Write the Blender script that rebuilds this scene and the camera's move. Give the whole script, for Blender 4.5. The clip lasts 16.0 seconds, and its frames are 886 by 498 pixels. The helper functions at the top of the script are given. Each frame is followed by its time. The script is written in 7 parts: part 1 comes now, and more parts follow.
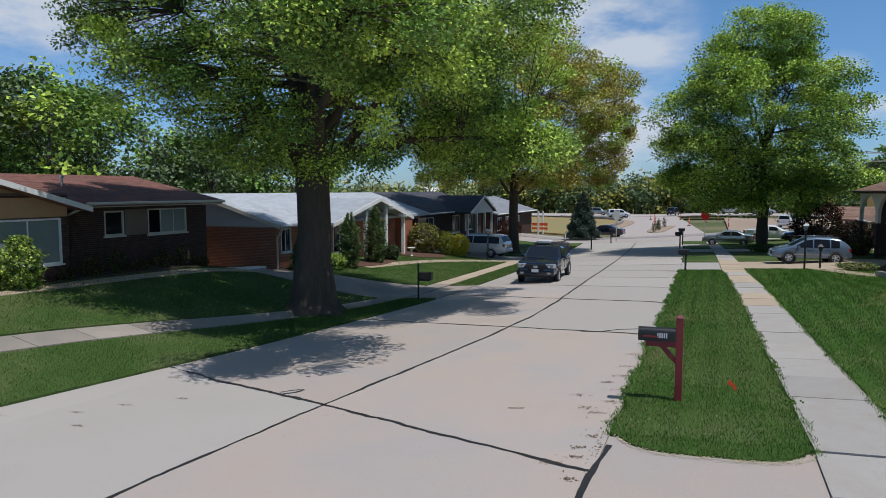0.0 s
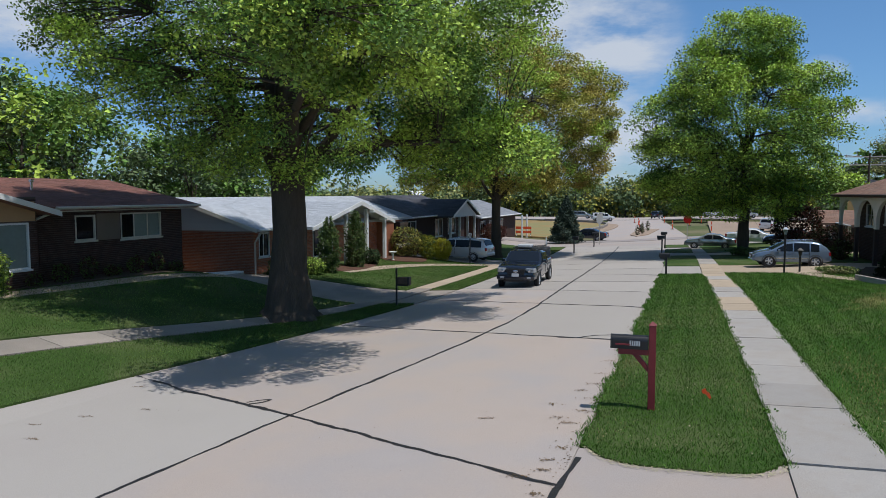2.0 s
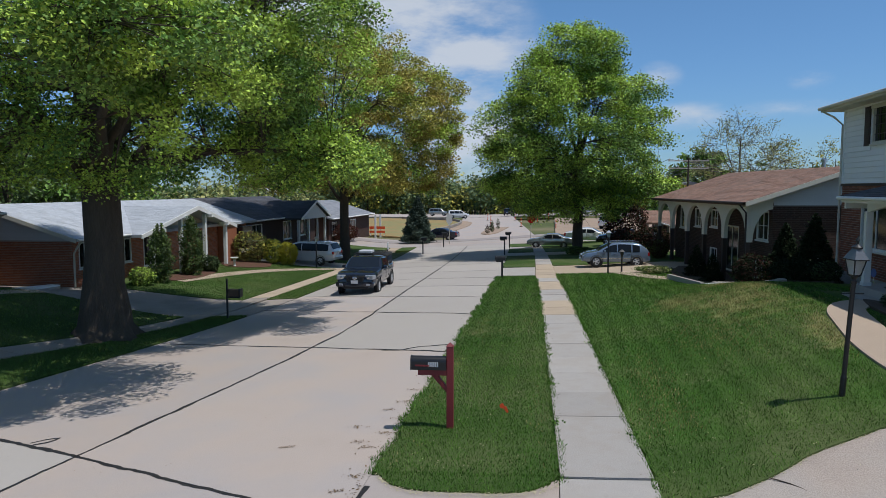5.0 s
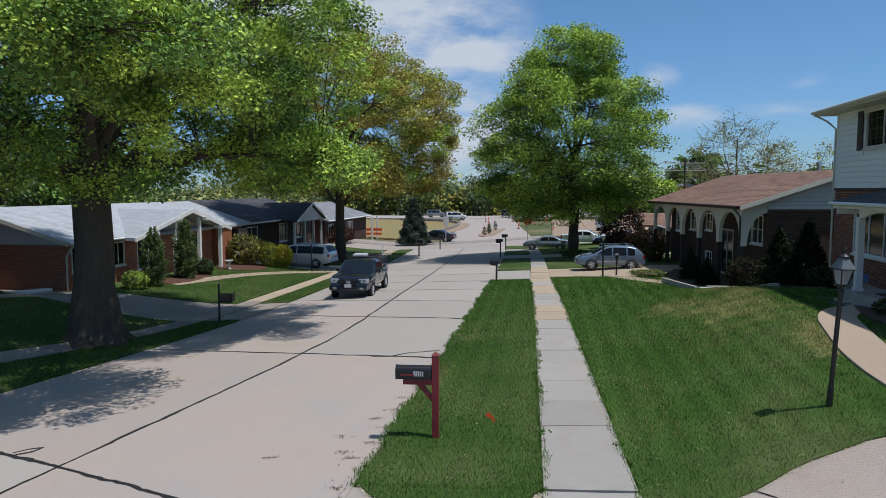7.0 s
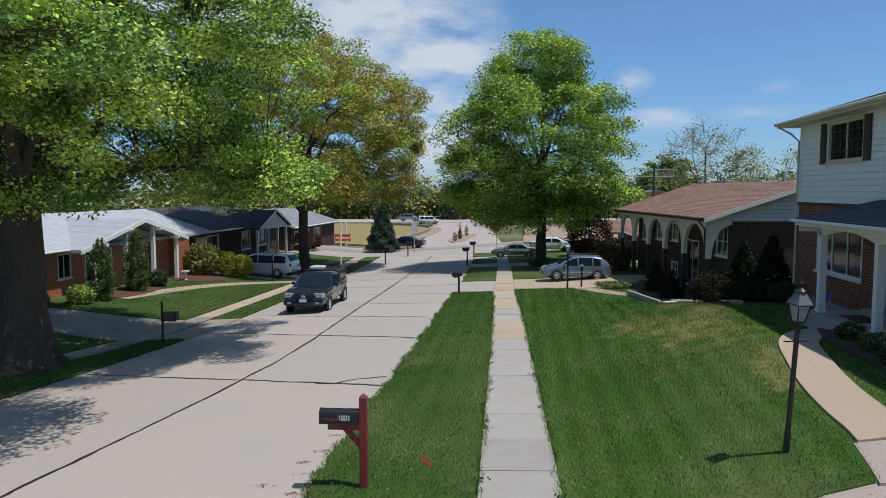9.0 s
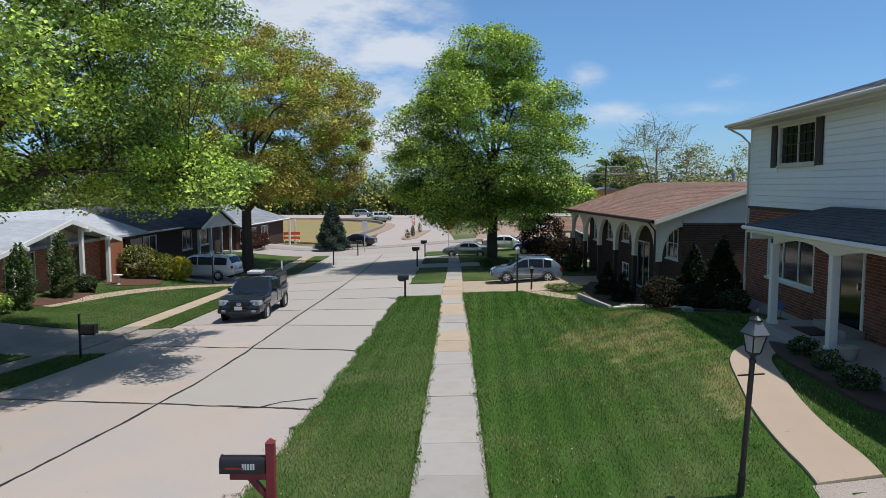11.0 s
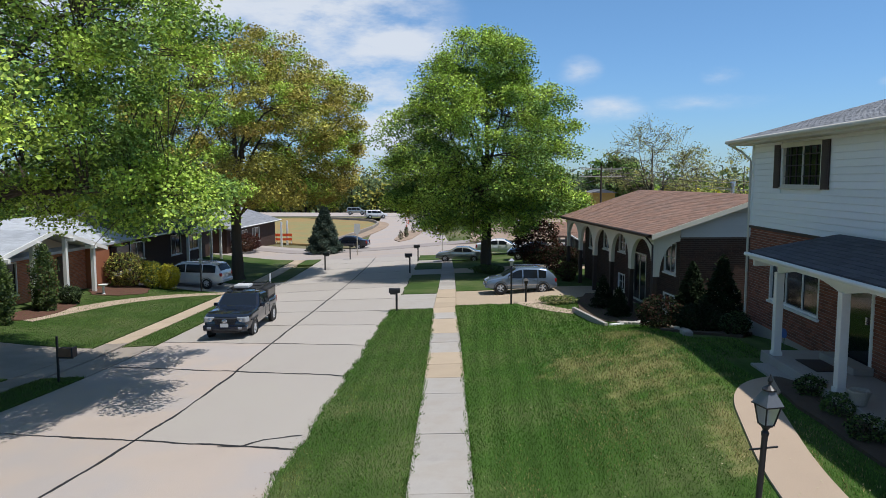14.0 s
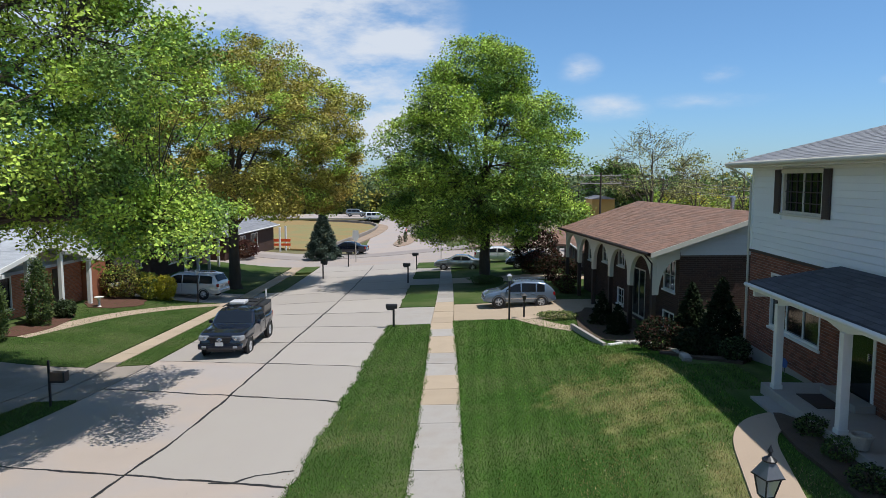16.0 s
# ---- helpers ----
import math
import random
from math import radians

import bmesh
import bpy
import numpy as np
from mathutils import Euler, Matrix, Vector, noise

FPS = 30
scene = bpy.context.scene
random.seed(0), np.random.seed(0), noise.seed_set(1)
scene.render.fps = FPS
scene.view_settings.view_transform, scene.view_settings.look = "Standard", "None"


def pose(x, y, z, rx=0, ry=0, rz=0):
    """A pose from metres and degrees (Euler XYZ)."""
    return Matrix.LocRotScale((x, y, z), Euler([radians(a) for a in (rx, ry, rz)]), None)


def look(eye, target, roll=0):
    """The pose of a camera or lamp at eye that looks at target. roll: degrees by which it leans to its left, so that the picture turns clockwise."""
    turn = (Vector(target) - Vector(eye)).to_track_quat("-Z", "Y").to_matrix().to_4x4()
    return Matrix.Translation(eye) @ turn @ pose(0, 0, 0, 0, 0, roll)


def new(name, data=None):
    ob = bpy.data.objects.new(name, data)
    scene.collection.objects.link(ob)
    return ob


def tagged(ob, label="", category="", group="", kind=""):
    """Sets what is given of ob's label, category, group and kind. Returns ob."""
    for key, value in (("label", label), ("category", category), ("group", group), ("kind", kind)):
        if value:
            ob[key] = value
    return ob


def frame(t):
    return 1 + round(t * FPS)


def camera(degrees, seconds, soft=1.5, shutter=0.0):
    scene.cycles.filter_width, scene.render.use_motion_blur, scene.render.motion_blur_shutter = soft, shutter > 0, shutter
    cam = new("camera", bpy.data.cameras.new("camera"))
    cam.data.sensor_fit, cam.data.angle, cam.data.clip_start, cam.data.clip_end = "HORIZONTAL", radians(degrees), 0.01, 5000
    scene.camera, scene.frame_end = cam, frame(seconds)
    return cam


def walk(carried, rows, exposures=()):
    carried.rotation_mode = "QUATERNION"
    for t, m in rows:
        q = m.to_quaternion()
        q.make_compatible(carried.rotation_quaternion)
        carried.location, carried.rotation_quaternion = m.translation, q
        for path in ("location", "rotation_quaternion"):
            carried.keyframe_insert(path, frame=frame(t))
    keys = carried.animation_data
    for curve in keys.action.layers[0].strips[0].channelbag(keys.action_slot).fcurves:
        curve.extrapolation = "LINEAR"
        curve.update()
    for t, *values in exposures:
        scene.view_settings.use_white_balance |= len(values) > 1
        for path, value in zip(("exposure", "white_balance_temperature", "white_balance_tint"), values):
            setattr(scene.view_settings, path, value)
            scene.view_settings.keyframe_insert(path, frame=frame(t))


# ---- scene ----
cam = camera(64.2, 16.0, soft=0.6)
# seconds, place in metres, turn in degrees
PATH = [
    (0.0, -0.030, -0.293, 3.726, 85.21, -0.00, 21.03),
    (0.5, -0.054, -0.207, 3.710, 85.25, 0.00, 20.50),
    (1.0, -0.047, -0.109, 3.708, 85.19, 0.00, 20.58),
    (1.5, 0.024, 0.007, 3.725, 85.40, 0.00, 20.15),
    (2.0, 0.146, 0.106, 3.748, 85.48, -0.00, 19.92),
    (2.5, 0.284, 0.134, 3.780, 85.35, 0.00, 18.01),
    (3.0, 0.448, 0.112, 3.837, 85.27, -0.00, 15.44),
    (3.5, 0.650, 0.114, 3.914, 85.27, -0.00, 13.33),
    (4.0, 0.853, 0.159, 4.001, 85.20, 0.00, 11.21),
    (4.5, 1.024, 0.261, 4.107, 85.07, 0.01, 9.50),
    (5.0, 1.166, 0.436, 4.231, 85.13, 0.02, 8.82),
    (7.5, 1.450, 0.660, 4.420, 85.24, 0.01, 8.69),
    (8.0, 1.570, 0.860, 4.540, 85.36, 0.01, 8.43),
    (8.5, 1.735, 1.220, 4.640, 85.50, 0.00, 8.15),
    (9.0, 1.953, 1.694, 4.725, 85.36, 0.00, 6.81),
    (9.5, 2.109, 2.153, 4.795, 85.19, 0.00, 4.76),
    (10.0, 2.188, 2.569, 4.874, 85.05, 0.01, 3.20),
    (12.5, 2.450, 3.320, 5.303, 84.73, 0.00, 3.51),
    (13.0, 2.411, 3.507, 5.446, 84.66, -0.00, 3.27),
    (13.5, 2.390, 3.685, 5.592, 84.52, -0.00, 3.05),
    (14.0, 2.382, 3.840, 5.749, 84.41, -0.01, 2.87),
    (14.5, 2.373, 3.970, 5.925, 84.32, -0.01, 2.78),
    (15.0, 2.373, 4.081, 6.114, 84.33, -0.01, 2.74),
    (15.5, 2.411, 4.156, 6.300, 84.32, -0.00, 2.80),
    (16.0, 2.489, 4.188, 6.474, 84.28, -0.01, 2.89),
]
walk(cam, [(t, pose(x, y, z, rx, ry, rz)) for t, x, y, z, rx, ry, rz in PATH], [(0.0, -0.24, 6220, 10), (5.0, -0.27, 6220, 10), (9.0, -0.13, 6320, 10), (12.5, 0.06, 6420, 10), (16.0, 0.06, 6420, 10)])

# ---- sky and sun ----
SUN_WAY = Vector((0.365, -0.13, 0.922)).normalized()   # towards the sun
sun_elev = math.asin(SUN_WAY.z)
world = bpy.data.worlds.new("sky")
scene.world = world
world.use_nodes = True
wn, wl = world.node_tree.nodes, world.node_tree.links
wn.clear()
w_out, w_bg = wn.new("ShaderNodeOutputWorld"), wn.new("ShaderNodeBackground")
w_sky = wn.new("ShaderNodeTexSky")
w_sky.sky_type, w_sky.sun_disc = "NISHITA", False
w_sky.sun_elevation = sun_elev
w_sky.sun_rotation = math.atan2(SUN_WAY.x, SUN_WAY.y)
w_sky.air_density, w_sky.dust_density, w_sky.ozone_density = 1.0, 0.3, 2.0
w_bg.inputs["Strength"].default_value = 0.112


# thin spring clouds: stretched noise over the sky, thicker in one long bank
w_co = wn.new("ShaderNodeTexCoord")
w_map = wn.new("ShaderNodeMapping")
w_map.inputs["Scale"].default_value = (4.0, 4.0, 11.0)
w_map.inputs["Rotation"].default_value = (0.0, radians(-14), 0.0)
wl.new(w_co.outputs["Generated"], w_map.inputs["Vector"])
w_n1 = wn.new("ShaderNodeTexNoise")
w_n1.inputs["Scale"].default_value, w_n1.inputs["Detail"].default_value, w_n1.inputs["Roughness"].default_value = 2.2, 8.0, 0.62
wl.new(w_map.outputs["Vector"], w_n1.inputs["Vector"])


def cloud_blob(direction, spread, lo, hi):
    """A soft round patch about a direction: 1 in the middle, 0 outside."""
    d = wn.new("ShaderNodeVectorMath")
    d.operation = "SUBTRACT"
    wl.new(w_co.outputs["Generated"], d.inputs[0])
    d.inputs[1].default_value = direction
    s = wn.new("ShaderNodeVectorMath")
    s.operation = "MULTIPLY"
    wl.new(d.outputs[0], s.inputs[0])
    s.inputs[1].default_value = spread
    ln = wn.new("ShaderNodeVectorMath")
    ln.operation = "LENGTH"
    wl.new(s.outputs[0], ln.inputs[0])
    r = wn.new("ShaderNodeMapRange")
    r.inputs[1].default_value, r.inputs[2].default_value, r.inputs[3].default_value, r.inputs[4].default_value = 0.0, 1.0, hi, lo
    wl.new(ln.outputs["Value"], r.inputs[0])
    return r.outputs[0]


def wmath(op, a, b):
    m = wn.new("ShaderNodeMath")
    m.operation = op
    for k, v in enumerate((a, b)):
        if isinstance(v, (int, float)):
            m.inputs[k].default_value = v
        else:
            wl.new(v, m.inputs[k])
    return m.outputs[0]


blobs = None
for direction, spread, *full in (
    ((-0.33, 0.92, 0.25), (3.8, 1.0, 7.5)), ((-0.22, 0.955, 0.215), (4.4, 1.0, 9.5)), ((-0.12, 0.975, 0.185), (8.0, 1.0, 14.0)),
    ((-0.165, 0.98, 0.14), (9.0, 1.0, 10.0)), ((-0.12, 0.99, 0.08), (8.0, 1.0, 11.0)), ((0.135, 0.98, 0.145), (25.0, 1.0, 38.0), 0.55),
    ((0.175, 0.98, 0.095), (14.0, 1.0, 40.0), 0.6), ((0.31, 0.94, 0.133), (30.0, 1.0, 60.0), 0.5), ((0.50, 0.86, 0.115), (30.0, 1.0, 70.0), 0.6), ((0.30, 0.95, 0.10), (9.0, 1.0, 60.0), 0.35), ((-0.52, 0.82, 0.23), (3.0, 1.0, 7.0), 0.9), ((-0.77, 0.6, 0.22), (6.0, 6.0, 10.0)),
):
    b = cloud_blob(direction, spread, 0.0, full[0] if full else 1.0)
    blobs = b if blobs is None else wmath("MAXIMUM", blobs, b)
w_sum = wmath("MULTIPLY", wmath("POWER", blobs, 0.7), wmath("MULTIPLY_ADD", w_n1.outputs["Fac"], 2.7))
w_sum.node.inputs[1].links[0].from_node.inputs[2].default_value = -0.56
w_ramp = wn.new("ShaderNodeMapRange")
w_ramp.interpolation_type = "SMOOTHSTEP"
w_ramp.inputs[1].default_value, w_ramp.inputs[2].default_value = 0.10, 0.85
wl.new(w_sum, w_ramp.inputs[0])
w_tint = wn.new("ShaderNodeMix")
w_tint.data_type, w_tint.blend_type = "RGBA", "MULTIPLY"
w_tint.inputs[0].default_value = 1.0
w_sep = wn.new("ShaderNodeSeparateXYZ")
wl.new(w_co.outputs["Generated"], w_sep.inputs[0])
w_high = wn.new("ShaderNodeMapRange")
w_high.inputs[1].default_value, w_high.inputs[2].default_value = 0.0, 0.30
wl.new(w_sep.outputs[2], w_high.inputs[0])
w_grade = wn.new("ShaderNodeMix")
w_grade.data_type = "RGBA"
# tint added to the unseen upper sky, so shade turns less blue
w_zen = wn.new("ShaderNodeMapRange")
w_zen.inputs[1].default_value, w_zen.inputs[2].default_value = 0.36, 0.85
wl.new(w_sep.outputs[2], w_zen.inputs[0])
w_zenith_tint = wn.new("ShaderNodeMix")
w_zenith_tint.data_type = "RGBA"
w_zenith_tint.inputs[7].default_value = (0.98, 1.0, 0.92, 1)
wl.new(w_zen.outputs[0], w_zenith_tint.inputs[0])
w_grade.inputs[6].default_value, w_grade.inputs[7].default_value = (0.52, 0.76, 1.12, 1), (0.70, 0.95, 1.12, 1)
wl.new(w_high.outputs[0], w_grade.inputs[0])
wl.new(w_grade.outputs[2], w_zenith_tint.inputs[6])
wl.new(w_zenith_tint.outputs[2], w_tint.inputs[7])
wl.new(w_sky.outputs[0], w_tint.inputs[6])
w_mix = wn.new("ShaderNodeMix")
w_mix.data_type = "RGBA"
w_mix.inputs[7].default_value = (6.2, 6.6, 7.2, 1)
wl.new(wmath("MULTIPLY", w_ramp.outputs[0], 0.9), w_mix.inputs[0])
wl.new(w_tint.outputs[2], w_mix.inputs[6])
wl.new(w_mix.outputs[2], w_bg.inputs["Color"])
wl.new(w_bg.outputs[0], w_out.inputs[0])

sun = new("sun", bpy.data.lights.new("sun", "SUN"))
sun.data.energy, sun.data.angle, sun.data.color = 4.0, radians(0.53), (1.0, 0.965, 0.91)
sun.matrix_world = look((0, 0, 0), -SUN_WAY)


# ---- materials ----
def mat(name, color, rough=0.8, metal=0.0, vary=0.15, scale=3.0, fine=40.0, bump=0.15, spec=0.5, tint=None, island=0.0, obj=0.0, stretch=(1, 1, 1), translucent=0.0, dry=(), dry_color=(0.40, 0.33, 0.15), stripes=0.0):
    """A surface whose colour wanders at two scales, with fine relief. tint: a second colour in patches; island, obj: spread of brightness from piece to piece."""
    m = bpy.data.materials.new(name)
    m.use_nodes = True
    n, l = m.node_tree.nodes, m.node_tree.links
    p = n["Principled BSDF"]
    p.inputs["Roughness"].default_value, p.inputs["Metallic"].default_value = rough, metal
    p.inputs["Specular IOR Level"].default_value = spec
    co = n.new("ShaderNodeTexCoord")
    mp = n.new("ShaderNodeMapping")
    mp.inputs["Scale"].default_value = stretch
    l.new(co.outputs["Object"], mp.inputs["Vector"])
    big, small = n.new("ShaderNodeTexNoise"), n.new("ShaderNodeTexNoise")
    big.inputs["Scale"].default_value, big.inputs["Detail"].default_value = scale, 4.0
    small.inputs["Scale"].default_value, small.inputs["Detail"].default_value = fine, 3.0
    for t in (big, small):
        l.new(mp.outputs[0], t.inputs["Vector"])
    base = n.new("ShaderNodeMix")
    base.data_type = "RGBA"
    base.inputs[6].default_value = (*color, 1)
    base.inputs[7].default_value = (*(tint or color), 1)
    rmp = n.new("ShaderNodeMapRange")
    rmp.inputs[1].default_value, rmp.inputs[2].default_value = 0.42, 0.62
    l.new(big.outputs["Fac"], rmp.inputs[0])
    l.new(rmp.outputs[0], base.inputs[0])

    base_out = base.outputs[2]

    def mth(op, a, b, c=None):
        q = n.new("ShaderNodeMath")
        q.operation = op
        for k, v in enumerate((a, b, c)):
            if v is None:
                continue
            if isinstance(v, (int, float)):
                q.inputs[k].default_value = v
            else:
                l.new(v, q.inputs[k])
        return q.outputs[0]

    if dry:
        # worn patches with ragged rims, where the grass has gone to straw
        mask = None
        for cx, cy, sa_, sb_ in dry:
            d1, d2, d3 = (n.new("ShaderNodeVectorMath") for _ in range(3))
            d1.operation, d2.operation, d3.operation = "SUBTRACT", "MULTIPLY", "LENGTH"
            l.new(co.outputs["Object"], d1.inputs[0])
            d1.inputs[1].default_value = (cx, cy, 0)
            l.new(d1.outputs[0], d2.inputs[0])
            d2.inputs[1].default_value = (1 / sa_, 1 / sb_, 0)
            l.new(d2.outputs[0], d3.inputs[0])
            one = mth("SUBTRACT", 1.0, d3.outputs["Value"])
            mask = one if mask is None else mth("MAXIMUM", mask, one)
        rag = n.new("ShaderNodeTexNoise")
        rag.inputs["Scale"].default_value, rag.inputs["Detail"].default_value = 1.6, 6.0
        l.new(co.outputs["Object"], rag.inputs["Vector"])
        edge_ = n.new("ShaderNodeMapRange")
        edge_.interpolation_type = "SMOOTHSTEP"
        edge_.inputs[1].default_value, edge_.inputs[2].default_value, edge_.inputs[4].default_value = 0.0, 1.0, 0.48
        l.new(mth("ADD", mask, mth("MULTIPLY_ADD", rag.outputs["Fac"], 2.4, -1.25)), edge_.inputs[0])
        worn = n.new("ShaderNodeMix")
        worn.data_type = "RGBA"
        worn.inputs[7].default_value = (*dry_color, 1)
        l.new(edge_.outputs[0], worn.inputs[0])
        l.new(base_out, worn.inputs[6])
        base_out = worn.outputs[2]
    val = mth("ADD", mth("MULTIPLY_ADD", big.outputs["Fac"], 2 * vary, 1 - vary), mth("MULTIPLY_ADD", small.outputs["Fac"], 2 * vary, -vary))
    if stripes:
        # passes of the mower, bent one way and then the other
        sv = n.new("ShaderNodeTexWave")
        sv.wave_type, sv.bands_direction = "BANDS", "X"
        sv.inputs["Scale"].default_value, sv.inputs["Distortion"].default_value, sv.inputs["Detail Scale"].default_value = 0.55, 1.2, 0.4
        l.new(co.outputs["Object"], sv.inputs["Vector"])
        val = mth("MULTIPLY", val, mth("MULTIPLY_ADD", sv.outputs["Fac"], 2 * stripes, 1 - stripes))
    if island:
        g = n.new("ShaderNodeNewGeometry")
        val = mth("MULTIPLY", val, mth("MULTIPLY_ADD", g.outputs["Random Per Island"], 2 * island, 1 - island))
    if obj:
        g = n.new("ShaderNodeObjectInfo")
        val = mth("MULTIPLY", val, mth("MULTIPLY_ADD", g.outputs["Random"], 2 * obj, 1 - obj))
    hsv = n.new("ShaderNodeHueSaturation")
    l.new(val, hsv.inputs["Value"])
    l.new(base_out, hsv.inputs["Color"])
    l.new(hsv.outputs[0], p.inputs["Base Color"])
    if bump:
        b = n.new("ShaderNodeBump")
        b.inputs["Strength"].default_value, b.inputs["Distance"].default_value = min(1.0, bump), 0.02
        l.new(small.outputs["Fac"], b.inputs["Height"])
        l.new(b.outputs[0], p.inputs["Normal"])
    if translucent:
        tr, mx = n.new("ShaderNodeBsdfTranslucent"), n.new("ShaderNodeMixShader")
        l.new(hsv.outputs[0], tr.inputs["Color"])
        mx.inputs[0].default_value = translucent
        l.new(p.outputs[0], mx.inputs[1])
        l.new(tr.outputs[0], mx.inputs[2])
        l.new(mx.outputs[0], n["Material Output"].inputs[0])
    return m


def glass_mat(name, color, rough=0.05):
    m = mat(name, color, rough, 0.0, 0.05, 1.0, 3.0, 0.0, 0.35)
    m.node_tree.nodes["Principled BSDF"].inputs["Coat Weight"].default_value = 0.1
    return m


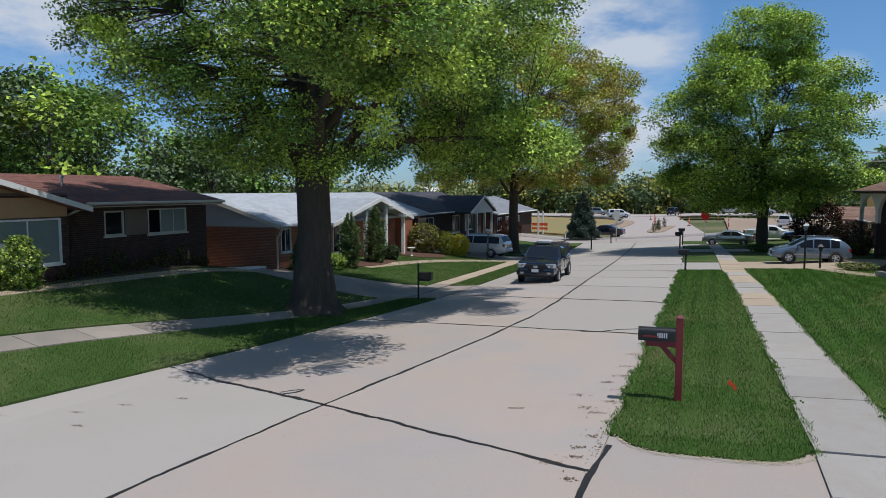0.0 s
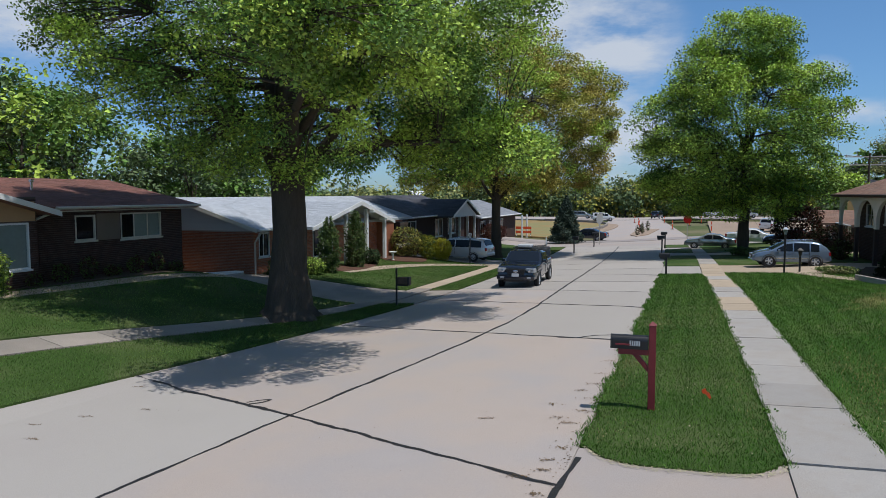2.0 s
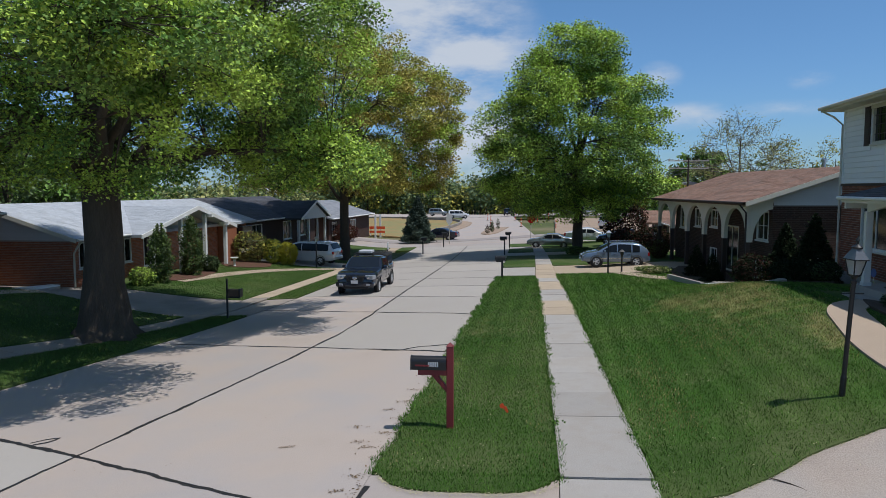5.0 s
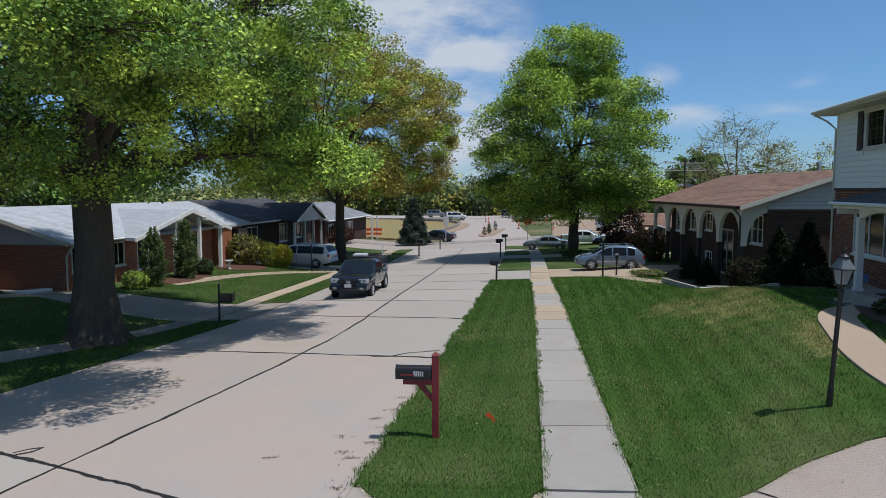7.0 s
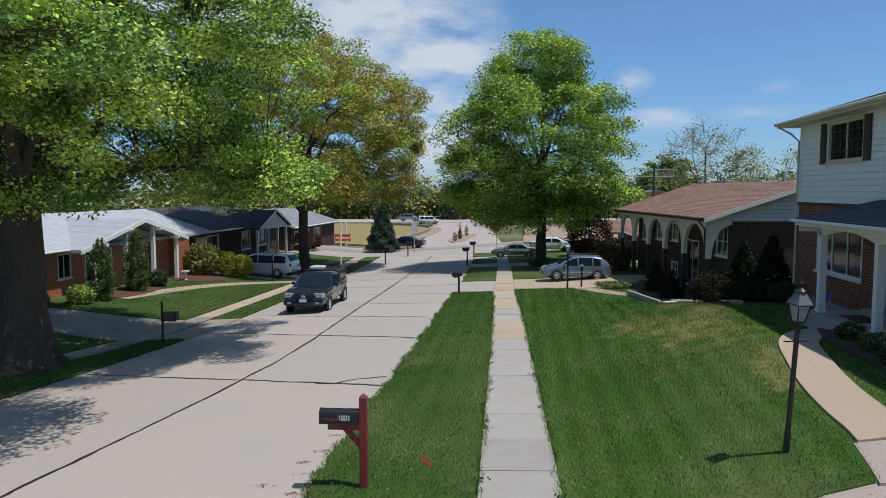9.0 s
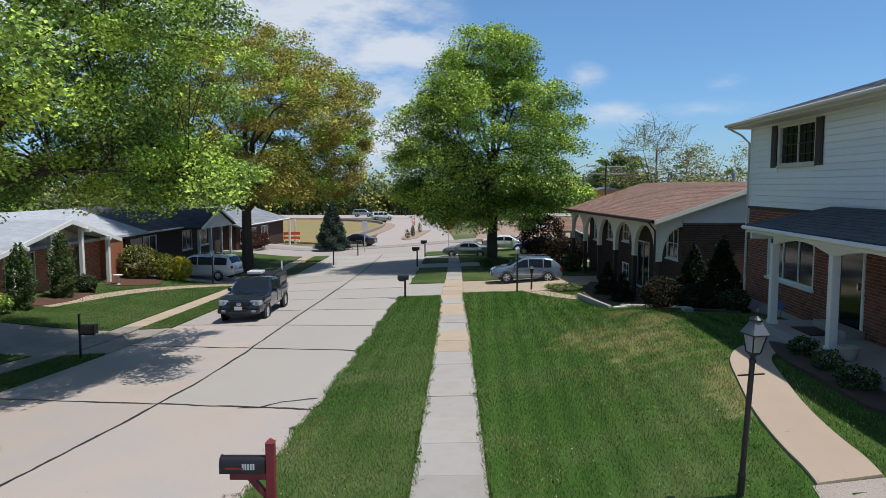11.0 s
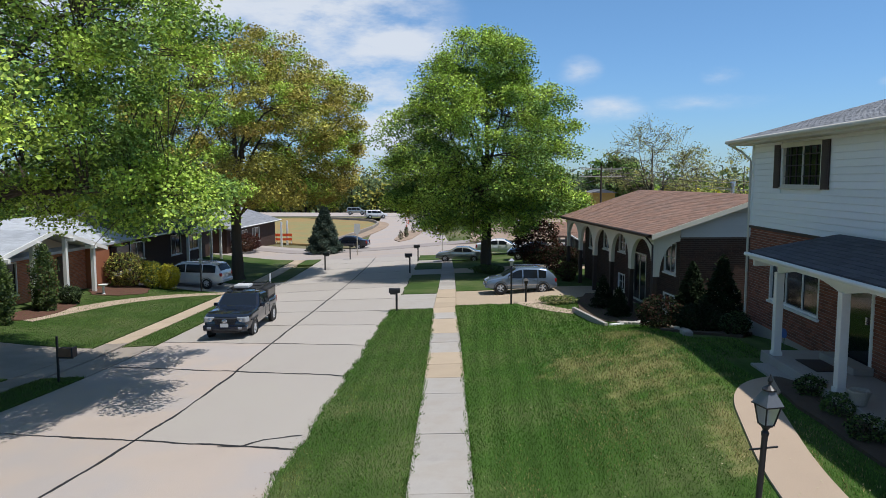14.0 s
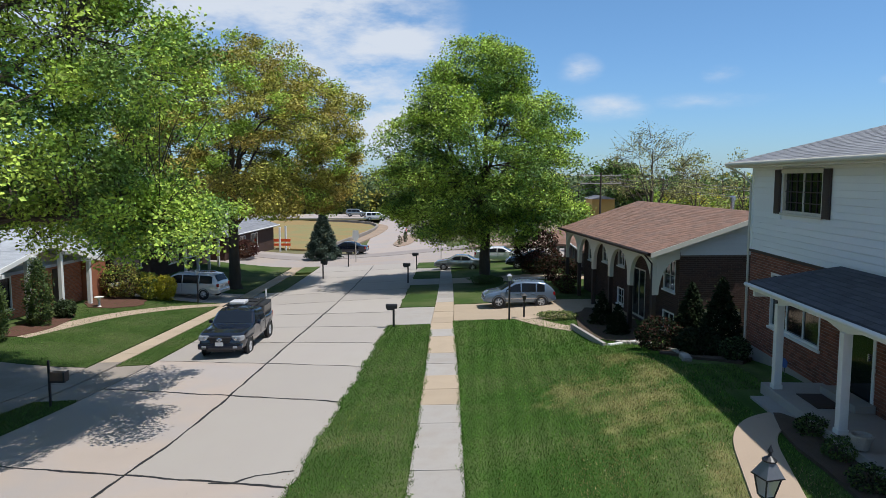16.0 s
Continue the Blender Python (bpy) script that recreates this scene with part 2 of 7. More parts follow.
# worn places in the lawn: middle and half widths
WORN = [(6.4, 20.6, 1.8, 3.4), (7.2, 23.0, 1.1, 1.8), (6.9, 16.0, 0.7, 2.2), (5.2, 22.6, 1.3, 2.0), (7.0, 26.0, 1.0, 1.6), (-1.1, 16.0, 0.3, 3.0), (-0.9, 21.5, 0.4, 2.0)]
M = dict(
    concrete=mat("road concrete", (0.445, 0.37, 0.318), 0.9, vary=0.14, scale=0.4, fine=55, bump=0.25, tint=(0.385, 0.34, 0.315), obj=0.06),
    walkway=mat("sidewalk concrete", (0.40, 0.37, 0.34), 0.9, vary=0.2, scale=1.6, fine=60, bump=0.3, tint=(0.35, 0.315, 0.28), obj=0.1),
    walk_tan=mat("tan sidewalk concrete", (0.45, 0.355, 0.255), 0.9, vary=0.10, scale=1.4, fine=70, bump=0.25, obj=0.08),
    porch_tan=mat("tan painted boards", (0.50, 0.41, 0.31), 0.6, vary=0.08, scale=2, fine=20, bump=0.05),
    aggregate=mat("exposed pebble concrete", (0.44, 0.365, 0.31), 0.9, vary=0.32, scale=0.8, fine=48, bump=0.8, tint=(0.38, 0.33, 0.29)),
    path=mat("tan path concrete", (0.46, 0.355, 0.265), 0.9, vary=0.08, scale=1.0, fine=70, bump=0.2, obj=0.04),
    tar=mat("tar joint filler", (0.022, 0.02, 0.02), 0.6, vary=0.2, scale=4, fine=30, bump=0.3),
    soil=mat("soil", (0.09, 0.06, 0.04), 0.95, vary=0.25, scale=3, fine=40, bump=0.6),
    mulch=mat("bark mulch", (0.11, 0.05, 0.032), 0.95, vary=0.35, scale=6, fine=30, bump=1.0),
    concrete_grey=mat("grey road concrete", (0.425, 0.385, 0.345), 0.9, vary=0.14, scale=0.4, fine=55, bump=0.25, tint=(0.395, 0.355, 0.32), obj=0.06),
    turf=mat("turf", (0.055, 0.098, 0.024), 0.95, vary=0.30, scale=0.45, fine=22, bump=1.0, tint=(0.09, 0.115, 0.042), spec=0.1),
    turf_worn=mat("worn turf", (0.055, 0.112, 0.022), 0.95, vary=0.30, scale=0.45, fine=22, bump=1.0, tint=(0.09, 0.122, 0.04), spec=0.1, dry=WORN, stripes=0.1),
    blade_worn=mat("worn grass blades", (0.085, 0.190, 0.030), 0.7, vary=0.28, scale=0.42, fine=5, bump=0, tint=(0.115, 0.205, 0.04), island=0.7, spec=0.1, translucent=0.3, dry=WORN, dry_color=(0.44, 0.38, 0.16), stripes=0.14),
    blade=mat("grass blades", (0.085, 0.165, 0.034), 0.7, vary=0.28, scale=0.42, fine=5, bump=0, tint=(0.13, 0.19, 0.048), island=0.7, spec=0.1, translucent=0.3),
    field=mat("far ground", (0.11, 0.13, 0.05), 0.95, vary=0.3, scale=0.05, fine=1.0, bump=0.3, tint=(0.20, 0.17, 0.10), spec=0.1),
    bark=mat("bark", (0.072, 0.056, 0.041), 0.95, vary=0.35, scale=3, fine=14, bump=1.0, stretch=(3, 3, 0.5)),
    brick=mat("red brick", (0.265, 0.092, 0.055), 0.88, vary=0.14, scale=2, fine=35, bump=0.4, island=0.3, obj=0.3),
    brick_orange=mat("orange brick", (0.36, 0.13, 0.065), 0.88, vary=0.12, scale=2, fine=35, bump=0.4, island=0.2, obj=0.2),
    brick_dark=mat("dark brown brick", (0.068, 0.033, 0.024), 0.88, vary=0.14, scale=2, fine=35, bump=0.4, island=0.3, obj=0.3),
    mortar_dark=mat("dark mortar", (0.13, 0.105, 0.09), 0.95, vary=0.15, scale=3, fine=40, bump=0.3),
    mortar=mat("mortar", (0.36, 0.32, 0.28), 0.95, vary=0.1, scale=3, fine=40, bump=0.3),
    siding=mat("white siding", (0.84, 0.85, 0.84), 0.55, vary=0.03, scale=1.5, fine=25, bump=0.05, obj=0.03),
    siding_grey=mat("pale grey siding", (0.55, 0.55, 0.54), 0.6, vary=0.05, scale=1.5, fine=25, bump=0.05, obj=0.03),
    white=mat("white paint", (0.78, 0.77, 0.74), 0.5, vary=0.05, scale=2, fine=20, bump=0.05),
    cream=mat("cream paint", (0.62, 0.58, 0.48), 0.55, vary=0.06, scale=2, fine=20, bump=0.05),
    brick_tan=mat("tan brown brick", (0.36, 0.22, 0.11), 0.88, vary=0.14, scale=2, fine=35, bump=0.4, island=0.25, obj=0.25),
    roof_red=mat("red-brown shingles", (0.235, 0.105, 0.08), 0.95, vary=0.22, scale=1.2, fine=25, bump=0.6, island=0.18, obj=0.18, tint=(0.19, 0.09, 0.07)),
    stained=mat("stained old concrete", (0.34, 0.29, 0.245), 0.92, vary=0.18, scale=0.7, fine=45, bump=0.4, tint=(0.25, 0.22, 0.185), obj=0.12),
    car_glass=mat("tinted car glass", (0.012, 0.015, 0.018), 0.06, vary=0.05, scale=1, fine=3, bump=0.0, spec=0.2),
    screen=mat("windscreen glass", (0.014, 0.02, 0.03), 0.06, vary=0.1, scale=1, fine=3, bump=0.0, spec=0.4),
    panel_tan=mat("brown panel board", (0.20, 0.155, 0.115), 0.8, vary=0.12, scale=2, fine=30, bump=0.2),
    stucco=mat("beige stucco", (0.52, 0.47, 0.40), 0.9, vary=0.08, scale=2, fine=60, bump=0.5),
    brown=mat("dark brown paint", (0.04, 0.024, 0.02), 0.6, vary=0.15, scale=2, fine=20, bump=0.1),
    roof_brown=mat("brown shingles", (0.235, 0.135, 0.095), 0.95, vary=0.22, scale=1.2, fine=25, bump=0.6, island=0.18, obj=0.18, tint=(0.19, 0.12, 0.09)),
    roof_white=mat("pale grey shingles", (0.42, 0.44, 0.47), 0.9, vary=0.12, scale=1.0, fine=25, bump=0.5, island=0.08, obj=0.08),
    roof_dark=mat("dark grey shingles", (0.075, 0.075, 0.085), 0.9, vary=0.2, scale=1.0, fine=25, bump=0.5, island=0.2, obj=0.2),
    roof_grey=mat("grey shingles", (0.24, 0.245, 0.26), 0.9, vary=0.15, scale=1.0, fine=25, bump=0.5, island=0.15, obj=0.15),
    glass=glass_mat("window glass", (0.008, 0.010, 0.012), 0.08),
    curtain=mat("pale curtain behind glass", (0.20, 0.25, 0.23), 0.25, vary=0.1, scale=1.0, fine=8, bump=0.0, stretch=(1, 6, 1)),
    red=mat("dark red paint", (0.20, 0.022, 0.028), 0.5, vary=0.2, scale=5, fine=40, bump=0.1),
    black=mat("black metal", (0.015, 0.015, 0.017), 0.4, vary=0.1, scale=5, fine=40, bump=0.05),
    rubber=mat("tyre rubber", (0.018, 0.018, 0.019), 0.8, vary=0.1, scale=6, fine=40, bump=0.2),
    chrome=mat("bright metal", (0.62, 0.63, 0.65), 0.22, 0.9, vary=0.03, scale=5, fine=30, bump=0.0),
    lamp_glass=mat("frosted lamp glass", (0.75, 0.76, 0.74), 0.3, vary=0.05, scale=4, fine=20, bump=0.0),
    flag=mat("orange plastic flag", (0.75, 0.09, 0.02), 0.6, vary=0.05, scale=4, fine=20, bump=0.0),
    straw=mat("dry straw-coloured grass", (0.40, 0.32, 0.14), 0.8, vary=0.2, scale=1.0, fine=8, bump=0, island=0.45, translucent=0.2),
    stone=mat("pale stone edging", (0.42, 0.38, 0.33), 0.9, vary=0.2, scale=4, fine=30, bump=0.6, obj=0.2),
)


def leaf_mat(name, color, tint, spread=0.45, gloss=0.25):
    return mat(name, color, 0.6, vary=0.12, scale=0.35, fine=3, bump=0, tint=tint, island=spread, spec=gloss, translucent=0.11)


# ---- mesh helpers ----
def link_mesh(name, bm, material, parent=None, label="", smooth=False):
    me = bpy.data.meshes.new(name)
    bm.to_mesh(me)
    bm.free()
    for mt in (material if isinstance(material, (list, tuple)) else [material]):
        me.materials.append(mt)
    if smooth:
        me.shade_smooth()
    ob = new(name, me)
    if parent is not None:
        ob.parent = parent
    if label:
        tagged(ob, label)
    return ob


def part(name, bm, material, parent, label="", smooth=False):
    return link_mesh(name, bm, material, parent, label, smooth)


def thing(name, label, category, m=None, group="", kind=""):
    ob = new(name)
    ob.empty_display_size = 0.2
    if m is not None:
        ob.matrix_world = m
    return tagged(ob, label, category, group, kind)


def array_mesh(name, verts, faces, material, parent=None, label="", smooth=False):
    me = bpy.data.meshes.new(name)
    verts = np.asarray(verts, np.float32)
    faces = np.asarray(faces, np.int32)
    me.vertices.add(len(verts))
    me.vertices.foreach_set("co", verts.ravel())
    k = faces.shape[1]
    me.loops.add(faces.size)
    me.loops.foreach_set("vertex_index", faces.ravel())
    me.polygons.add(len(faces))
    me.polygons.foreach_set("loop_start", np.arange(0, faces.size, k, dtype=np.int32))
    me.update(calc_edges=True)
    me.materials.append(material)
    if smooth:
        me.shade_smooth()
    else:
        me.shade_flat()
    ob = new(name, me)
    if parent is not None:
        ob.parent = parent
    if label:
        tagged(ob, label)
    return ob


def box(bm, x0, x1, y0, y1, z0, z1, bevel=0.0, mi=0):
    r = bmesh.ops.create_cube(bm, size=1.0)["verts"]
    for v in r:
        v.co = Vector((x0 + (v.co.x + 0.5) * (x1 - x0), y0 + (v.co.y + 0.5) * (y1 - y0), z0 + (v.co.z + 0.5) * (z1 - z0)))
    fs = {f for v in r for f in v.link_faces}
    for f in fs:
        f.material_index = mi
    if bevel:
        es = list({e for v in r for e in v.link_edges})
        bmesh.ops.bevel(bm, geom=es, offset=bevel, segments=2, affect="EDGES", profile=0.5)
    return r


def boxed(x0, x1, y0, y1, z0, z1, bevel=0.0):
    bm = bmesh.new()
    box(bm, x0, x1, y0, y1, z0, z1, bevel)
    return bm


def prism(outline, depth, axis="y", at=0.0, bevel=0.0):
    """A flat outline of (a, b) pairs, pulled out by depth. axis y: a is x, b is z; axis x: a is y, b is z; axis z: a is x, b is y."""
    bm = bmesh.new()

    def place(a, b, d):
        return {"y": (a, d, b), "x": (d, a, b), "z": (a, b, d)}[axis]
    v0 = [bm.verts.new(place(a, b, at)) for a, b in outline]
    v1 = [bm.verts.new(place(a, b, at + depth)) for a, b in outline]
    bm.faces.new(v0)
    bm.faces.new(v1[::-1])
    for i in range(len(outline)):
        j = (i + 1) % len(outline)
        bm.faces.new((v0[j], v0[i], v1[i], v1[j]))
    bmesh.ops.recalc_face_normals(bm, faces=bm.faces)
    if bevel:
        bmesh.ops.bevel(bm, geom=list(bm.edges), offset=bevel, segments=2, affect="EDGES", profile=0.5)
    return bm


def lathe(profile, seg=24, cap=True):
    """A turned shape from (radius, z) pairs."""
    bm = bmesh.new()
    rings = [[bm.verts.new((r * math.cos(2 * math.pi * k / seg), r * math.sin(2 * math.pi * k / seg), z)) for k in range(seg)] for r, z in profile]
    for a, b in zip(rings, rings[1:]):
        for k in range(seg):
            bm.faces.new((a[k], a[(k + 1) % seg], b[(k + 1) % seg], b[k]))
    if cap:
        bm.faces.new(rings[0][::-1])
        bm.faces.new(rings[-1])
    return bm


def moved(bm, m):
    bmesh.ops.transform(bm, matrix=m, verts=bm.verts)
    return bm


# ---- lie of the land ----
def sstep(a, b, v):
    k = np.clip((v - a) / (b - a), 0, 1)
    return k * k * (3 - 2 * k)


def bend(y):
    """How far the street has swung to the left at y."""
    return -0.0007 * np.clip(y - 22, 0, 60) ** 2


def land(x, y):
    """Height of the ground."""
    x, y = np.asarray(x, float), np.asarray(y, float)
    xc = x - bend(y)
    z = 0.24 + 0.0372 * np.clip(xc, -12, 3) - 0.03 * np.clip(-2.0 - xc, 0, 10) * (1 - sstep(45, 75, y)) - 0.007 * np.clip(y, -20, 30)
    z = z - 0.021 * np.clip(y - 30, 0, 45) - 0.006 * np.clip(y - 75, 0, 200)
    right = sstep(2.2, 8.2, xc) * (1.2 * sstep(8.6, 12.6, y) * (1 - sstep(21.5, 33.0, y)) + 0.30 * sstep(33, 40, y) + 0.3 * (1 - sstep(8, 13, y)))
    left = sstep(12.5, 20.5, -xc) * (1.2 - 0.7 * sstep(22, 30, y))
    return z + (right + left) * (1 - sstep(70, 95, y))


def kerb_left(y):
    y = np.asarray(y, float)
    return -9.9 - 3.9 * (1 - sstep(2.0, 30.0, y)) + bend(y) + 0.0 * y


def kerb_right(y):
    return -1.4 + bend(y)


def centre_line(y):
    return -5.2 - 2.3 * (1 - sstep(2.0, 24.0, np.asarray(y, float))) + bend(y)


def walk_left_edge(y):
    return 1.32 - 0.033 * np.clip(np.asarray(y, float) - 10, 0, 25) + bend(y)


def rim(y, seed):
    """How far the turf creeps over its edge."""
    y = np.asarray(y, float)
    return 0.045 * np.sin(1.7 * y + seed) + 0.035 * np.sin(4.3 * y + 2 * seed) + 0.02 * np.sin(9.1 * y + 3 * seed)


def patch(name, left, right, y0, y1, lift, material, depth=0.15, nx=12, step=0.6, parent=None, label="", rag=0.0, kind="structure", category=""):
    """A sheet of ground between two edges (functions of y), with its sides turned down."""
    ny = max(2, int((y1 - y0) / step) + 1)
    ys = np.linspace(y0, y1, ny)
    xl, xr = left(ys) * np.ones(ny), right(ys) * np.ones(ny)
    if rag:
        rs = np.random.RandomState(len(name) + int(10 * abs(y0)))
        xl, xr = xl + rs.uniform(-rag, rag, ny), xr + rs.uniform(-rag, rag, ny)
    u = np.linspace(0, 1, nx)
    xs = xl[:, None] + (xr - xl)[:, None] * u[None, :]
    yy = np.repeat(ys[:, None], nx, 1)
    zz = land(xs, yy) + lift
    top = np.stack([xs, yy, zz], -1).reshape(-1, 3)
    faces = [(j * nx + i, j * nx + i + 1, (j + 1) * nx + i + 1, (j + 1) * nx + i) for j in range(ny - 1) for i in range(nx - 1)]
    rim = [i for i in range(nx)] + [j * nx + nx - 1 for j in range(1, ny)] + [(ny - 1) * nx + i for i in range(nx - 2, -1, -1)] + [j * nx for j in range(ny - 2, 0, -1)]
    low = top[rim] - [0, 0, depth]
    n0 = len(top)
    verts = np.concatenate([top, low])
    k = len(rim)
    faces += [(rim[(i + 1) % k], rim[i], n0 + i, n0 + (i + 1) % k) for i in range(k)]
    ob = array_mesh(name, verts, faces, material, parent, label, smooth=False)
    if parent is None:
        tagged(ob, label, category or name, kind=kind)
    return ob

# ---- ground, road and paving ----
def spaced(a, b, fine_a, fine_b, fine, n_out):
    lo = a + (fine_a - a) * (1 - np.linspace(1, 0, n_out) ** 2.2)
    hi = fine_b + (b - fine_b) * np.linspace(0, 1, n_out) ** 2.2
    return np.unique(np.concatenate([lo, np.arange(fine_a, fine_b, fine), hi]))


gx, gy = spaced(-2500, 2500, -40, 40, 1.6, 30), spaced(-300, 3500, -8, 110, 1.6, 34)
GX, GY = np.meshgrid(gx, gy)
GZ = land(GX, GY) - 0.14 - 0.02 * np.clip(GY - 110, 0, 60)
verts = np.stack([GX, GY, GZ], -1).reshape(-1, 3)
nx = len(gx)
faces = [(j * nx + i, j * nx + i + 1, (j + 1) * nx + i + 1, (j + 1) * nx + i) for j in range(len(gy) - 1) for i in range(nx - 1)]
tagged(array_mesh("ground", verts, faces, M["field"], smooth=True), "rough grass and bare earth reaching to the horizon", "ground", kind="structure")

road = thing("road", "pale concrete street slabs with black tar joints", "road", kind="structure")
JOINTS = [(-8.0, -0.10), (3.0, -0.22), (10.35, -0.42), (19.2, -0.25), (25.3, -0.32), (29.2, -0.30), (32.8, -0.27), (36.2, -0.24), (39.8, -0.18), (44, 0), (48, 0), (52, 0), (56, 0), (60, 0), (64, 0)]


def joint_y(k, x):
    """Place of the k-th cross joint at x."""
    y, tilt = JOINTS[k]
    return y + tilt * (x + 5.5)


def slab(k, lo, hi, seg, lift, bottom, material, parent, name):
    """One slab of road between two lengthwise edges and two cross joints."""
    us = np.linspace(0, 1, seg + 1)
    vs = np.linspace(0, 1, 7)
    top = []
    for v in vs:
        for u in us:
            y = JOINTS[k][0] + v * (JOINTS[k + 1][0] - JOINTS[k][0])
            for _ in range(3):
                xa, xb = float(lo(y)), float(hi(y))
                x = xa + u * (xb - xa)
                ya, yb = joint_y(k, x) + 0.012, joint_y(k + 1, x) - 0.012
                y = ya + v * (yb - ya)
            top.append((x, y))
    top = np.array(top)
    n = seg + 1
    zt = land(top[:, 0], top[:, 1]) + lift
    t3 = np.column_stack([top, zt])
    fc = [(j * n + i, j * n + i + 1, (j + 1) * n + i + 1, (j + 1) * n + i) for j in range(6) for i in range(seg)]
    rim = list(range(n)) + [j * n + n - 1 for j in range(1, 7)] + [6 * n + i for i in range(n - 2, -1, -1)] + [j * n for j in range(5, 0, -1)]
    low = t3[rim] - [0, 0, bottom]
    m0, q = len(t3), len(rim)
    fc += [(rim[(i + 1) % q], rim[i], m0 + i, m0 + (i + 1) % q) for i in range(q)]
    return array_mesh(name, np.concatenate([t3, low]), fc, material, parent)


for k in range(len(JOINTS) - 1):
    slab(k, lambda y: kerb_left(y), lambda y: centre_line(y) - 0.014, 6, -0.02, 0.12, M["concrete_grey" if k <= 1 or k >= 5 else "concrete"], road, "slab")
    slab(k, lambda y: centre_line(y) + 0.014, lambda y: kerb_right(y), 5, -0.02, 0.12, M["concrete_grey" if k >= 3 else "concrete"], road, "slab")


def ribbon(name, pts, width, lift, material, parent, wander=0.0, seed=1):
    """A thin uneven strip laid on the ground along points."""
    rs = np.random.RandomState(seed)
    pts = np.array(pts, float)
    seg = np.hypot(*np.diff(pts, axis=0).T)
    s = np.concatenate([[0], np.cumsum(seg)])
    t = np.arange(0, s[-1], 0.12)
    x, y = np.interp(t, s, pts[:, 0]), np.interp(t, s, pts[:, 1])
    dx, dy = np.gradient(x), np.gradient(y)
    ln = np.hypot(dx, dy)
    nxv, nyv = -dy / ln, dx / ln
    wob = np.convolve(rs.normal(0, wander, len(t) + 8), np.ones(9) / 3, "valid")
    w = width * (0.2 + 1.6 * np.convolve(rs.rand(len(t) + 4), np.ones(5) / 5, "valid")) / 2
    a = np.column_stack([x + nxv * (wob + w), y + nyv * (wob + w)])
    b = np.column_stack([x + nxv * (wob - w), y + nyv * (wob - w)])
    v = []
    for q in (a, b):
        v.append(np.column_stack([q, land(q[:, 0], q[:, 1]) + lift]))
    m = len(t)
    return array_mesh(name, np.concatenate(v), [(i, i + 1, m + i + 1, m + i) for i in range(m - 1)], material, parent)


ribbon("tar_joint", [(centre_line(y), y) for y in np.arange(-7, 64, 1.5)], 0.075, -0.013, M["tar"], road, 0.016, 2)
for k in range(1, len(JOINTS) - 1):
    xs = np.linspace(float(kerb_left(JOINTS[k][0] + 1.5)), float(kerb_right(JOINTS[k][0])), 20)
    ribbon("tar_joint", [(x, joint_y(k, x)) for x in xs], 0.075 if k < 5 else 0.035, -0.013, M["tar"], road, 0.028, 10 + k)
ribbon("tar_joint", [(-3.3, 18.55), (-2.75, 18.5), (-2.4, 18.85), (-1.45, 19.1)], 0.07, -0.012, M["tar"], road, 0.02, 31)
ribbon("tar_joint", [(-1.47, 4.6), (-1.43, 7.0), (-1.40, 8.6), (-1.33, 9.75)], 0.075, 0.006, M["tar"], road, 0.012, 32)
ribbon("tar_joint", [(-8.1, 11.55), (-7.9, 11.75), (-7.7, 11.8), (-7.75, 11.6), (-8.0, 11.4)], 0.05, -0.012, M["tar"], road, 0.01, 33)

# the street ahead, past the cross street
patch("cross_street", lambda y: -60 + 0 * y, lambda y: 45 + 0 * y, 64.0, 76.0, -0.02, M["concrete"], nx=60, step=1.5, label="pale concrete cross street", category="road")
patch("street_beyond", lambda y: -9.5 - 0.11 * (y - 76), lambda y: -0.5 - 0.09 * (y - 76), 76.0, 165.0, -0.02, M["concrete"], nx=8, step=4, label="new concrete street with a median", category="road")

strip_ends = [(10.1, 35.3), (40.3, 49.2), (52.6, 57.0), (59.6, 64.0)]
for a, b in strip_ends:
    patch("verge", lambda y: kerb_right(y) + 0.02 + rim(y, 1), lambda y: walk_left_edge(y) - 0.01 + 0.6 * rim(y, 2), a, b, 0.03, M["turf"], nx=10, step=0.2, rag=0.02, label="mown grass verge between street and sidewalk", category="grass verge")
patch("verge_end", lambda y: 0.04 - 1.36 * np.clip((y - 9.5) / 0.62, 0, 1) ** 0.24, lambda y: 0.10 + 1.20 * np.clip((y - 9.5) / 0.62, 0, 1) ** 0.24, 9.51, 10.12, 0.029, M["turf"], nx=10, step=0.06, rag=0.03, label="rounded grassy end of the verge", category="grass verge")
for a, b in ((35.3, 40.3), (49.2, 52.6), (57.0, 59.6)):
    patch("driveway_apron", lambda y: kerb_right(y) + 0.02, lambda y: walk_left_edge(y) - 0.02, a, b, 0.0, M["walkway"], nx=4, step=1.0, label="pale concrete driveway apron", category="driveway")
patch("driveway_mouth", lambda y: kerb_right(y) + 0.02, lambda y: 1.30 + 0 * y, -8.0, 10.02, 0.0, M["concrete"], nx=6, step=0.5, label="pale concrete driveway mouth at the street", category="driveway")
patch("driveway_near", lambda y: 2.62 + 0 * y, lambda y: 24 + 0 * y, -8.0, 11.45, 0.0, M["aggregate"], nx=30, step=0.5, label="broad tan concrete driveway with exposed pebbles", category="driveway")

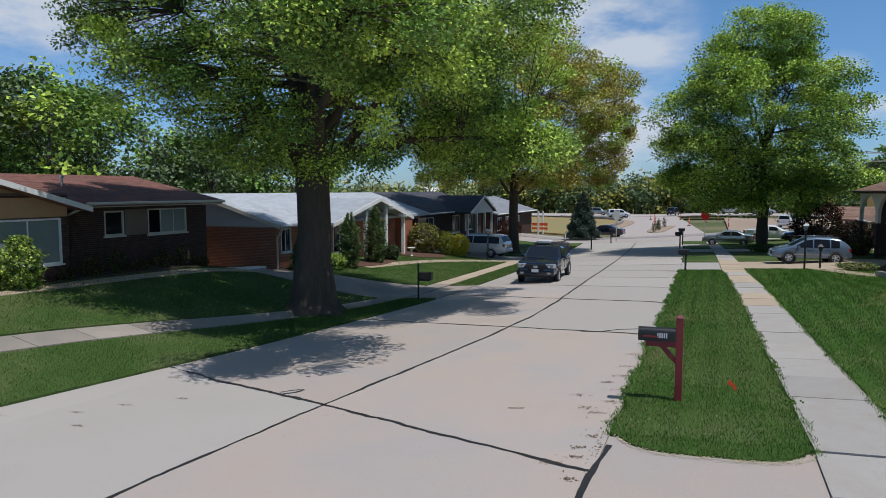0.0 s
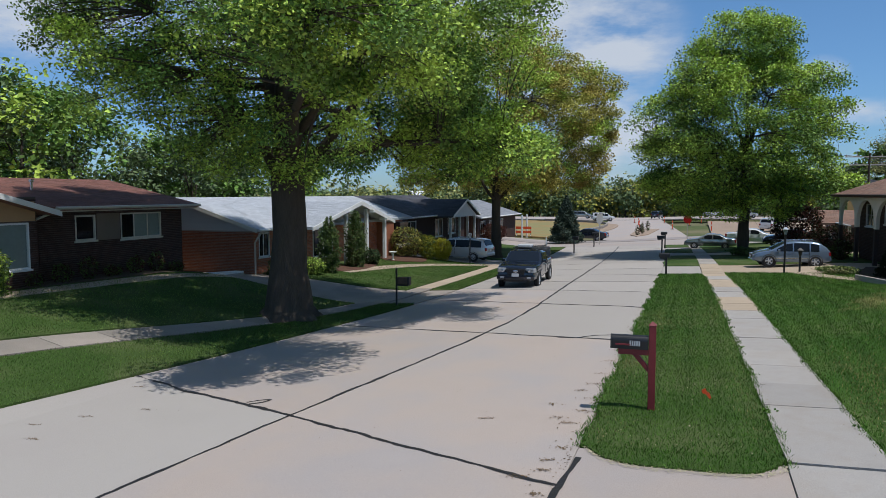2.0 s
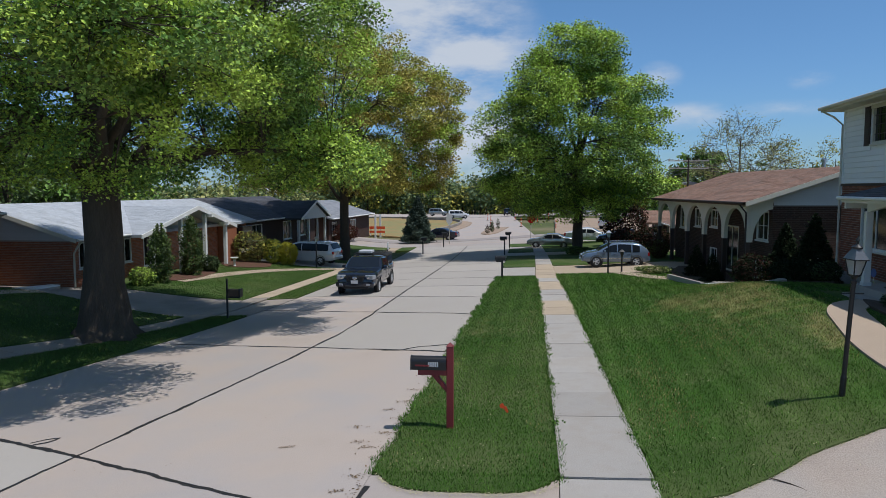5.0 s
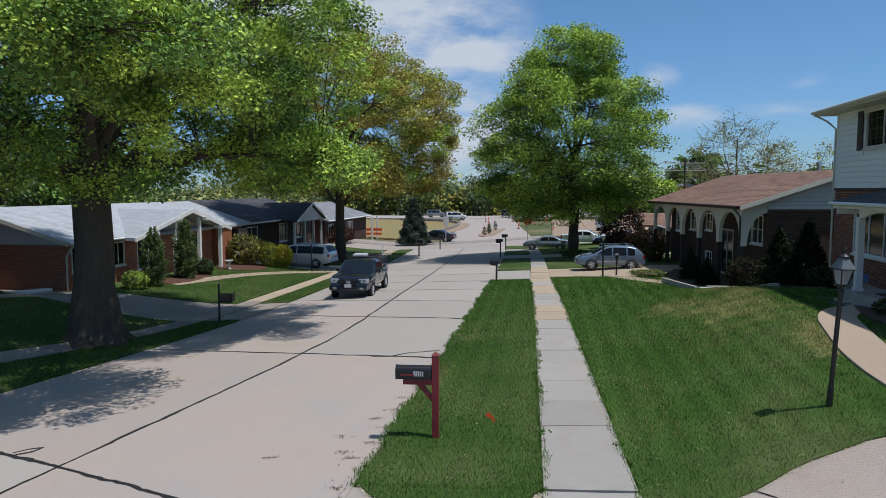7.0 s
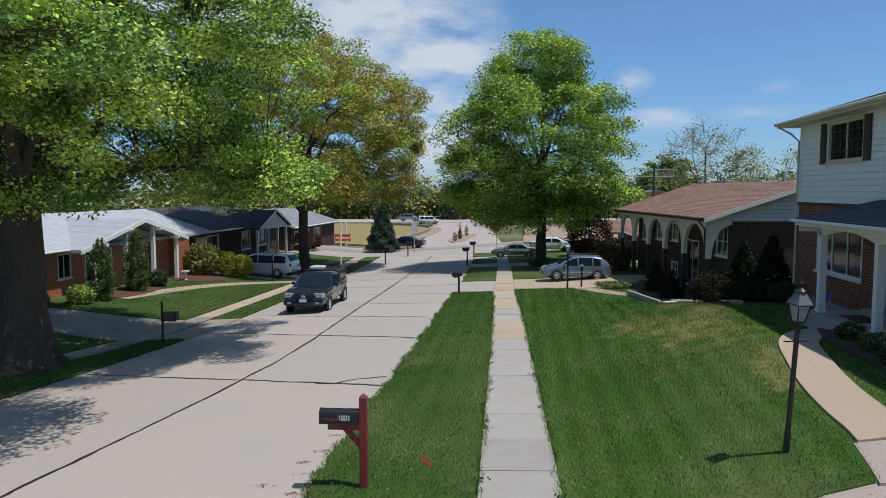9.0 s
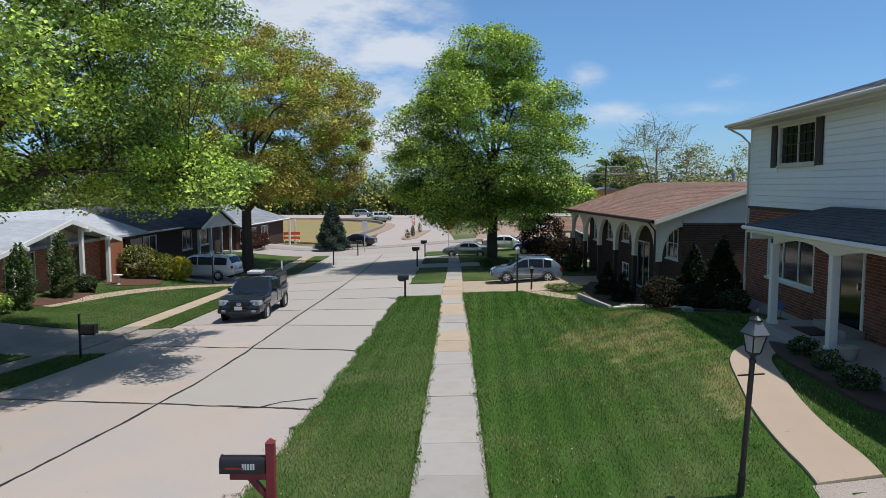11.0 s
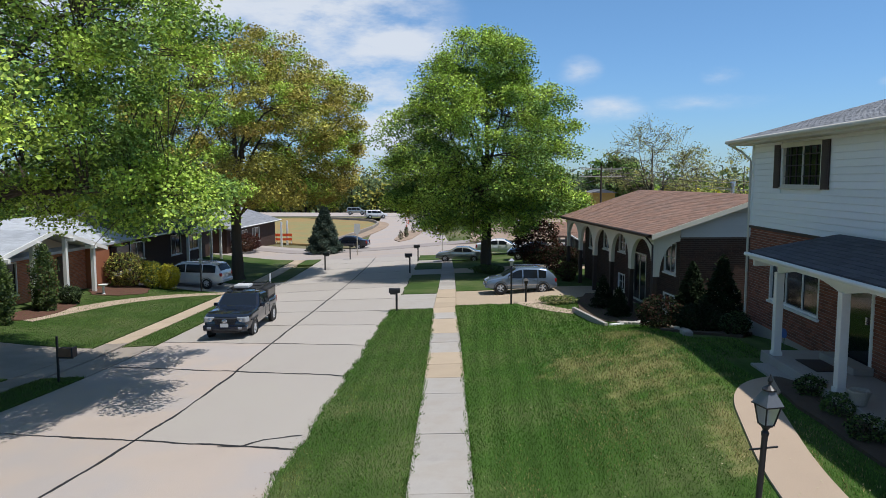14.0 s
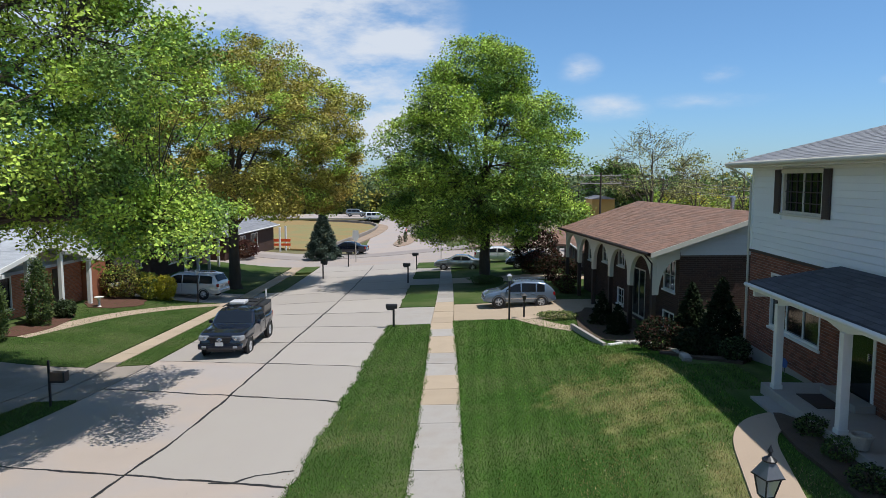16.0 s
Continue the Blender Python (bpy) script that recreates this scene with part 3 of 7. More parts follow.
sidewalk = thing("sidewalk", "concrete sidewalk of grey and tan slabs", "sidewalk", kind="structure")
for k in range(12):
    patch("slab", lambda q: 1.31 + 0 * q, lambda q: 2.60 + 0 * q, 10.02 - 1.5 * (k + 1), 10.02 - 1.5 * k - 0.02, 0.030 + 0.003 * (k % 2), M["walkway"], nx=3, step=0.75, parent=sidewalk)
y, k = 10.06, 0
rs_walk = np.random.RandomState(4)
while y < 63.5:
    ln = 1.52 if k else 1.2
    tan = (22.5 < y < 26.0) or (28.0 < y < 31.5) or (33 < y < 40.3)
    patch("slab", lambda q: walk_left_edge(q), lambda q: walk_left_edge(q) + 1.26 - 0.010 * (q - 10), y, y + ln - 0.012, 0.035 + rs_walk.uniform(-0.006, 0.006), M["walk_tan"] if tan else M["walkway"], nx=3, step=0.75, parent=sidewalk)
    y, k = y + ln, k + 1

# lawns on the right
patch("lawn_right", lambda y: walk_left_edge(y) + 1.27 - 0.010 * (y - 10) + 0.6 * rim(y, 3), lambda y: 11.5 + 0 * y, 11.3, 36.0, 0.03, M["turf_worn"], nx=40, step=0.35, rag=0.03, label="mown green lawn with yellowed patches", category="lawn")
def corner_edge(y):
    return np.interp(y, [9.28, 9.6, 10.63, 11.02, 11.3], [2.7, 3.45, 4.8, 5.85, 8.2])


patch("lawn_corner", lambda y: walk_left_edge(y) + 1.28 - 0.010 * (y - 10), lambda y: np.maximum(corner_edge(y), walk_left_edge(y) + 1.3), 9.28, 11.3, 0.031, M["turf"], nx=14, step=0.15, rag=0.03, label="mown grass corner at a driveway edge", category="lawn")
patch("driveway_right", lambda y: walk_left_edge(y) + 1.28 - 0.010 * (y - 10), lambda y: 13 + 0 * y, 36.0, 40.9, 0.0, M["walk_tan"], nx=14, step=0.7, label="tan concrete driveway", category="driveway")
patch("lawn_right_far", lambda y: walk_left_edge(y) + 1.28 - 0.010 * (y - 10), lambda y: 16 + 0 * y, 40.9, 49.4, 0.03, M["turf"], nx=20, step=0.6, label="shaded green lawn under a street tree", category="lawn")
patch("driveway_right_far", lambda y: walk_left_edge(y) + 1.28 - 0.010 * (y - 10), lambda y: 16 + 0 * y, 49.4, 52.6, 0.0, M["walk_tan"], nx=14, step=0.7, label="tan concrete driveway", category="driveway")
patch("lawn_right_end", lambda y: walk_left_edge(y) + 1.28 - 0.010 * (y - 10), lambda y: 16 + 0 * y, 52.6, 64.0, 0.03, M["turf"], nx=20, step=0.8, label="green corner lawn", category="lawn")

# left side: verge, sidewalk, lawns, driveway
def sw_left(y):
    return kerb_left(y) - 1.35 - 1.6 * (1 - sstep(12, 28, y))


for a, b in ((-6.0, 25.4), (29.8, 45.4), (49.4, 58.0), (60.0, 64.0)):
    patch("verge_left", lambda y: sw_left(y) + 0.02, lambda y: kerb_left(y) - 0.03, a, b, 0.03, M["turf"], nx=8, step=0.4, rag=0.03, label="mown grass verge with a street tree", category="grass verge")
walk2 = thing("sidewalk_left", "concrete sidewalk crossing the front lawns", "sidewalk", kind="structure")
y = -6.0
while y < 63.5:
    patch("slab", lambda q: sw_left(q) - 1.0, lambda q: sw_left(q) - 0.06, y, y + 1.5, 0.035, M["stained"] if y < 29 else M["walk_tan"], nx=3, step=0.75, parent=walk2)
    y += 1.52
for a, b, lab in ((-6.0, 25.4, "shaded front lawn"), (29.8, 45.4, "front lawn with a curved walk"), (49.4, 64.0, "sloping green corner lawn")):
    patch("lawn_left", lambda y: -24 + 0 * y, lambda y: sw_left(y) - 1.14, a, b, 0.03, M["turf"], nx=30, step=0.5, rag=0.02, label=lab, category="lawn")
for a, b in ((25.4, 29.8), (45.4, 49.4)):
    patch("driveway_left", lambda y: -30 + 0 * y, lambda y: sw_left(y) - 1.14, a, b, 0.0, M["stained"] if a < 30 else M["walkway"], nx=16, step=0.8, label="grey concrete driveway", category="driveway")
    patch("driveway_apron_left", lambda y: sw_left(y) + 0.02, lambda y: kerb_left(y) - 0.02, a, b, 0.0, M["stained"] if a < 30 else M["walkway"], nx=4, step=0.8, label="grey concrete driveway apron", category="driveway")


def walkway(name, pts, width, material, label, lift=0.05, smooth=4):
    """A winding path along points on the ground."""
    p = np.array(pts, float)
    for _ in range(smooth):
        q = np.repeat(p, 2, 0)[1:-1].copy()
        q[0::2] = 0.75 * p[:-1] + 0.25 * p[1:]
        q[1::2] = 0.25 * p[:-1] + 0.75 * p[1:]
        p = np.concatenate([p[:1], q, p[-1:]])
    d = np.gradient(p, axis=0)
    d /= np.hypot(d[:, 0], d[:, 1])[:, None]
    nrm = np.column_stack([-d[:, 1], d[:, 0]])
    a, b = p + nrm * width / 2, p - nrm * width / 2
    za, zb = land(a[:, 0], a[:, 1]) + lift, land(b[:, 0], b[:, 1]) + lift
    m = len(p)
    v = np.concatenate([np.column_stack([a, za]), np.column_stack([b, zb]), np.column_stack([a, za - 0.25]), np.column_stack([b, zb - 0.25])])
    f = []
    for i in range(m - 1):
        f += [(i, m + i, m + i + 1, i + 1), (i + 1, 2 * m + i + 1, 2 * m + i, i), (m + i, 3 * m + i, 3 * m + i + 1, m + i + 1)]
    f += [(0, 2 * m, 3 * m, m), (m - 1, 2 * m - 1, 4 * m - 1, 3 * m - 1)]
    return tagged(array_mesh(name, v, f, material), label, "path", kind="structure")


walkway("path_right", [(6.95, 11.9), (6.98, 13.0), (7.15, 14.6), (7.5, 16.3), (7.8, 17.7), (8.35, 18.6), (9.3, 19.1)], 0.78, M["path"], "tan concrete path winding to a front porch", 0.07)
walkway("path_foot", [(6.9, 11.0), (6.95, 11.89)], 0.9, M["aggregate"], "low concrete slab at the foot of a path", 0.04)
walkway("path_left", [(-12.4, 45.0), (-14.6, 43.6), (-16.3, 40.5), (-17.1, 37), (-17.6, 33.5)], 0.9, M["path"], "pale concrete path curving past a flower bed")
walkway("path_house", [(-20.6, 8.0), (-20.1, 14.0), (-19.7, 20.0), (-19.0, 25.6)], 0.8, M["path"], "pale concrete path across a shaded lawn")
walkway("path_suv", [(4.4, 36.4), (5.6, 34.6), (6.6, 33.9)], 0.9, M["path"], "pale curved concrete path beside a driveway")

# ground works past the cross street
FIELD_Y, FIELD_X = [80, 87, 96, 104, 112, 121, 128, 133, 140], [-14.2, -14.2, -13.8, -13.6, -13.6, -14.4, -16.5, -20.0, -32.0]
patch("dry_field", lambda y: -55 + 0 * y, lambda y: np.interp(y, FIELD_Y, FIELD_X), 80.5, 140.0, 0.06, mat("dry grass", (0.34, 0.235, 0.105), 0.95, vary=0.3, scale=0.25, fine=6, bump=0.6, tint=(0.24, 0.22, 0.10), spec=0.1), nx=20, step=4, label="dry tan grass bank beside new road works", category="field")
patch("median", lambda y: -7.4 + 0.9 * (1 - sstep(82, 85, y)) - 0.02 * (y - 84), lambda y: -5.4 - 0.9 * (1 - sstep(82, 85, y)) + 0.03 * (y - 84), 82.0, 100.0, 0.06, mat("bare earth", (0.36, 0.27, 0.20), 0.95, vary=0.25, scale=0.6, fine=8, bump=0.8, spec=0.1), nx=6, step=2, label="raised median of bare brown earth", category="median")
patch("earth_bank", lambda y: 1.5 + 0 * y, lambda y: 30 + 0 * y, 78.0, 130.0, 0.10, bpy.data.materials["bare earth"], nx=12, step=4, label="bare pinkish earth by the road works", category="earth")
patch("new_road", lambda y: -60 + 0 * y, lambda y: 40 + 0 * y, 150.0, 168.0, 0.02, M["concrete"], nx=30, step=4, label="new concrete road across the works", category="road")

walkway("shoulder", [(-13.2, 80.5), (-12.9, 86), (-12.6, 94), (-12.3, 104), (-12.6, 114), (-13.6, 123), (-16.5, 131), (-24.0, 137)], 1.7, bpy.data.materials["bare earth"], "strip of bare earth along the new road", 0.055)
# darker grey-brown strip slanting over the cross street
walkway("cross_street", [(-30.0, 72.5), (-18.0, 71.5), (-9.3, 72.0), (-2.2, 77.2), (6.0, 82.5), (20.0, 88.0)], 3.2, mat("darker street concrete", (0.33, 0.29, 0.265), 0.92, vary=0.15, scale=0.5, fine=30, bump=0.3, tint=(0.29, 0.25, 0.23)), "darker concrete strip slanting over the cross street", 0.012)

# ---- trees ----
def tube_arrays(pts, radii, sides=7):
    pts, radii = np.array(pts, float), np.array(radii, float)
    d = np.gradient(pts, axis=0)
    d /= np.linalg.norm(d, axis=1)[:, None] + 1e-9
    ref = np.where(np.abs(d[:, 2:3]) > 0.9, [[1.0, 0, 0]], [[0, 0, 1.0]])
    a = np.cross(d, ref)
    a /= np.linalg.norm(a, axis=1)[:, None] + 1e-9
    b = np.cross(d, a)
    ang = np.arange(sides) * 2 * math.pi / sides
    v = pts[:, None, :] + radii[:, None, None] * (np.cos(ang)[None, :, None] * a[:, None, :] + np.sin(ang)[None, :, None] * b[:, None, :])
    n = len(pts)
    f = [(i * sides + k, i * sides + (k + 1) % sides, (i + 1) * sides + (k + 1) % sides, (i + 1) * sides + k) for i in range(n - 1) for k in range(sides)]
    return v.reshape(-1, 3), f


def gather(chunks):
    vs, fs, n = [], [], 0
    for v, f in chunks:
        vs.append(v)
        fs.append(np.array(f, int) + n)
        n += len(v)
    return np.concatenate(vs), np.concatenate(fs)


def leaf_arrays(rs, centres, spreads, counts, size, droop=0.3):
    """Small pointed leaves strewn round clump centres, six corners in two quads folded along the midrib."""
    def ball(k):
        q = rs.normal(0, 1, (k, 3))
        return q / (np.linalg.norm(q, axis=1)[:, None] + 1e-9) * (rs.uniform(0, 1, (k, 1)) ** 0.42 * 1.75)

    pos = np.concatenate([c + ball(k) * s for c, s, k in zip(centres, spreads, counts)])
    n = len(pos)
    az, tl = rs.uniform(0, 2 * math.pi, n), rs.normal(-droop, 0.5, n)
    d = np.stack([np.cos(az) * np.cos(tl), np.sin(az) * np.cos(tl), np.sin(tl)], 1)
    r = rs.normal(0, 1, (n, 3))
    r[:, 2] *= 0.35
    s = np.cross(d, r + [0.3, -0.15, 1.5])
    s /= np.linalg.norm(s, axis=1)[:, None] + 1e-9
    up = np.cross(s, d)
    ln = size * rs.uniform(0.6, 1.3, n)[:, None]
    w = ln * 0.36
    v = np.stack([pos, pos + d * ln * 0.45 + s * w + up * ln * 0.1, pos + d * ln, pos + d * ln * 0.45 - s * w + up * ln * 0.1], 1).reshape(-1, 3)
    k = np.arange(n) * 4
    f = np.stack([k, k + 1, k + 2, k + 3], 1)
    return v, f


def tree(name, label, at, height, trunk_r, fork, crown_c, crown_r, clumps, leaves, leaf_size, leaf_mats, seed, flare=1.6, boughs=(), taper=0.0, spread=0.9, lean=(0, 0), limbs=7, twig=2, shell=0.45, bottom=-1.0, group="", cap=1.0):
    """A tree: tapered trunk, limbs that fork towards every clump, crown of separate leaves. crown_c and crown_r are seen from the foot."""
    rs = np.random.RandomState(seed)
    base = thing(name, label, "tree", pose(*at), group)
    cc, cr = np.array(crown_c, float), np.array(crown_r, float)
    # trunk
    zs = np.array([-0.3, 0.0, 0.15, 0.4, 0.9, 1.8, fork * 0.6, fork, fork + (cc[2] + 0.5 * cr[2] - fork) * 0.4, cc[2] + 0.5 * cr[2]])
    rr = trunk_r * np.array([flare * 1.15, flare, flare * 0.86, flare * 0.72, 1.08 + (flare - 1) * 0.2, 1.0, 0.93, 0.9, 0.5, 0.12])
    tx = np.array([[lean[0] * z / height + rs.normal(0, 0.03) * (z > 1), lean[1] * z / height + rs.normal(0, 0.03) * (z > 1), z] for z in zs])
    trunk, tf = tube_arrays(tx, rr, 16)
    ang = np.arctan2(trunk[:, 1] - np.repeat(tx[:, 1], 16), trunk[:, 0] - np.repeat(tx[:, 0], 16))
    root = np.clip(1 - trunk[:, 2] / 1.0, 0, 1)[:, None]
    trunk[:, :2] += (trunk[:, :2] - np.repeat(tx[:, :2], 16, 0)) * (0.22 * np.sin(5 * ang + seed) * root[:, 0])[:, None]
    array_mesh("trunk", trunk, tf, M["bark"], base, smooth=True)
    # clump centres inside an uneven egg
    pts = []
    while len(pts) < clumps:
        p = rs.normal(0, 1, 3)
        p /= np.linalg.norm(p)
        rad = (rs.uniform(shell ** 3, 1) ** (1 / 3)) * (1 + 0.16 * noise.noise(Vector(p * 1.9 + seed)))
        if p[2] * rad < bottom:
            continue
        q = cc + p * cr * rad * np.array([1 - taper * max(0.0, p[2] * rad), 1 - taper * max(0.0, p[2] * rad), 1])
        pts.append(q)
    for c_, r_, k_ in boughs:          # low boughs that reach past the crown
        q = rs.normal(0, 1, (k_, 3))
        q /= np.linalg.norm(q, axis=1)[:, None]
        pts += list(np.array(c_) + q * np.array(r_) * rs.uniform(0.1, 1, (k_, 1)) ** 0.5)
    pts = np.array(pts)
    # limbs: each clump hangs on the nearest of a few main limbs
    chunks = []
    heads = []
    for k in range(limbs):
        az = 2 * math.pi * (k + rs.uniform(-0.3, 0.3)) / limbs
        lv = (k % 4) / 3
        start = np.array([lean[0] * fork / height, lean[1] * fork / height, fork * (0.92 + 0.10 * lv) + lv * 0.55 * (cc[2] - fork)])
        end = cc + cr * [0.55 * math.cos(az) * (1.1 - 0.4 * lv), 0.55 * math.sin(az) * (1.1 - 0.4 * lv), -0.15 + 0.55 * lv]
        t = np.linspace(0, 1, 9)[:, None]
        mid = start * 0.45 + end * 0.55 + np.array([0, 0, 0.10 * cr[2]]) + rs.normal(0, 0.04, 3) * cr
        path = (1 - t) ** 2 * start + 2 * t * (1 - t) * mid + t ** 2 * end
        path[1:-1] += rs.normal(0, 0.012, (7, 3)) * cr
        rad = np.linspace(trunk_r * 0.36, trunk_r * 0.07, 9)
        chunks.append([tube_arrays(path, rad, 8)])
        for i in (3, 4, 5, 6, 7, 8):
            heads.append((path[i], rad[i], k))
    for k, (c_, r_, k_) in enumerate(boughs):
        t = np.linspace(0, 1, 9)[:, None]
        start, end = np.array([0, 0, fork * 1.05]), np.array(c_, float)
        path = (1 - t) ** 2 * start + 2 * t * (1 - t) * (0.5 * start + 0.5 * end + [0, 0, 1.2]) + t ** 2 * end
        path[1:-1] += rs.normal(0, 0.08, (7, 3))
        rad = np.linspace(trunk_r * 0.30, 0.03, 9)
        chunks.append([tube_arrays(path, rad, 8)])
        heads += [(path[i], rad[i], limbs + k) for i in (4, 5, 6, 7, 8)]
    hp = np.array([h[0] for h in heads])
    ends = []
    for q in pts:
        d = np.linalg.norm(hp - q, axis=1) + 0.6 * np.maximum(0, hp[:, 2] - q[2])
        j = int(np.argmin(d))
        a = hp[j]
        t = np.linspace(0, 1, 5)[:, None]
        mid = a * 0.5 + q * 0.5 + np.array([0, 0, 0.08 * np.linalg.norm(q - a)]) + rs.normal(0, 0.06, 3) * np.linalg.norm(q - a)
        path = (1 - t) ** 2 * a + 2 * t * (1 - t) * mid + t ** 2 * q
        chunks[heads[j][2]].append(tube_arrays(path, np.linspace(heads[j][1] * 0.5, 0.012, 5), 4))
        for _ in range(twig):
            e = q + rs.normal(0, 0.8, 3) * spread
            b = path[2 + rs.randint(0, 3)]
            chunks[heads[j][2]].append(tube_arrays(np.linspace(b, e, 4) + rs.normal(0, 0.03, (4, 3)), np.linspace(0.02, 0.006, 4), 3))
    for ch in chunks:
        v, f = gather(ch)
        array_mesh("limb", v, f, M["bark"], base, smooth=True)
    # leaves
    total = leaves / len(pts)
    for i, lm in enumerate(leaf_mats):
        sel = np.arange(len(pts))[i::len(leaf_mats)]
        cs = pts[sel]
        sp = np.array([spread, spread, spread * 0.6]) * rs.uniform(0.7, 1.25, (len(cs), 1))
        cn = (total * rs.uniform(0.5, 1.5, len(cs)) * np.where(cs[:, 2] > cc[2] + 0.1 * cr[2], cap, 1.0)).astype(int)
        v, f = leaf_arrays(rs, cs, sp, cn, leaf_size)
        array_mesh("crown", v, f, lm, base)
    return base


L = dict(
    fresh=leaf_mat("fresh green leaves", (0.365, 0.50, 0.075), (0.42, 0.54, 0.09), 0.6),
    deep=leaf_mat("deep green leaves", (0.13, 0.24, 0.045), (0.185, 0.285, 0.06), 0.6),
    olive=leaf_mat("olive spring leaves", (0.40, 0.40, 0.075), (0.42, 0.36, 0.08), 0.55),
    bronze=leaf_mat("bronze spring leaves", (0.41, 0.31, 0.07), (0.37, 0.33, 0.07), 0.55),
    # distance haze is put into this leaf colour as extra blue
    wood=leaf_mat("haze-tinted woodland leaves", (0.125, 0.18, 0.075), (0.16, 0.21, 0.09)),
    pale=leaf_mat("pale budding leaves", (0.32, 0.35, 0.11), (0.36, 0.34, 0.13)),
    spruce=leaf_mat("blue spruce needles", (0.06, 0.088, 0.066), (0.075, 0.105, 0.08), 0.35, 0.1),
    yew=leaf_mat("dark evergreen needles", (0.016, 0.026, 0.011), (0.024, 0.036, 0.014), 0.35, 0.06),
    juniper=leaf_mat("juniper needles", (0.07, 0.105, 0.045), (0.09, 0.125, 0.05), 0.35, 0.1),
    gold=leaf_mat("golden shrub leaves", (0.46, 0.40, 0.03), (0.36, 0.36, 0.04), 0.35),
    red=leaf_mat("dark red shrub leaves", (0.06, 0.022, 0.019), (0.075, 0.035, 0.02), 0.4, 0.08),
    shrub=leaf_mat("shrub leaves", (0.09, 0.15, 0.03), (0.13, 0.17, 0.04), 0.4),
)


def spot(x, y, dz=0.0):
    return (x, y, float(land(x, y)) + dz)


tree("street_tree", "huge pin oak with a broad low leafy crown on the verge", spot(-13.3, 21.4), 19, 0.64, 4.9, (0.4, 0.3, 10.8), (8.3, 7.9, 6.6), 720, 260000, 0.112, (L["deep"], L["fresh"], L["fresh"], L["deep"]), 3, flare=1.7, spread=0.47, boughs=(((7.3, 1.2, 5.9), (1.9, 2.2, 1.1), 34), ((6.0, -6.2, 7.6), (2.2, 2.2, 1.2), 40), ((6.2, -8.4, 8.0), (2.2, 1.7, 1.0), 36), ((5.4, 4.6, 6.0), (3.0, 2.6, 1.0), 34)), limbs=12, bottom=-0.88, shell=0.55, twig=1, cap=1.7)
tree("street_tree", "tall oak with thin bronze and green spring leaves", spot(-14.2, 51.5), 17, 0.36, 4.6, (0.6, 0, 9.8), (8.5, 8.0, 7.2), 560, 165000, 0.16, (L["olive"], L["bronze"], L["fresh"], L["olive"]), 8, flare=1.4, spread=0.52, limbs=12, bottom=-0.62, shell=0.5, twig=1)
tree("street_tree", "pin oak with a tall pointed fresh green crown", spot(2.9, 50.2), 17, 0.33, 4.2, (-0.4, 0, 8.3), (6.25, 6.2, 7.2), 540, 150000, 0.155, (L["fresh"], L["deep"], L["fresh"]), 12, flare=1.4, spread=0.56, taper=0.33, limbs=12, bottom=-0.8, shell=0.4, cap=1.15, boughs=(((4.6, -1.0, 4.5), (2.0, 2.0, 0.8), 30), ((-4.9, -0.6, 4.7), (2.0, 2.0, 0.7), 26), ((-5.2, 0.0, 7.2), (1.5, 1.8, 0.6), 16)))

# ---- houses ----
def frame_axes(x, y, z, deg):
    return pose(x, y, z, 0, 0, deg)


def wall_cells(length, z0, z1, openings):
    xs = sorted({0.0, length, *[v for o in openings for v in o[:2]]})
    zs = sorted({z0, z1, *[min(max(v, z0), z1) for o in openings for v in o[2:4]]})
    for a, b in zip(xs, xs[1:]):
        run = None
        for c, d in zip(zs, zs[1:]):
            mx, mz = (a + b) / 2, (c + d) / 2
            solid = not any(o[0] < mx < o[1] and o[2] < mz < o[3] for o in openings)
            if solid:
                run = (run[0], d) if run else (c, d)
            if run and (not solid or d == zs[-1]):
                yield a, b, run[0], run[1]
                run = None


def wall(parent, length, z0, z1, openings, material, m=None, name="wall", label="", t=0.22):
    """A wall along x from 0 to length, its face at y = 0 and its body behind, with openings (x0, x1, z0, z1) through it."""
    bm = bmesh.new()
    for a, b, c, d in wall_cells(length, z0, z1, openings):
        box(bm, a, b, 0.0, t, c, d)
    bmesh.ops.remove_doubles(bm, verts=bm.verts, dist=0.0005)
    if m is not None:
        moved(bm, m)
    return part(name, bm, material, parent, label)


def brick_boxes(length, z0, z1, openings, bw=0.215, bh=0.075, gap=0.012, proud=0.010, seed=1, xr=None):
    """Corners of the bricks of a running bond, stopped at the openings."""
    rs = np.random.RandomState(seed)
    out = []
    row, z = 0, z0
    while z + bh <= z1 + 0.001:
        blocked = sorted((o[0], o[1]) for o in openings if o[2] < z + bh - 0.01 and o[3] > z + 0.01)
        spans, at = [], 0.0
        for a, b in blocked:
            if a > at:
                spans.append((at, a))
            at = max(at, b)
        if at < length:
            spans.append((at, length))
        for a, b in spans:
            x = a - (bw / 2 if row % 2 else 0)
            while x < b - 0.03:
                c, d = max(x, a), min(x + bw - gap, b)
                if d - c > 0.03:
                    out.append((c, d, z, z + bh - gap, proud + rs.uniform(-0.004, 0.004)))
                x += bw
        z += bh
        row += 1
    return out


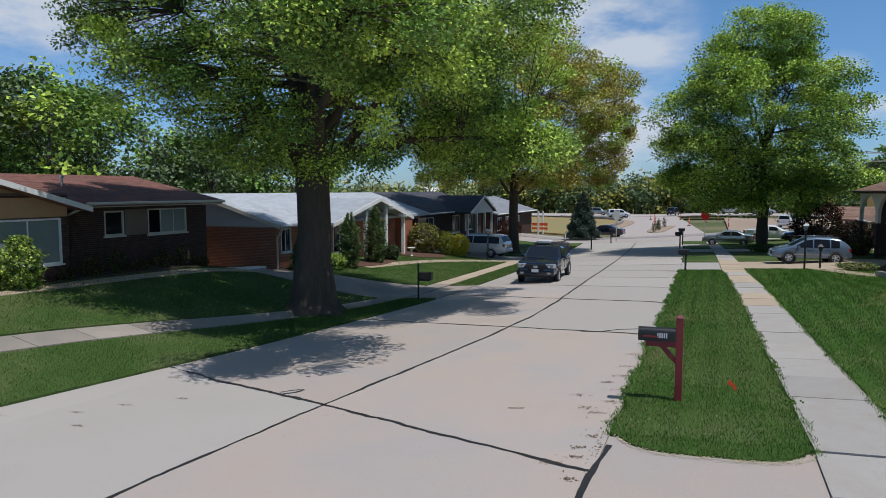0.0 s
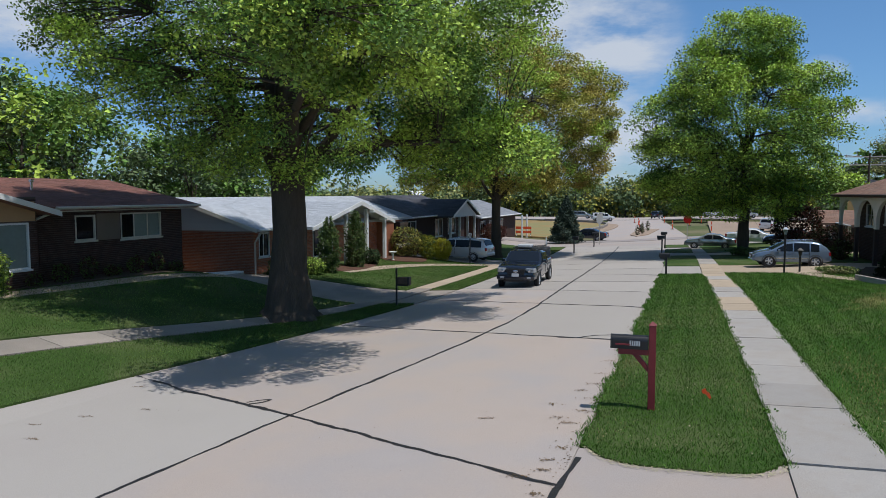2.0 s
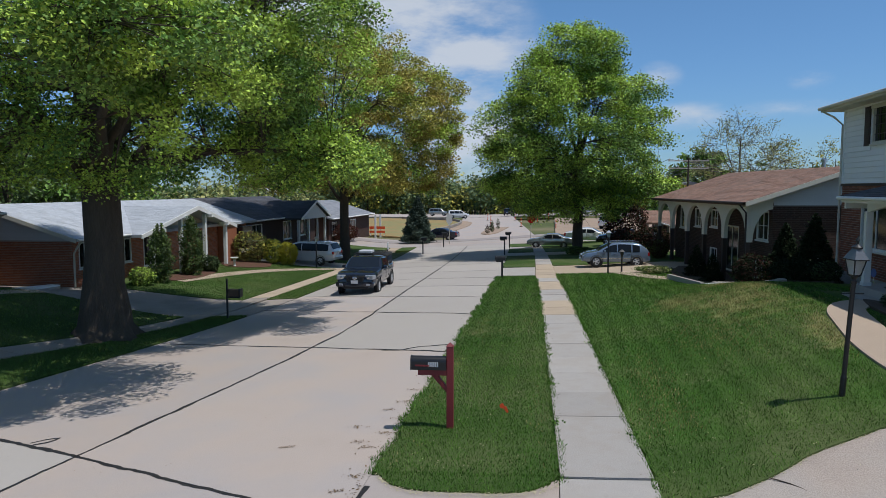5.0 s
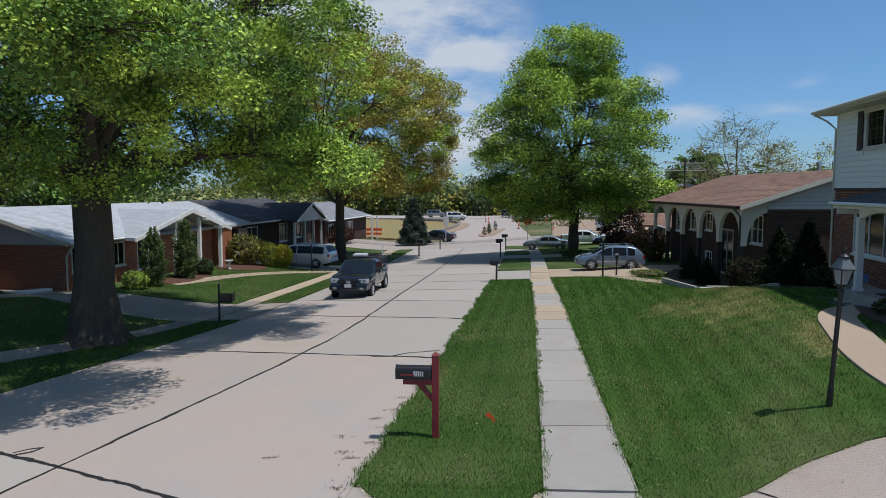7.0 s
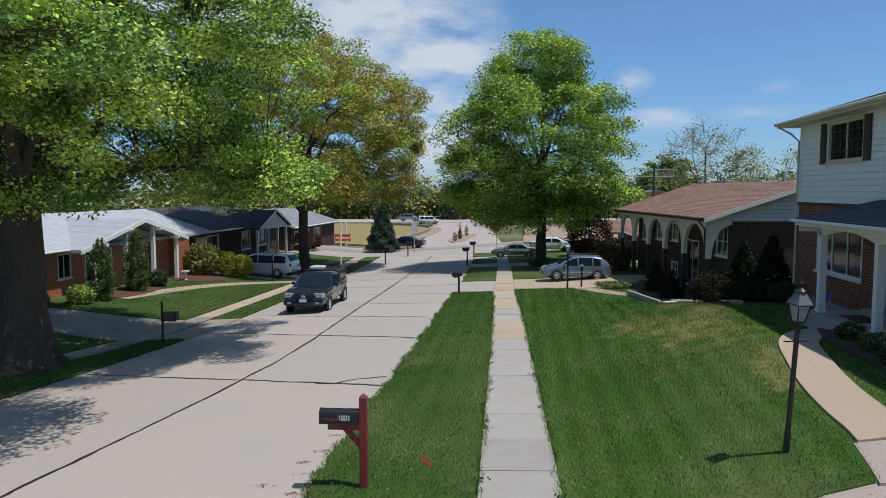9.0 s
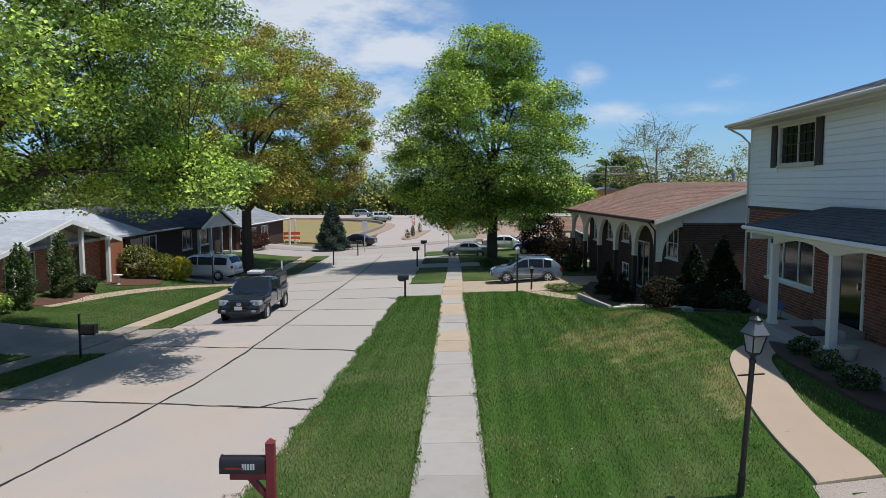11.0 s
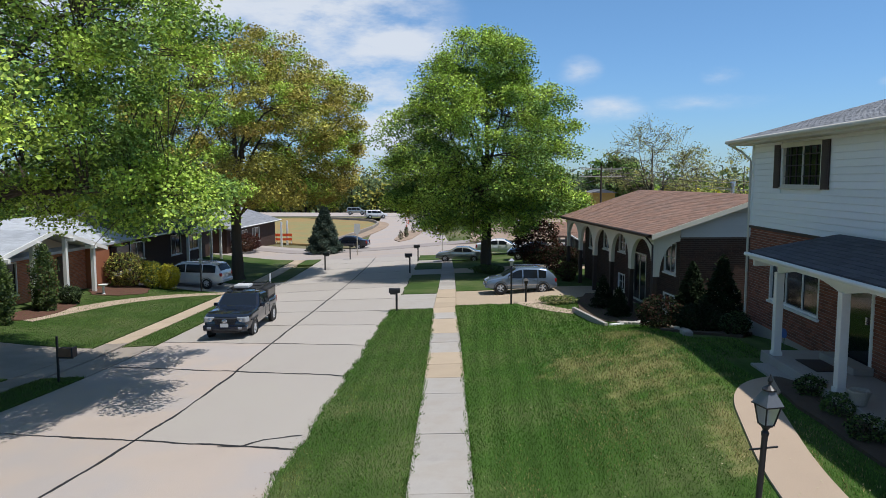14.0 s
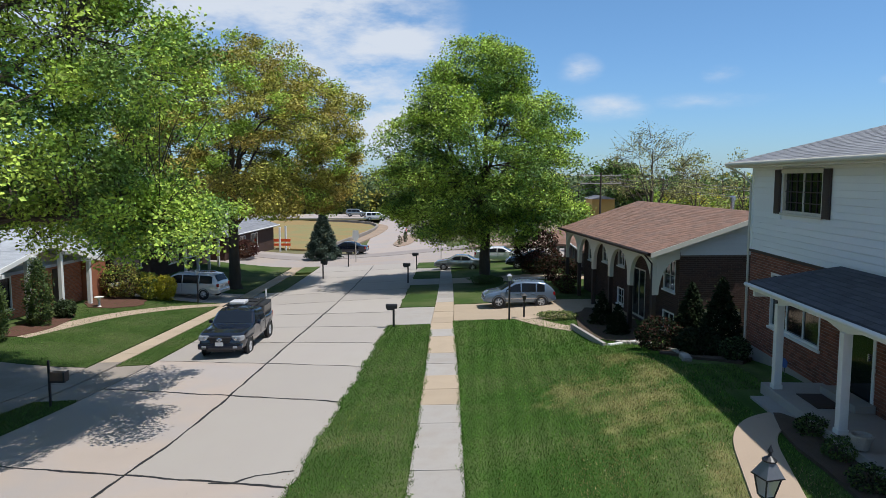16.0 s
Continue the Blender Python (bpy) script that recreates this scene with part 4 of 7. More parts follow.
def brick_mesh(bricks):
    b = np.array(bricks)
    n = len(b)
    v = np.zeros((n, 8, 3))
    for k, (xi, yi, zi) in enumerate(((0, 1, 2), (1, 1, 2), (1, 1, 3), (0, 1, 3), (0, 0, 2), (1, 0, 2), (1, 0, 3), (0, 0, 3))):
        v[:, k, 0], v[:, k, 2] = b[:, xi], b[:, zi]
        v[:, k, 1] = np.where(yi == 0, 0.004, -b[:, 4])
    f = np.array([(0, 1, 2, 3), (1, 5, 6, 2), (4, 0, 3, 7), (3, 2, 6, 7), (0, 4, 5, 1)])
    return v.reshape(-1, 3), (f[None] + 8 * np.arange(n)[:, None, None]).reshape(-1, 4)


def brick_face(parent, length, z0, z1, openings, material, m=None, seed=1, single=None, label="", joint="mortar"):
    """Brickwork before a mortar wall. single: a stretch (x0, x1) whose bricks are objects of their own, up to 300."""
    w = wall(parent, length, z0, z1, openings, M[joint], m, "brick_wall", label)
    bricks = brick_boxes(length, z0 + 0.005, z1, openings, seed=seed)
    mm = m if m is not None else Matrix.Identity(4)
    if single:
        own = [b for b in bricks if single[0] < b[0] and b[1] < single[1] and b[2] > z0 + 0.3][:300]
        keep = set(own)
        bricks = [b for b in bricks if b not in keep]
        shapes = {}
        for x0, x1, za, zb, p in own:
            key = round(x1 - x0, 2)
            if key not in shapes:
                bm = boxed(0, x1 - x0, -0.011, 0.004, 0, zb - za, 0.003)
                me = bpy.data.meshes.new("brick")
                bm.to_mesh(me)
                bm.free()
                me.materials.append(material)
                shapes[key] = me
            o = new("brick", shapes[key])
            o.parent = w
            o.matrix_local = mm @ pose(x0, p - 0.010, za)
    v, f = brick_mesh(bricks)
    if m is not None:
        v = v @ np.array(mm.to_3x3()).T + np.array(mm.translation)
    o = array_mesh("brickwork", v, f, material, w)
    tagged(o, kind="stuff")
    return w


def boards(parent, length, z0, z1, openings, material, m=None, step=0.19, top=None):
    """Lapped siding, one long board after another; top: a function of x-range for a gable (returns the length that is left at a height)."""
    mm = m if m is not None else Matrix.Identity(4)
    z = z0
    while z < z1 - 0.02:
        zt = min(z + step, z1)
        x0, x1 = (0.0, length) if top is None else top((z + zt) / 2)
        blocked = sorted((o[0], o[1]) for o in openings if o[2] < zt - 0.01 and o[3] > z + 0.01)
        at = x0
        spans = []
        for a, b in blocked:
            if a > at:
                spans.append((at, a))
            at = max(at, b)
        if at < x1:
            spans.append((at, x1))
        for a, b in spans:
            bm = prism([(-0.034, z), (-0.012, zt - 0.016), (0.0, zt - 0.016), (0.0, z)], b - a, "x", a)
            for v in bm.verts:          # outline lies in (y, z), pulled along x
                v.co = Vector((v.co.x, v.co.y, v.co.z))
            moved(bm, mm)
            part("board", bm, material, parent)
        z += step


def ring_frame(x0, x1, z0, z1, w, d0, d1):
    """A closed rectangular frame in one piece."""
    bm = bmesh.new()
    loops = []
    for y in (d0, d1):
        for i in (0.0, w):
            loops.append([bm.verts.new(p) for p in ((x0 + i, y, z0 + i), (x1 - i, y, z0 + i), (x1 - i, y, z1 - i), (x0 + i, y, z1 - i))])
    o0, i0, o1, i1 = loops
    for k in range(4):
        j = (k + 1) % 4
        bm.faces.new((o0[k], o0[j], i0[j], i0[k]))
        bm.faces.new((o1[j], o1[k], i1[k], i1[j]))
        bm.faces.new((o0[j], o0[k], o1[k], o1[j]))
        bm.faces.new((i0[k], i0[j], i1[j], i1[k]))
    bmesh.ops.recalc_face_normals(bm, faces=bm.faces)
    return bm


def window(parent, x0, x1, z0, z1, bars=(1, 1), frame_m="white", pane_m="glass", m=None, w=0.06, sill=True, y=0.05, label=""):
    """A window in an opening of a wall along x: frame with bars, panes and a sill."""
    mm = m if m is not None else Matrix.Identity(4)
    d0, d1 = -0.02, 0.10
    bm = ring_frame(x0, x1, z0, z1, w, d0, d1)
    moved(bm, mm)
    fr = part("window", bm, M[frame_m], parent, label)
    nx_, nz_ = bars
    for i in range(1, nx_):
        c = x0 + (x1 - x0) * i / nx_
        part("mullion", moved(boxed(c - 0.02, c + 0.02, 0.02, 0.075, z0 + w, z1 - w), mm), M[frame_m], fr)
    for i in range(1, nz_):
        c = z0 + (z1 - z0) * i / nz_
        part("glazing_bar", moved(boxed(x0 + w, x1 - w, 0.024, 0.071, c - 0.012, c + 0.012), mm), M["brown"] if nz_ > 3 else M[frame_m], fr)
    for i in range(nx_):
        a, b = x0 + (x1 - x0) * i / nx_, x0 + (x1 - x0) * (i + 1) / nx_
        part("pane", moved(boxed(a + 0.02, b - 0.02, 0.05, 0.058, z0 + w * 0.5, z1 - w * 0.5), mm), M[pane_m if not isinstance(pane_m, (list, tuple)) else pane_m[i]], fr)
    if sill:
        part("sill", moved(boxed(x0 - 0.06, x1 + 0.06, -0.07, 0.0, z0 - 0.07, z0 - 0.003, 0.008), mm), M[frame_m], fr)
    return fr


def shutter(parent, x0, x1, z0, z1, m=None):
    sh = part("shutter", boxed(x0, x1, -0.065, -0.03, z0, z1, 0.006), M["brown"], parent, "dark brown louvred shutter")
    z = z0 + 0.08
    while z < z1 - 0.08:
        part("slat", boxed(x0 + 0.05, x1 - 0.05, -0.076, -0.0655, z, z + 0.035), M["brown"], sh)
        z += 0.06
    return sh


def shingle_roof(parent, corners, material, name="roof", thick=0.14, tab=0.33, course=0.16, seed=1, label=""):
    """A roof plane from four corners (eave left, eave right, ridge right, ridge left): a slab with courses of shingles on it."""
    c = [Vector(p) for p in corners]
    n = (c[1] - c[0]).cross(c[3] - c[0]).normalized()
    if n.z < 0:
        n = -n
    bm = bmesh.new()
    up = [bm.verts.new(p) for p in c]
    dn = [bm.verts.new(p - Vector((0, 0, thick))) for p in c]
    bm.faces.new(up)
    bm.faces.new(dn[::-1])
    for i in range(4):
        j = (i + 1) % 4
        if (c[i] - c[j]).length > 1e-4:
            bm.faces.new((up[j], up[i], dn[i], dn[j]))
    bmesh.ops.recalc_face_normals(bm, faces=bm.faces)
    ob = part(name, bm, material, parent, label)
    rs = np.random.RandomState(seed)
    a, b, d, e = [np.array(p) for p in c]
    depth = np.linalg.norm((e + d) / 2 - (a + b) / 2)
    rows = max(2, int(depth / course))
    nn = np.array(n)
    vs = []
    for r in range(rows):
        t0, t1 = r / rows, (r + 1.12) / rows
        l0, r0, l1, r1 = a + (e - a) * t0, b + (d - b) * t0, a + (e - a) * min(t1, 1), b + (d - b) * min(t1, 1)
        wd = np.linalg.norm(r0 - l0)
        k = max(1, int(wd / tab))
        off = rs.uniform(0, 1)
        cuts = np.clip((np.arange(k + 2) - off) / k, 0, 1)
        for u0, u1 in zip(cuts, cuts[1:]):
            if u1 - u0 < 0.002:
                continue
            g = 0.004 / max(wd, 0.1)
            h = 0.009 + rs.uniform(0, 0.005)
            p0, p1 = l0 + (r0 - l0) * (u0 + g), l0 + (r0 - l0) * (u1 - g)
            p2, p3 = l1 + (r1 - l1) * (u1 - g), l1 + (r1 - l1) * (u0 + g)
            vs += [p0 + nn * h, p1 + nn * h, p2 + nn * 0.005, p3 + nn * 0.005, p0 + nn * 0.001, p1 + nn * 0.001]
    q = len(vs) // 6
    k = 6 * np.arange(q)
    f = np.concatenate([np.stack([k, k + 1, k + 2, k + 3], 1), np.stack([k + 4, k + 5, k + 1, k], 1)])
    tagged(array_mesh("shingles", vs, f, material, ob), kind="stuff")
    return ob


def gutter(parent, a, b, material, r=0.06):
    a, b = Vector(a), Vector(b)
    v, f = tube_arrays([a, (a + b) / 2, b], [r, r, r], 8)
    return array_mesh("gutter", v, f, material, parent, smooth=True)


def downspout(parent, pts, material, r=0.04):
    v, f = tube_arrays(pts, [r] * len(pts), 6)
    return array_mesh("downspout", v, f, material, parent, smooth=True)


# two-storey house: brick below, white siding above, porch along the front
H = thing("house", "two-storey house with red brick below and white siding above", "house", frame_axes(10.6, 25.55, 0.08, -90))
ln = 19.0
low_open = [(1.55, 4.45, 2.32, 3.81), (5.65, 6.85, 1.66, 3.75), (9.0, 11.0, 2.3, 3.8)]
up_open = [(2.05, 4.25, 5.49, 6.6), (9.3, 11.5, 5.49, 6.6)]
brick_face(H, ln, 0.2, 4.30, low_open, M["brick"], seed=5, single=(1.0, 6.0), label="red brick wall with pale mortar")
wall(H, ln, 4.30, 6.80, up_open, M["siding"], label="white lapped siding", name="upper_wall")
boards(H, ln, 4.32, 6.80, [(a - 0.06, b + 0.06, c - 0.06, d + 0.06) for a, b, c, d in up_open], M["siding"], step=0.165)
part("corner_trim", boxed(-0.04, 0.09, -0.04, -0.001, 4.30, 6.80), M["siding"], H)
part("ledge", boxed(-0.03, ln, -0.05, -0.011, 4.24, 4.315), M["brown"], H)
wall(H, 10.0, 0.2, 4.3, [], M["brick"], pose(0.22, 0.225, 0, 0, 0, 90), "side_wall")
wall(H, 10.0, 4.3, 6.80, [], M["siding"], pose(0.22, 0.225, 0, 0, 0, 90), "side_wall")
part("back_wall", boxed(0.0, ln, 10.0, 10.2, 0.2, 6.8), M["siding"], H)
part("end_wall", boxed(ln - 0.2, ln, 0.22, 10.0, 0.2, 6.8), M["siding"], H)
part("foundation", boxed(-0.02, ln, -0.02, -0.012, 0.2, 1.48), M["mortar"], H, "pale concrete foundation strip")
window(H, 1.55, 4.45, 2.32, 3.81, (3, 1), label="wide white-framed window")
up_win = window(H, 2.05, 4.25, 5.49, 6.6, (2, 4), frame_m="cream", label="upper window with brown bars")
for x in (2.42, 2.76, 3.52, 3.86):
    part("glazing_bar", boxed(x - 0.011, x + 0.011, 0.026, 0.069, 5.55, 6.54), M["brown"], up_win)
part("window_hood", boxed(2.0, 4.3, -0.06, -0.022, 6.52, 6.64, 0.01), M["cream"], up_win)
shutter(H, 1.60, 1.98, 5.44, 6.62)
shutter(H, 4.32, 4.70, 5.44, 6.62)
window(H, 9.0, 11.0, 2.3, 3.8, (2, 1))
window(H, 9.3, 11.5, 5.49, 6.6, (2, 4), frame_m="cream")
for a, b, n_ in ((5.65, 5.75, 0), (6.75, 6.85, 0)):
    part("door_jamb", boxed(a, b, -0.03, 0.12, 1.66, 3.75), M["white"], H)
door = part("door", boxed(5.76, 6.74, 0.04, 0.08, 1.68, 3.72), M["brown"], H, "dark front door behind a white storm door")
part("storm_frame", prism([(5.76, 1.68), (6.74, 1.68), (6.74, 3.72), (5.76, 3.72)], 0.02, "y", 0.0), M["glass"], door)
part("handle", boxed(6.58, 6.62, -0.05, 0.0, 2.62, 2.78, 0.01), M["chrome"], door)
# roof: hipped, with soffit and gutter
ez, rz, o = 6.86, 8.6, 0.55
shingle_roof(H, [(-o, -o, ez), (ln + o, -o, ez), (ln - 5.0, 5.1, rz), (5.0, 5.1, rz)], M["roof_grey"], seed=2, label="grey shingle hip roof")
shingle_roof(H, [(-o, 10.7, ez), (-o, -o, ez), (5.0, 5.1, rz), (5.0, 5.1, rz)], M["roof_grey"], seed=3)
shingle_roof(H, [(ln + o, 10.7, ez), (-o, 10.7, ez), (5.0, 5.1, rz), (ln - 5.0, 5.1, rz)], M["roof_grey"], seed=4)
part("soffit", boxed(-o + 0.02, ln + o, -o + 0.02, 10.6, ez - 0.16, ez - 0.142), M["cream"], H)
part("fascia", boxed(-o - 0.01, ln + o, -o - 0.03, -o + 0.0, ez - 0.17, ez + 0.0), M["cream"], H)
gutter(H, (-o, -o - 0.08, ez - 0.06), (ln + o, -o - 0.08, ez - 0.06), M["cream"])
downspout(H, [(-o + 0.1, -o - 0.06, ez - 0.12), (-0.3, -0.25, ez - 0.35), (-0.06, -0.06, ez - 0.62), (-0.06, -0.06, 4.0), (-0.06, -0.06, 1.3)], M["cream"], 0.035)
# porch
px0, px1, pd = 4.75, 14.6, 1.30
porch_floor = part("porch_floor", boxed(px0, px1, -pd - 0.15, -0.03, 0.9, 1.62, 0.01), M["walkway"], H, "grey concrete porch floor")
part("step", boxed(5.2, 7.2, -pd - 0.55, -pd - 0.155, 0.9, 1.42, 0.01), M["walkway"], H)
part("doorstep", boxed(5.5, 7.0, -0.45, -0.035, 1.622, 1.78, 0.01), M["walkway"], H)
part("doormat", boxed(5.7, 6.7, -1.05, -0.5, 1.623, 1.64), M["brown"], H)
zb, zt = 3.86, 4.44
shingle_roof(H, [(px0 - 0.35, -pd - 0.4, zb + 0.1), (px1 + 0.3, -pd - 0.4, zb + 0.1), (px1 + 0.3, -0.03, zt), (px0 + 0.55, -0.03, zt)], M["roof_dark"], name="porch_roof", seed=6, thick=0.08, label="dark shingle porch roof")
shingle_roof(H, [(px0 - 0.35, -0.03, zb + 0.1), (px0 - 0.35, -pd - 0.4, zb + 0.1), (px0 + 0.55, -0.03, zt), (px0 + 0.55, -0.03, zt)], M["roof_dark"], name="porch_roof", seed=7, thick=0.08)
part("porch_ceiling", boxed(px0 - 0.3, px1, -pd - 0.3, -0.04, zb - 0.06, zb - 0.03), M["white"], H)
gutter(H, (px0 - 0.36, -pd - 0.46, zb + 0.04), (px1 + 0.3, -pd - 0.46, zb + 0.04), M["white"], 0.05)
part("porch_fascia", boxed(px0 - 0.33, px1, -pd - 0.38, -pd - 0.34, zb - 0.08, zb + 0.06), M["white"], H)
cols = [5.25, 8.15, 11.1, 14.0]
for a, b in zip(cols, cols[1:]):
    pts = [(a, zb - 0.08), (b, zb - 0.08), (b, zb - 0.34)] + [(b + (a - b) * t, zb - 0.34 + 0.2 * math.sin(math.pi * t)) for t in np.linspace(0.03, 0.97, 14)] + [(a, zb - 0.34)]
    part("arched_beam", prism(pts, 0.10, "y", -pd - 0.05), M["white"], H)
for c in cols:
    bm = boxed(c - 0.085, c + 0.085, -pd - 0.085, -pd + 0.085, 1.62, zb - 0.3, 0.012)
    box(bm, c - 0.105, c + 0.105, -pd - 0.105, -pd + 0.105, 1.622, 1.72, 0.01)
    part("column", bm, M["white"], H)
pb = part("end_beam", boxed(px0 - 0.3, px0 - 0.2, -pd - 0.3, -0.04, zb - 0.24, zb - 0.065), M["white"], H)

# split-level house with an arched porch
A = thing("house", "brown brick house with a cream arched porch", "house", frame_axes(7.55, 44.6, -0.12, -90 + 7.2))
al = 13.32
aw = 1.0      # porch depth
awin = [(0.9, 2.1, 2.1, 3.3), (3.5, 4.5, 2.3, 3.3), (6.0, 7.0, 0.55, 1.35), (6.0, 7.0, 2.4, 3.3), (8.0, 9.75, 0.42, 2.6), (11.75, 12.95, 2.15, 3.4), (11.75, 12.95, 0.5, 1.3)]
brick_face(A, al, -0.6, 3.78, awin, M["brick_dark"], pose(0, aw, 0), seed=8, joint="mortar_dark", label="dark brown brick wall")


def near_side(m_depth):
    """Turns a wall along x into the near side wall, facing the viewer's end of the street."""
    return Matrix(((0, -1, 0, al), (1, 0, 0, m_depth), (0, 0, 1, 0), (0, 0, 0, 1)))


brick_face(A, 8.0, -0.6, 3.66, [(0.9, 2.5, -0.6, 1.55)], M["brick_dark"], near_side(aw + 0.01), seed=9, joint="mortar_dark")
part("garage_door", moved(boxed(0.9, 2.5, 0.1, 0.14, -0.6, 1.55), near_side(aw + 0.01)), M["cream"], A, "cream basement garage door")


boards(A, 8.0, 3.66, 4.9, [], M["siding_grey"], near_side(aw + 0.01), step=0.16, top=lambda z: (max(0.0, (z - 3.72) / 0.333 - 0.9 + 0.0), 8.0))
part("gable_wall", moved(prism([(0.0, 3.66), (8.0, 3.66), (8.0, 3.72), (3.2, 5.02), (0.0, 3.95)], 0.15, "y", 0.03), near_side(aw + 0.01)), M["siding_grey"], A)
part("far_wall", boxed(0, 0.2, aw + 0.22, 9.0, -0.6, 3.7), M["brick_dark"], A)
part("back_wall", boxed(0, al, 9.0, 9.2, -0.6, 3.7), M["brick_dark"], A)
for w_ in awin:
    if w_[3] - w_[2] > 2:
        fr = window(A, *w_, (2, 1), "cream", "glass", pose(0, aw, 0), sill=False, label="glazed double front door with cream frame")
    else:
        window(A, *w_, (2, 2), "white", "glass", pose(0, aw, 0))
es = 3.80
shingle_roof(A, [(-0.3, -0.35, es), (al + 0.5, -0.35, es), (al + 0.5, 4.2, es + 1.5), (-0.3, 4.2, es + 1.5)], M["roof_brown"], seed=11, label="brown shingle roof with pale streaks")
shingle_roof(A, [(al + 0.5, 9.6, es - 0.2), (-0.3, 9.6, es - 0.2), (-0.3, 4.2, es + 1.5), (al + 0.5, 4.2, es + 1.5)], M["roof_brown"], seed=12)
part("rake_board", moved(prism([(-0.35 - 0.0, es - 0.18), (4.2, es + 1.32), (4.2, es + 1.5), (-0.35, es)], 0.04, "x", al + 0.51), Matrix.Identity(4)), M["cream"], A)
part("porch_ceiling", boxed(0, al, -0.1, aw + 0.0, es - 0.21, es - 0.16), M["cream"], A)
gutter(A, (-0.3, -0.42, es - 0.05), (al + 0.5, -0.42, es - 0.05), M["brown"], 0.06)
na = 5
sp = al / na
for k in range(na):
    a, b = k * sp, (k + 1) * sp
    r = sp / 2 - 0.17
    cz = 3.62 - r * 0.9 - 0.10
    pts = [(a, es - 0.21), (b, es - 0.21), (b, cz - 0.35), (b - 0.17, cz - 0.35)] + [((a + b) / 2 + r * math.cos(t), cz + r * 0.9 * math.sin(t)) for t in np.linspace(0, math.pi, 16)] + [(a + 0.17, cz - 0.35), (a, cz - 0.35)]
    part("arch", prism(pts, 0.16, "y", -0.08), M["cream"], A, "cream stucco arch")
for k in range(na + 1):
    x = min(max(k * sp, 0.10), al - 0.10)
    bm = boxed(x - 0.09, x + 0.09, -0.09, 0.09, 0.2, cz - 0.352, 0.01)
    box(bm, x - 0.13, x + 0.13, -0.13, 0.13, -0.6, 0.22, 0.01)
    part("post", bm, M["brown"], A, "dark brown porch post")
r = aw / 2 - 0.08
pts = [(0.09, es - 0.21), (aw, es - 0.21), (aw, es - 0.30)] + [(aw - (aw - 0.19) * math.sin(t), cz - 0.35 + (es - 0.30 - cz + 0.35) * math.cos(t)) for t in np.linspace(0.06, math.pi / 2, 12)] + [(0.09, cz - 0.35)]
part("arch", prism(pts, 0.14, "x", al - 0.15), M["cream"], A, "cream stucco arch")
part("porch_end", prism([(-0.28, es - 0.207), (aw, es - 0.207), (aw, es + 0.28), (-0.28, es - 0.13)], 0.13, "x", al - 0.145), M["cream"], A)
downspout(A, [(al - 0.0, -0.4, es - 0.1), (al + 0.02, -0.12, es - 0.45), (al + 0.02, -0.12, 0.1)], M["brown"])
part("porch_floor", boxed(0, al, -0.15, aw - 0.02, -0.6, 0.22, 0.01), M["walkway"], A)
part("chimney_vent", lathe([(0.09, 5.0), (0.09, 5.6), (0.14, 5.6), (0.14, 5.75), (0.05, 5.8)], 10), M["chrome"], A).location = (8.5, 5.4, 0)
part("roof_vent", lathe([(0.16, 4.9), (0.16, 5.3), (0.2, 5.32), (0.12, 5.42)], 10), M["brown"], A).location = (11.6, 5.6, 0)

# brown brick ranch house across the street
B = thing("house", "low brown brick ranch house with a brown shingle roof", "house", frame_axes(-21.6, 18.5, -0.28, 90))
bo = [(1.55, 2.5, 2.25, 3.2), (3.75, 6.0, 2.2, 3.24)]
part("front_end", boxed(-0.65, -0.002, 0.0, 0.22, 0.3, 3.42), M["brick_dark"], B)
brick_face(B, 7.3, 0.3, 3.42, bo, M["brick_dark"], seed=14, joint="mortar_dark", label="dark red-brown brick wall")
part("panel", boxed(2.55, 3.7, -0.03, -0.012, 2.22, 3.25), M["panel_tan"], B, "brown panel between the windows")
window(B, *bo[0], (1, 1), "cream", "glass")
window(B, *bo[1], (3, 1), "cream", ["glass", "curtain", "curtain"])
brick_face(B, 7.2, 0.3, 3.9, [(3.2, 6.9, 1.5, 3.05)], M["brick_dark"], pose(-7.85, -0.7, 0), seed=15, joint="mortar_dark")
part("brick_panel", boxed(-7.8, -0.7, -0.725, -0.712, 3.1, 3.75), M["brick_tan"], B)
window(B, -4.65, -0.95, 1.5, 3.05, (3, 1), "white", "curtain", pose(0, -0.7, 0), label="picture window with drawn curtains")
part("wing_side", boxed(-0.87, -0.65, -0.46, 0.0, 0.3, 3.6), M["brick_dark"], B)
part("side_wall", boxed(7.1, 7.3, 0.23, 9.0, 0.3, 3.42), M["brick_dark"], B)
part("back_wall", boxed(-7.2, 7.3, 9.0, 9.2, 0.3, 3.5), M["brick_dark"], B)
shingle_roof(B, [(-0.8, -0.6, 3.55), (7.75, -0.6, 3.55), (7.75, 4.6, 4.65), (-0.8, 4.6, 4.65)], M["roof_red"], seed=16, label="reddish brown shingle roof")
shingle_roof(B, [(7.75, 9.8, 3.55), (-7.6, 9.8, 3.55), (-7.6, 4.6, 4.65), (7.75, 4.6, 4.65)], M["roof_red"], seed=17)
shingle_roof(B, [(-0.25, -1.3, 3.42), (-0.25, 4.4, 3.42), (-4.2, 4.4, 4.5), (-4.2, -1.3, 4.5)], M["roof_red"], seed=18)
shingle_roof(B, [(-8.2, 4.4, 3.42), (-8.2, -1.3, 3.42), (-4.2, -1.3, 4.5), (-4.2, 4.4, 4.5)], M["roof_red"], seed=19)
part("rake_board", prism([(-0.18, 3.24), (-0.18, 3.42), (-4.2, 4.52), (-4.2, 4.34)], 0.05, "y", -1.36), M["white"], B, "white rake board")
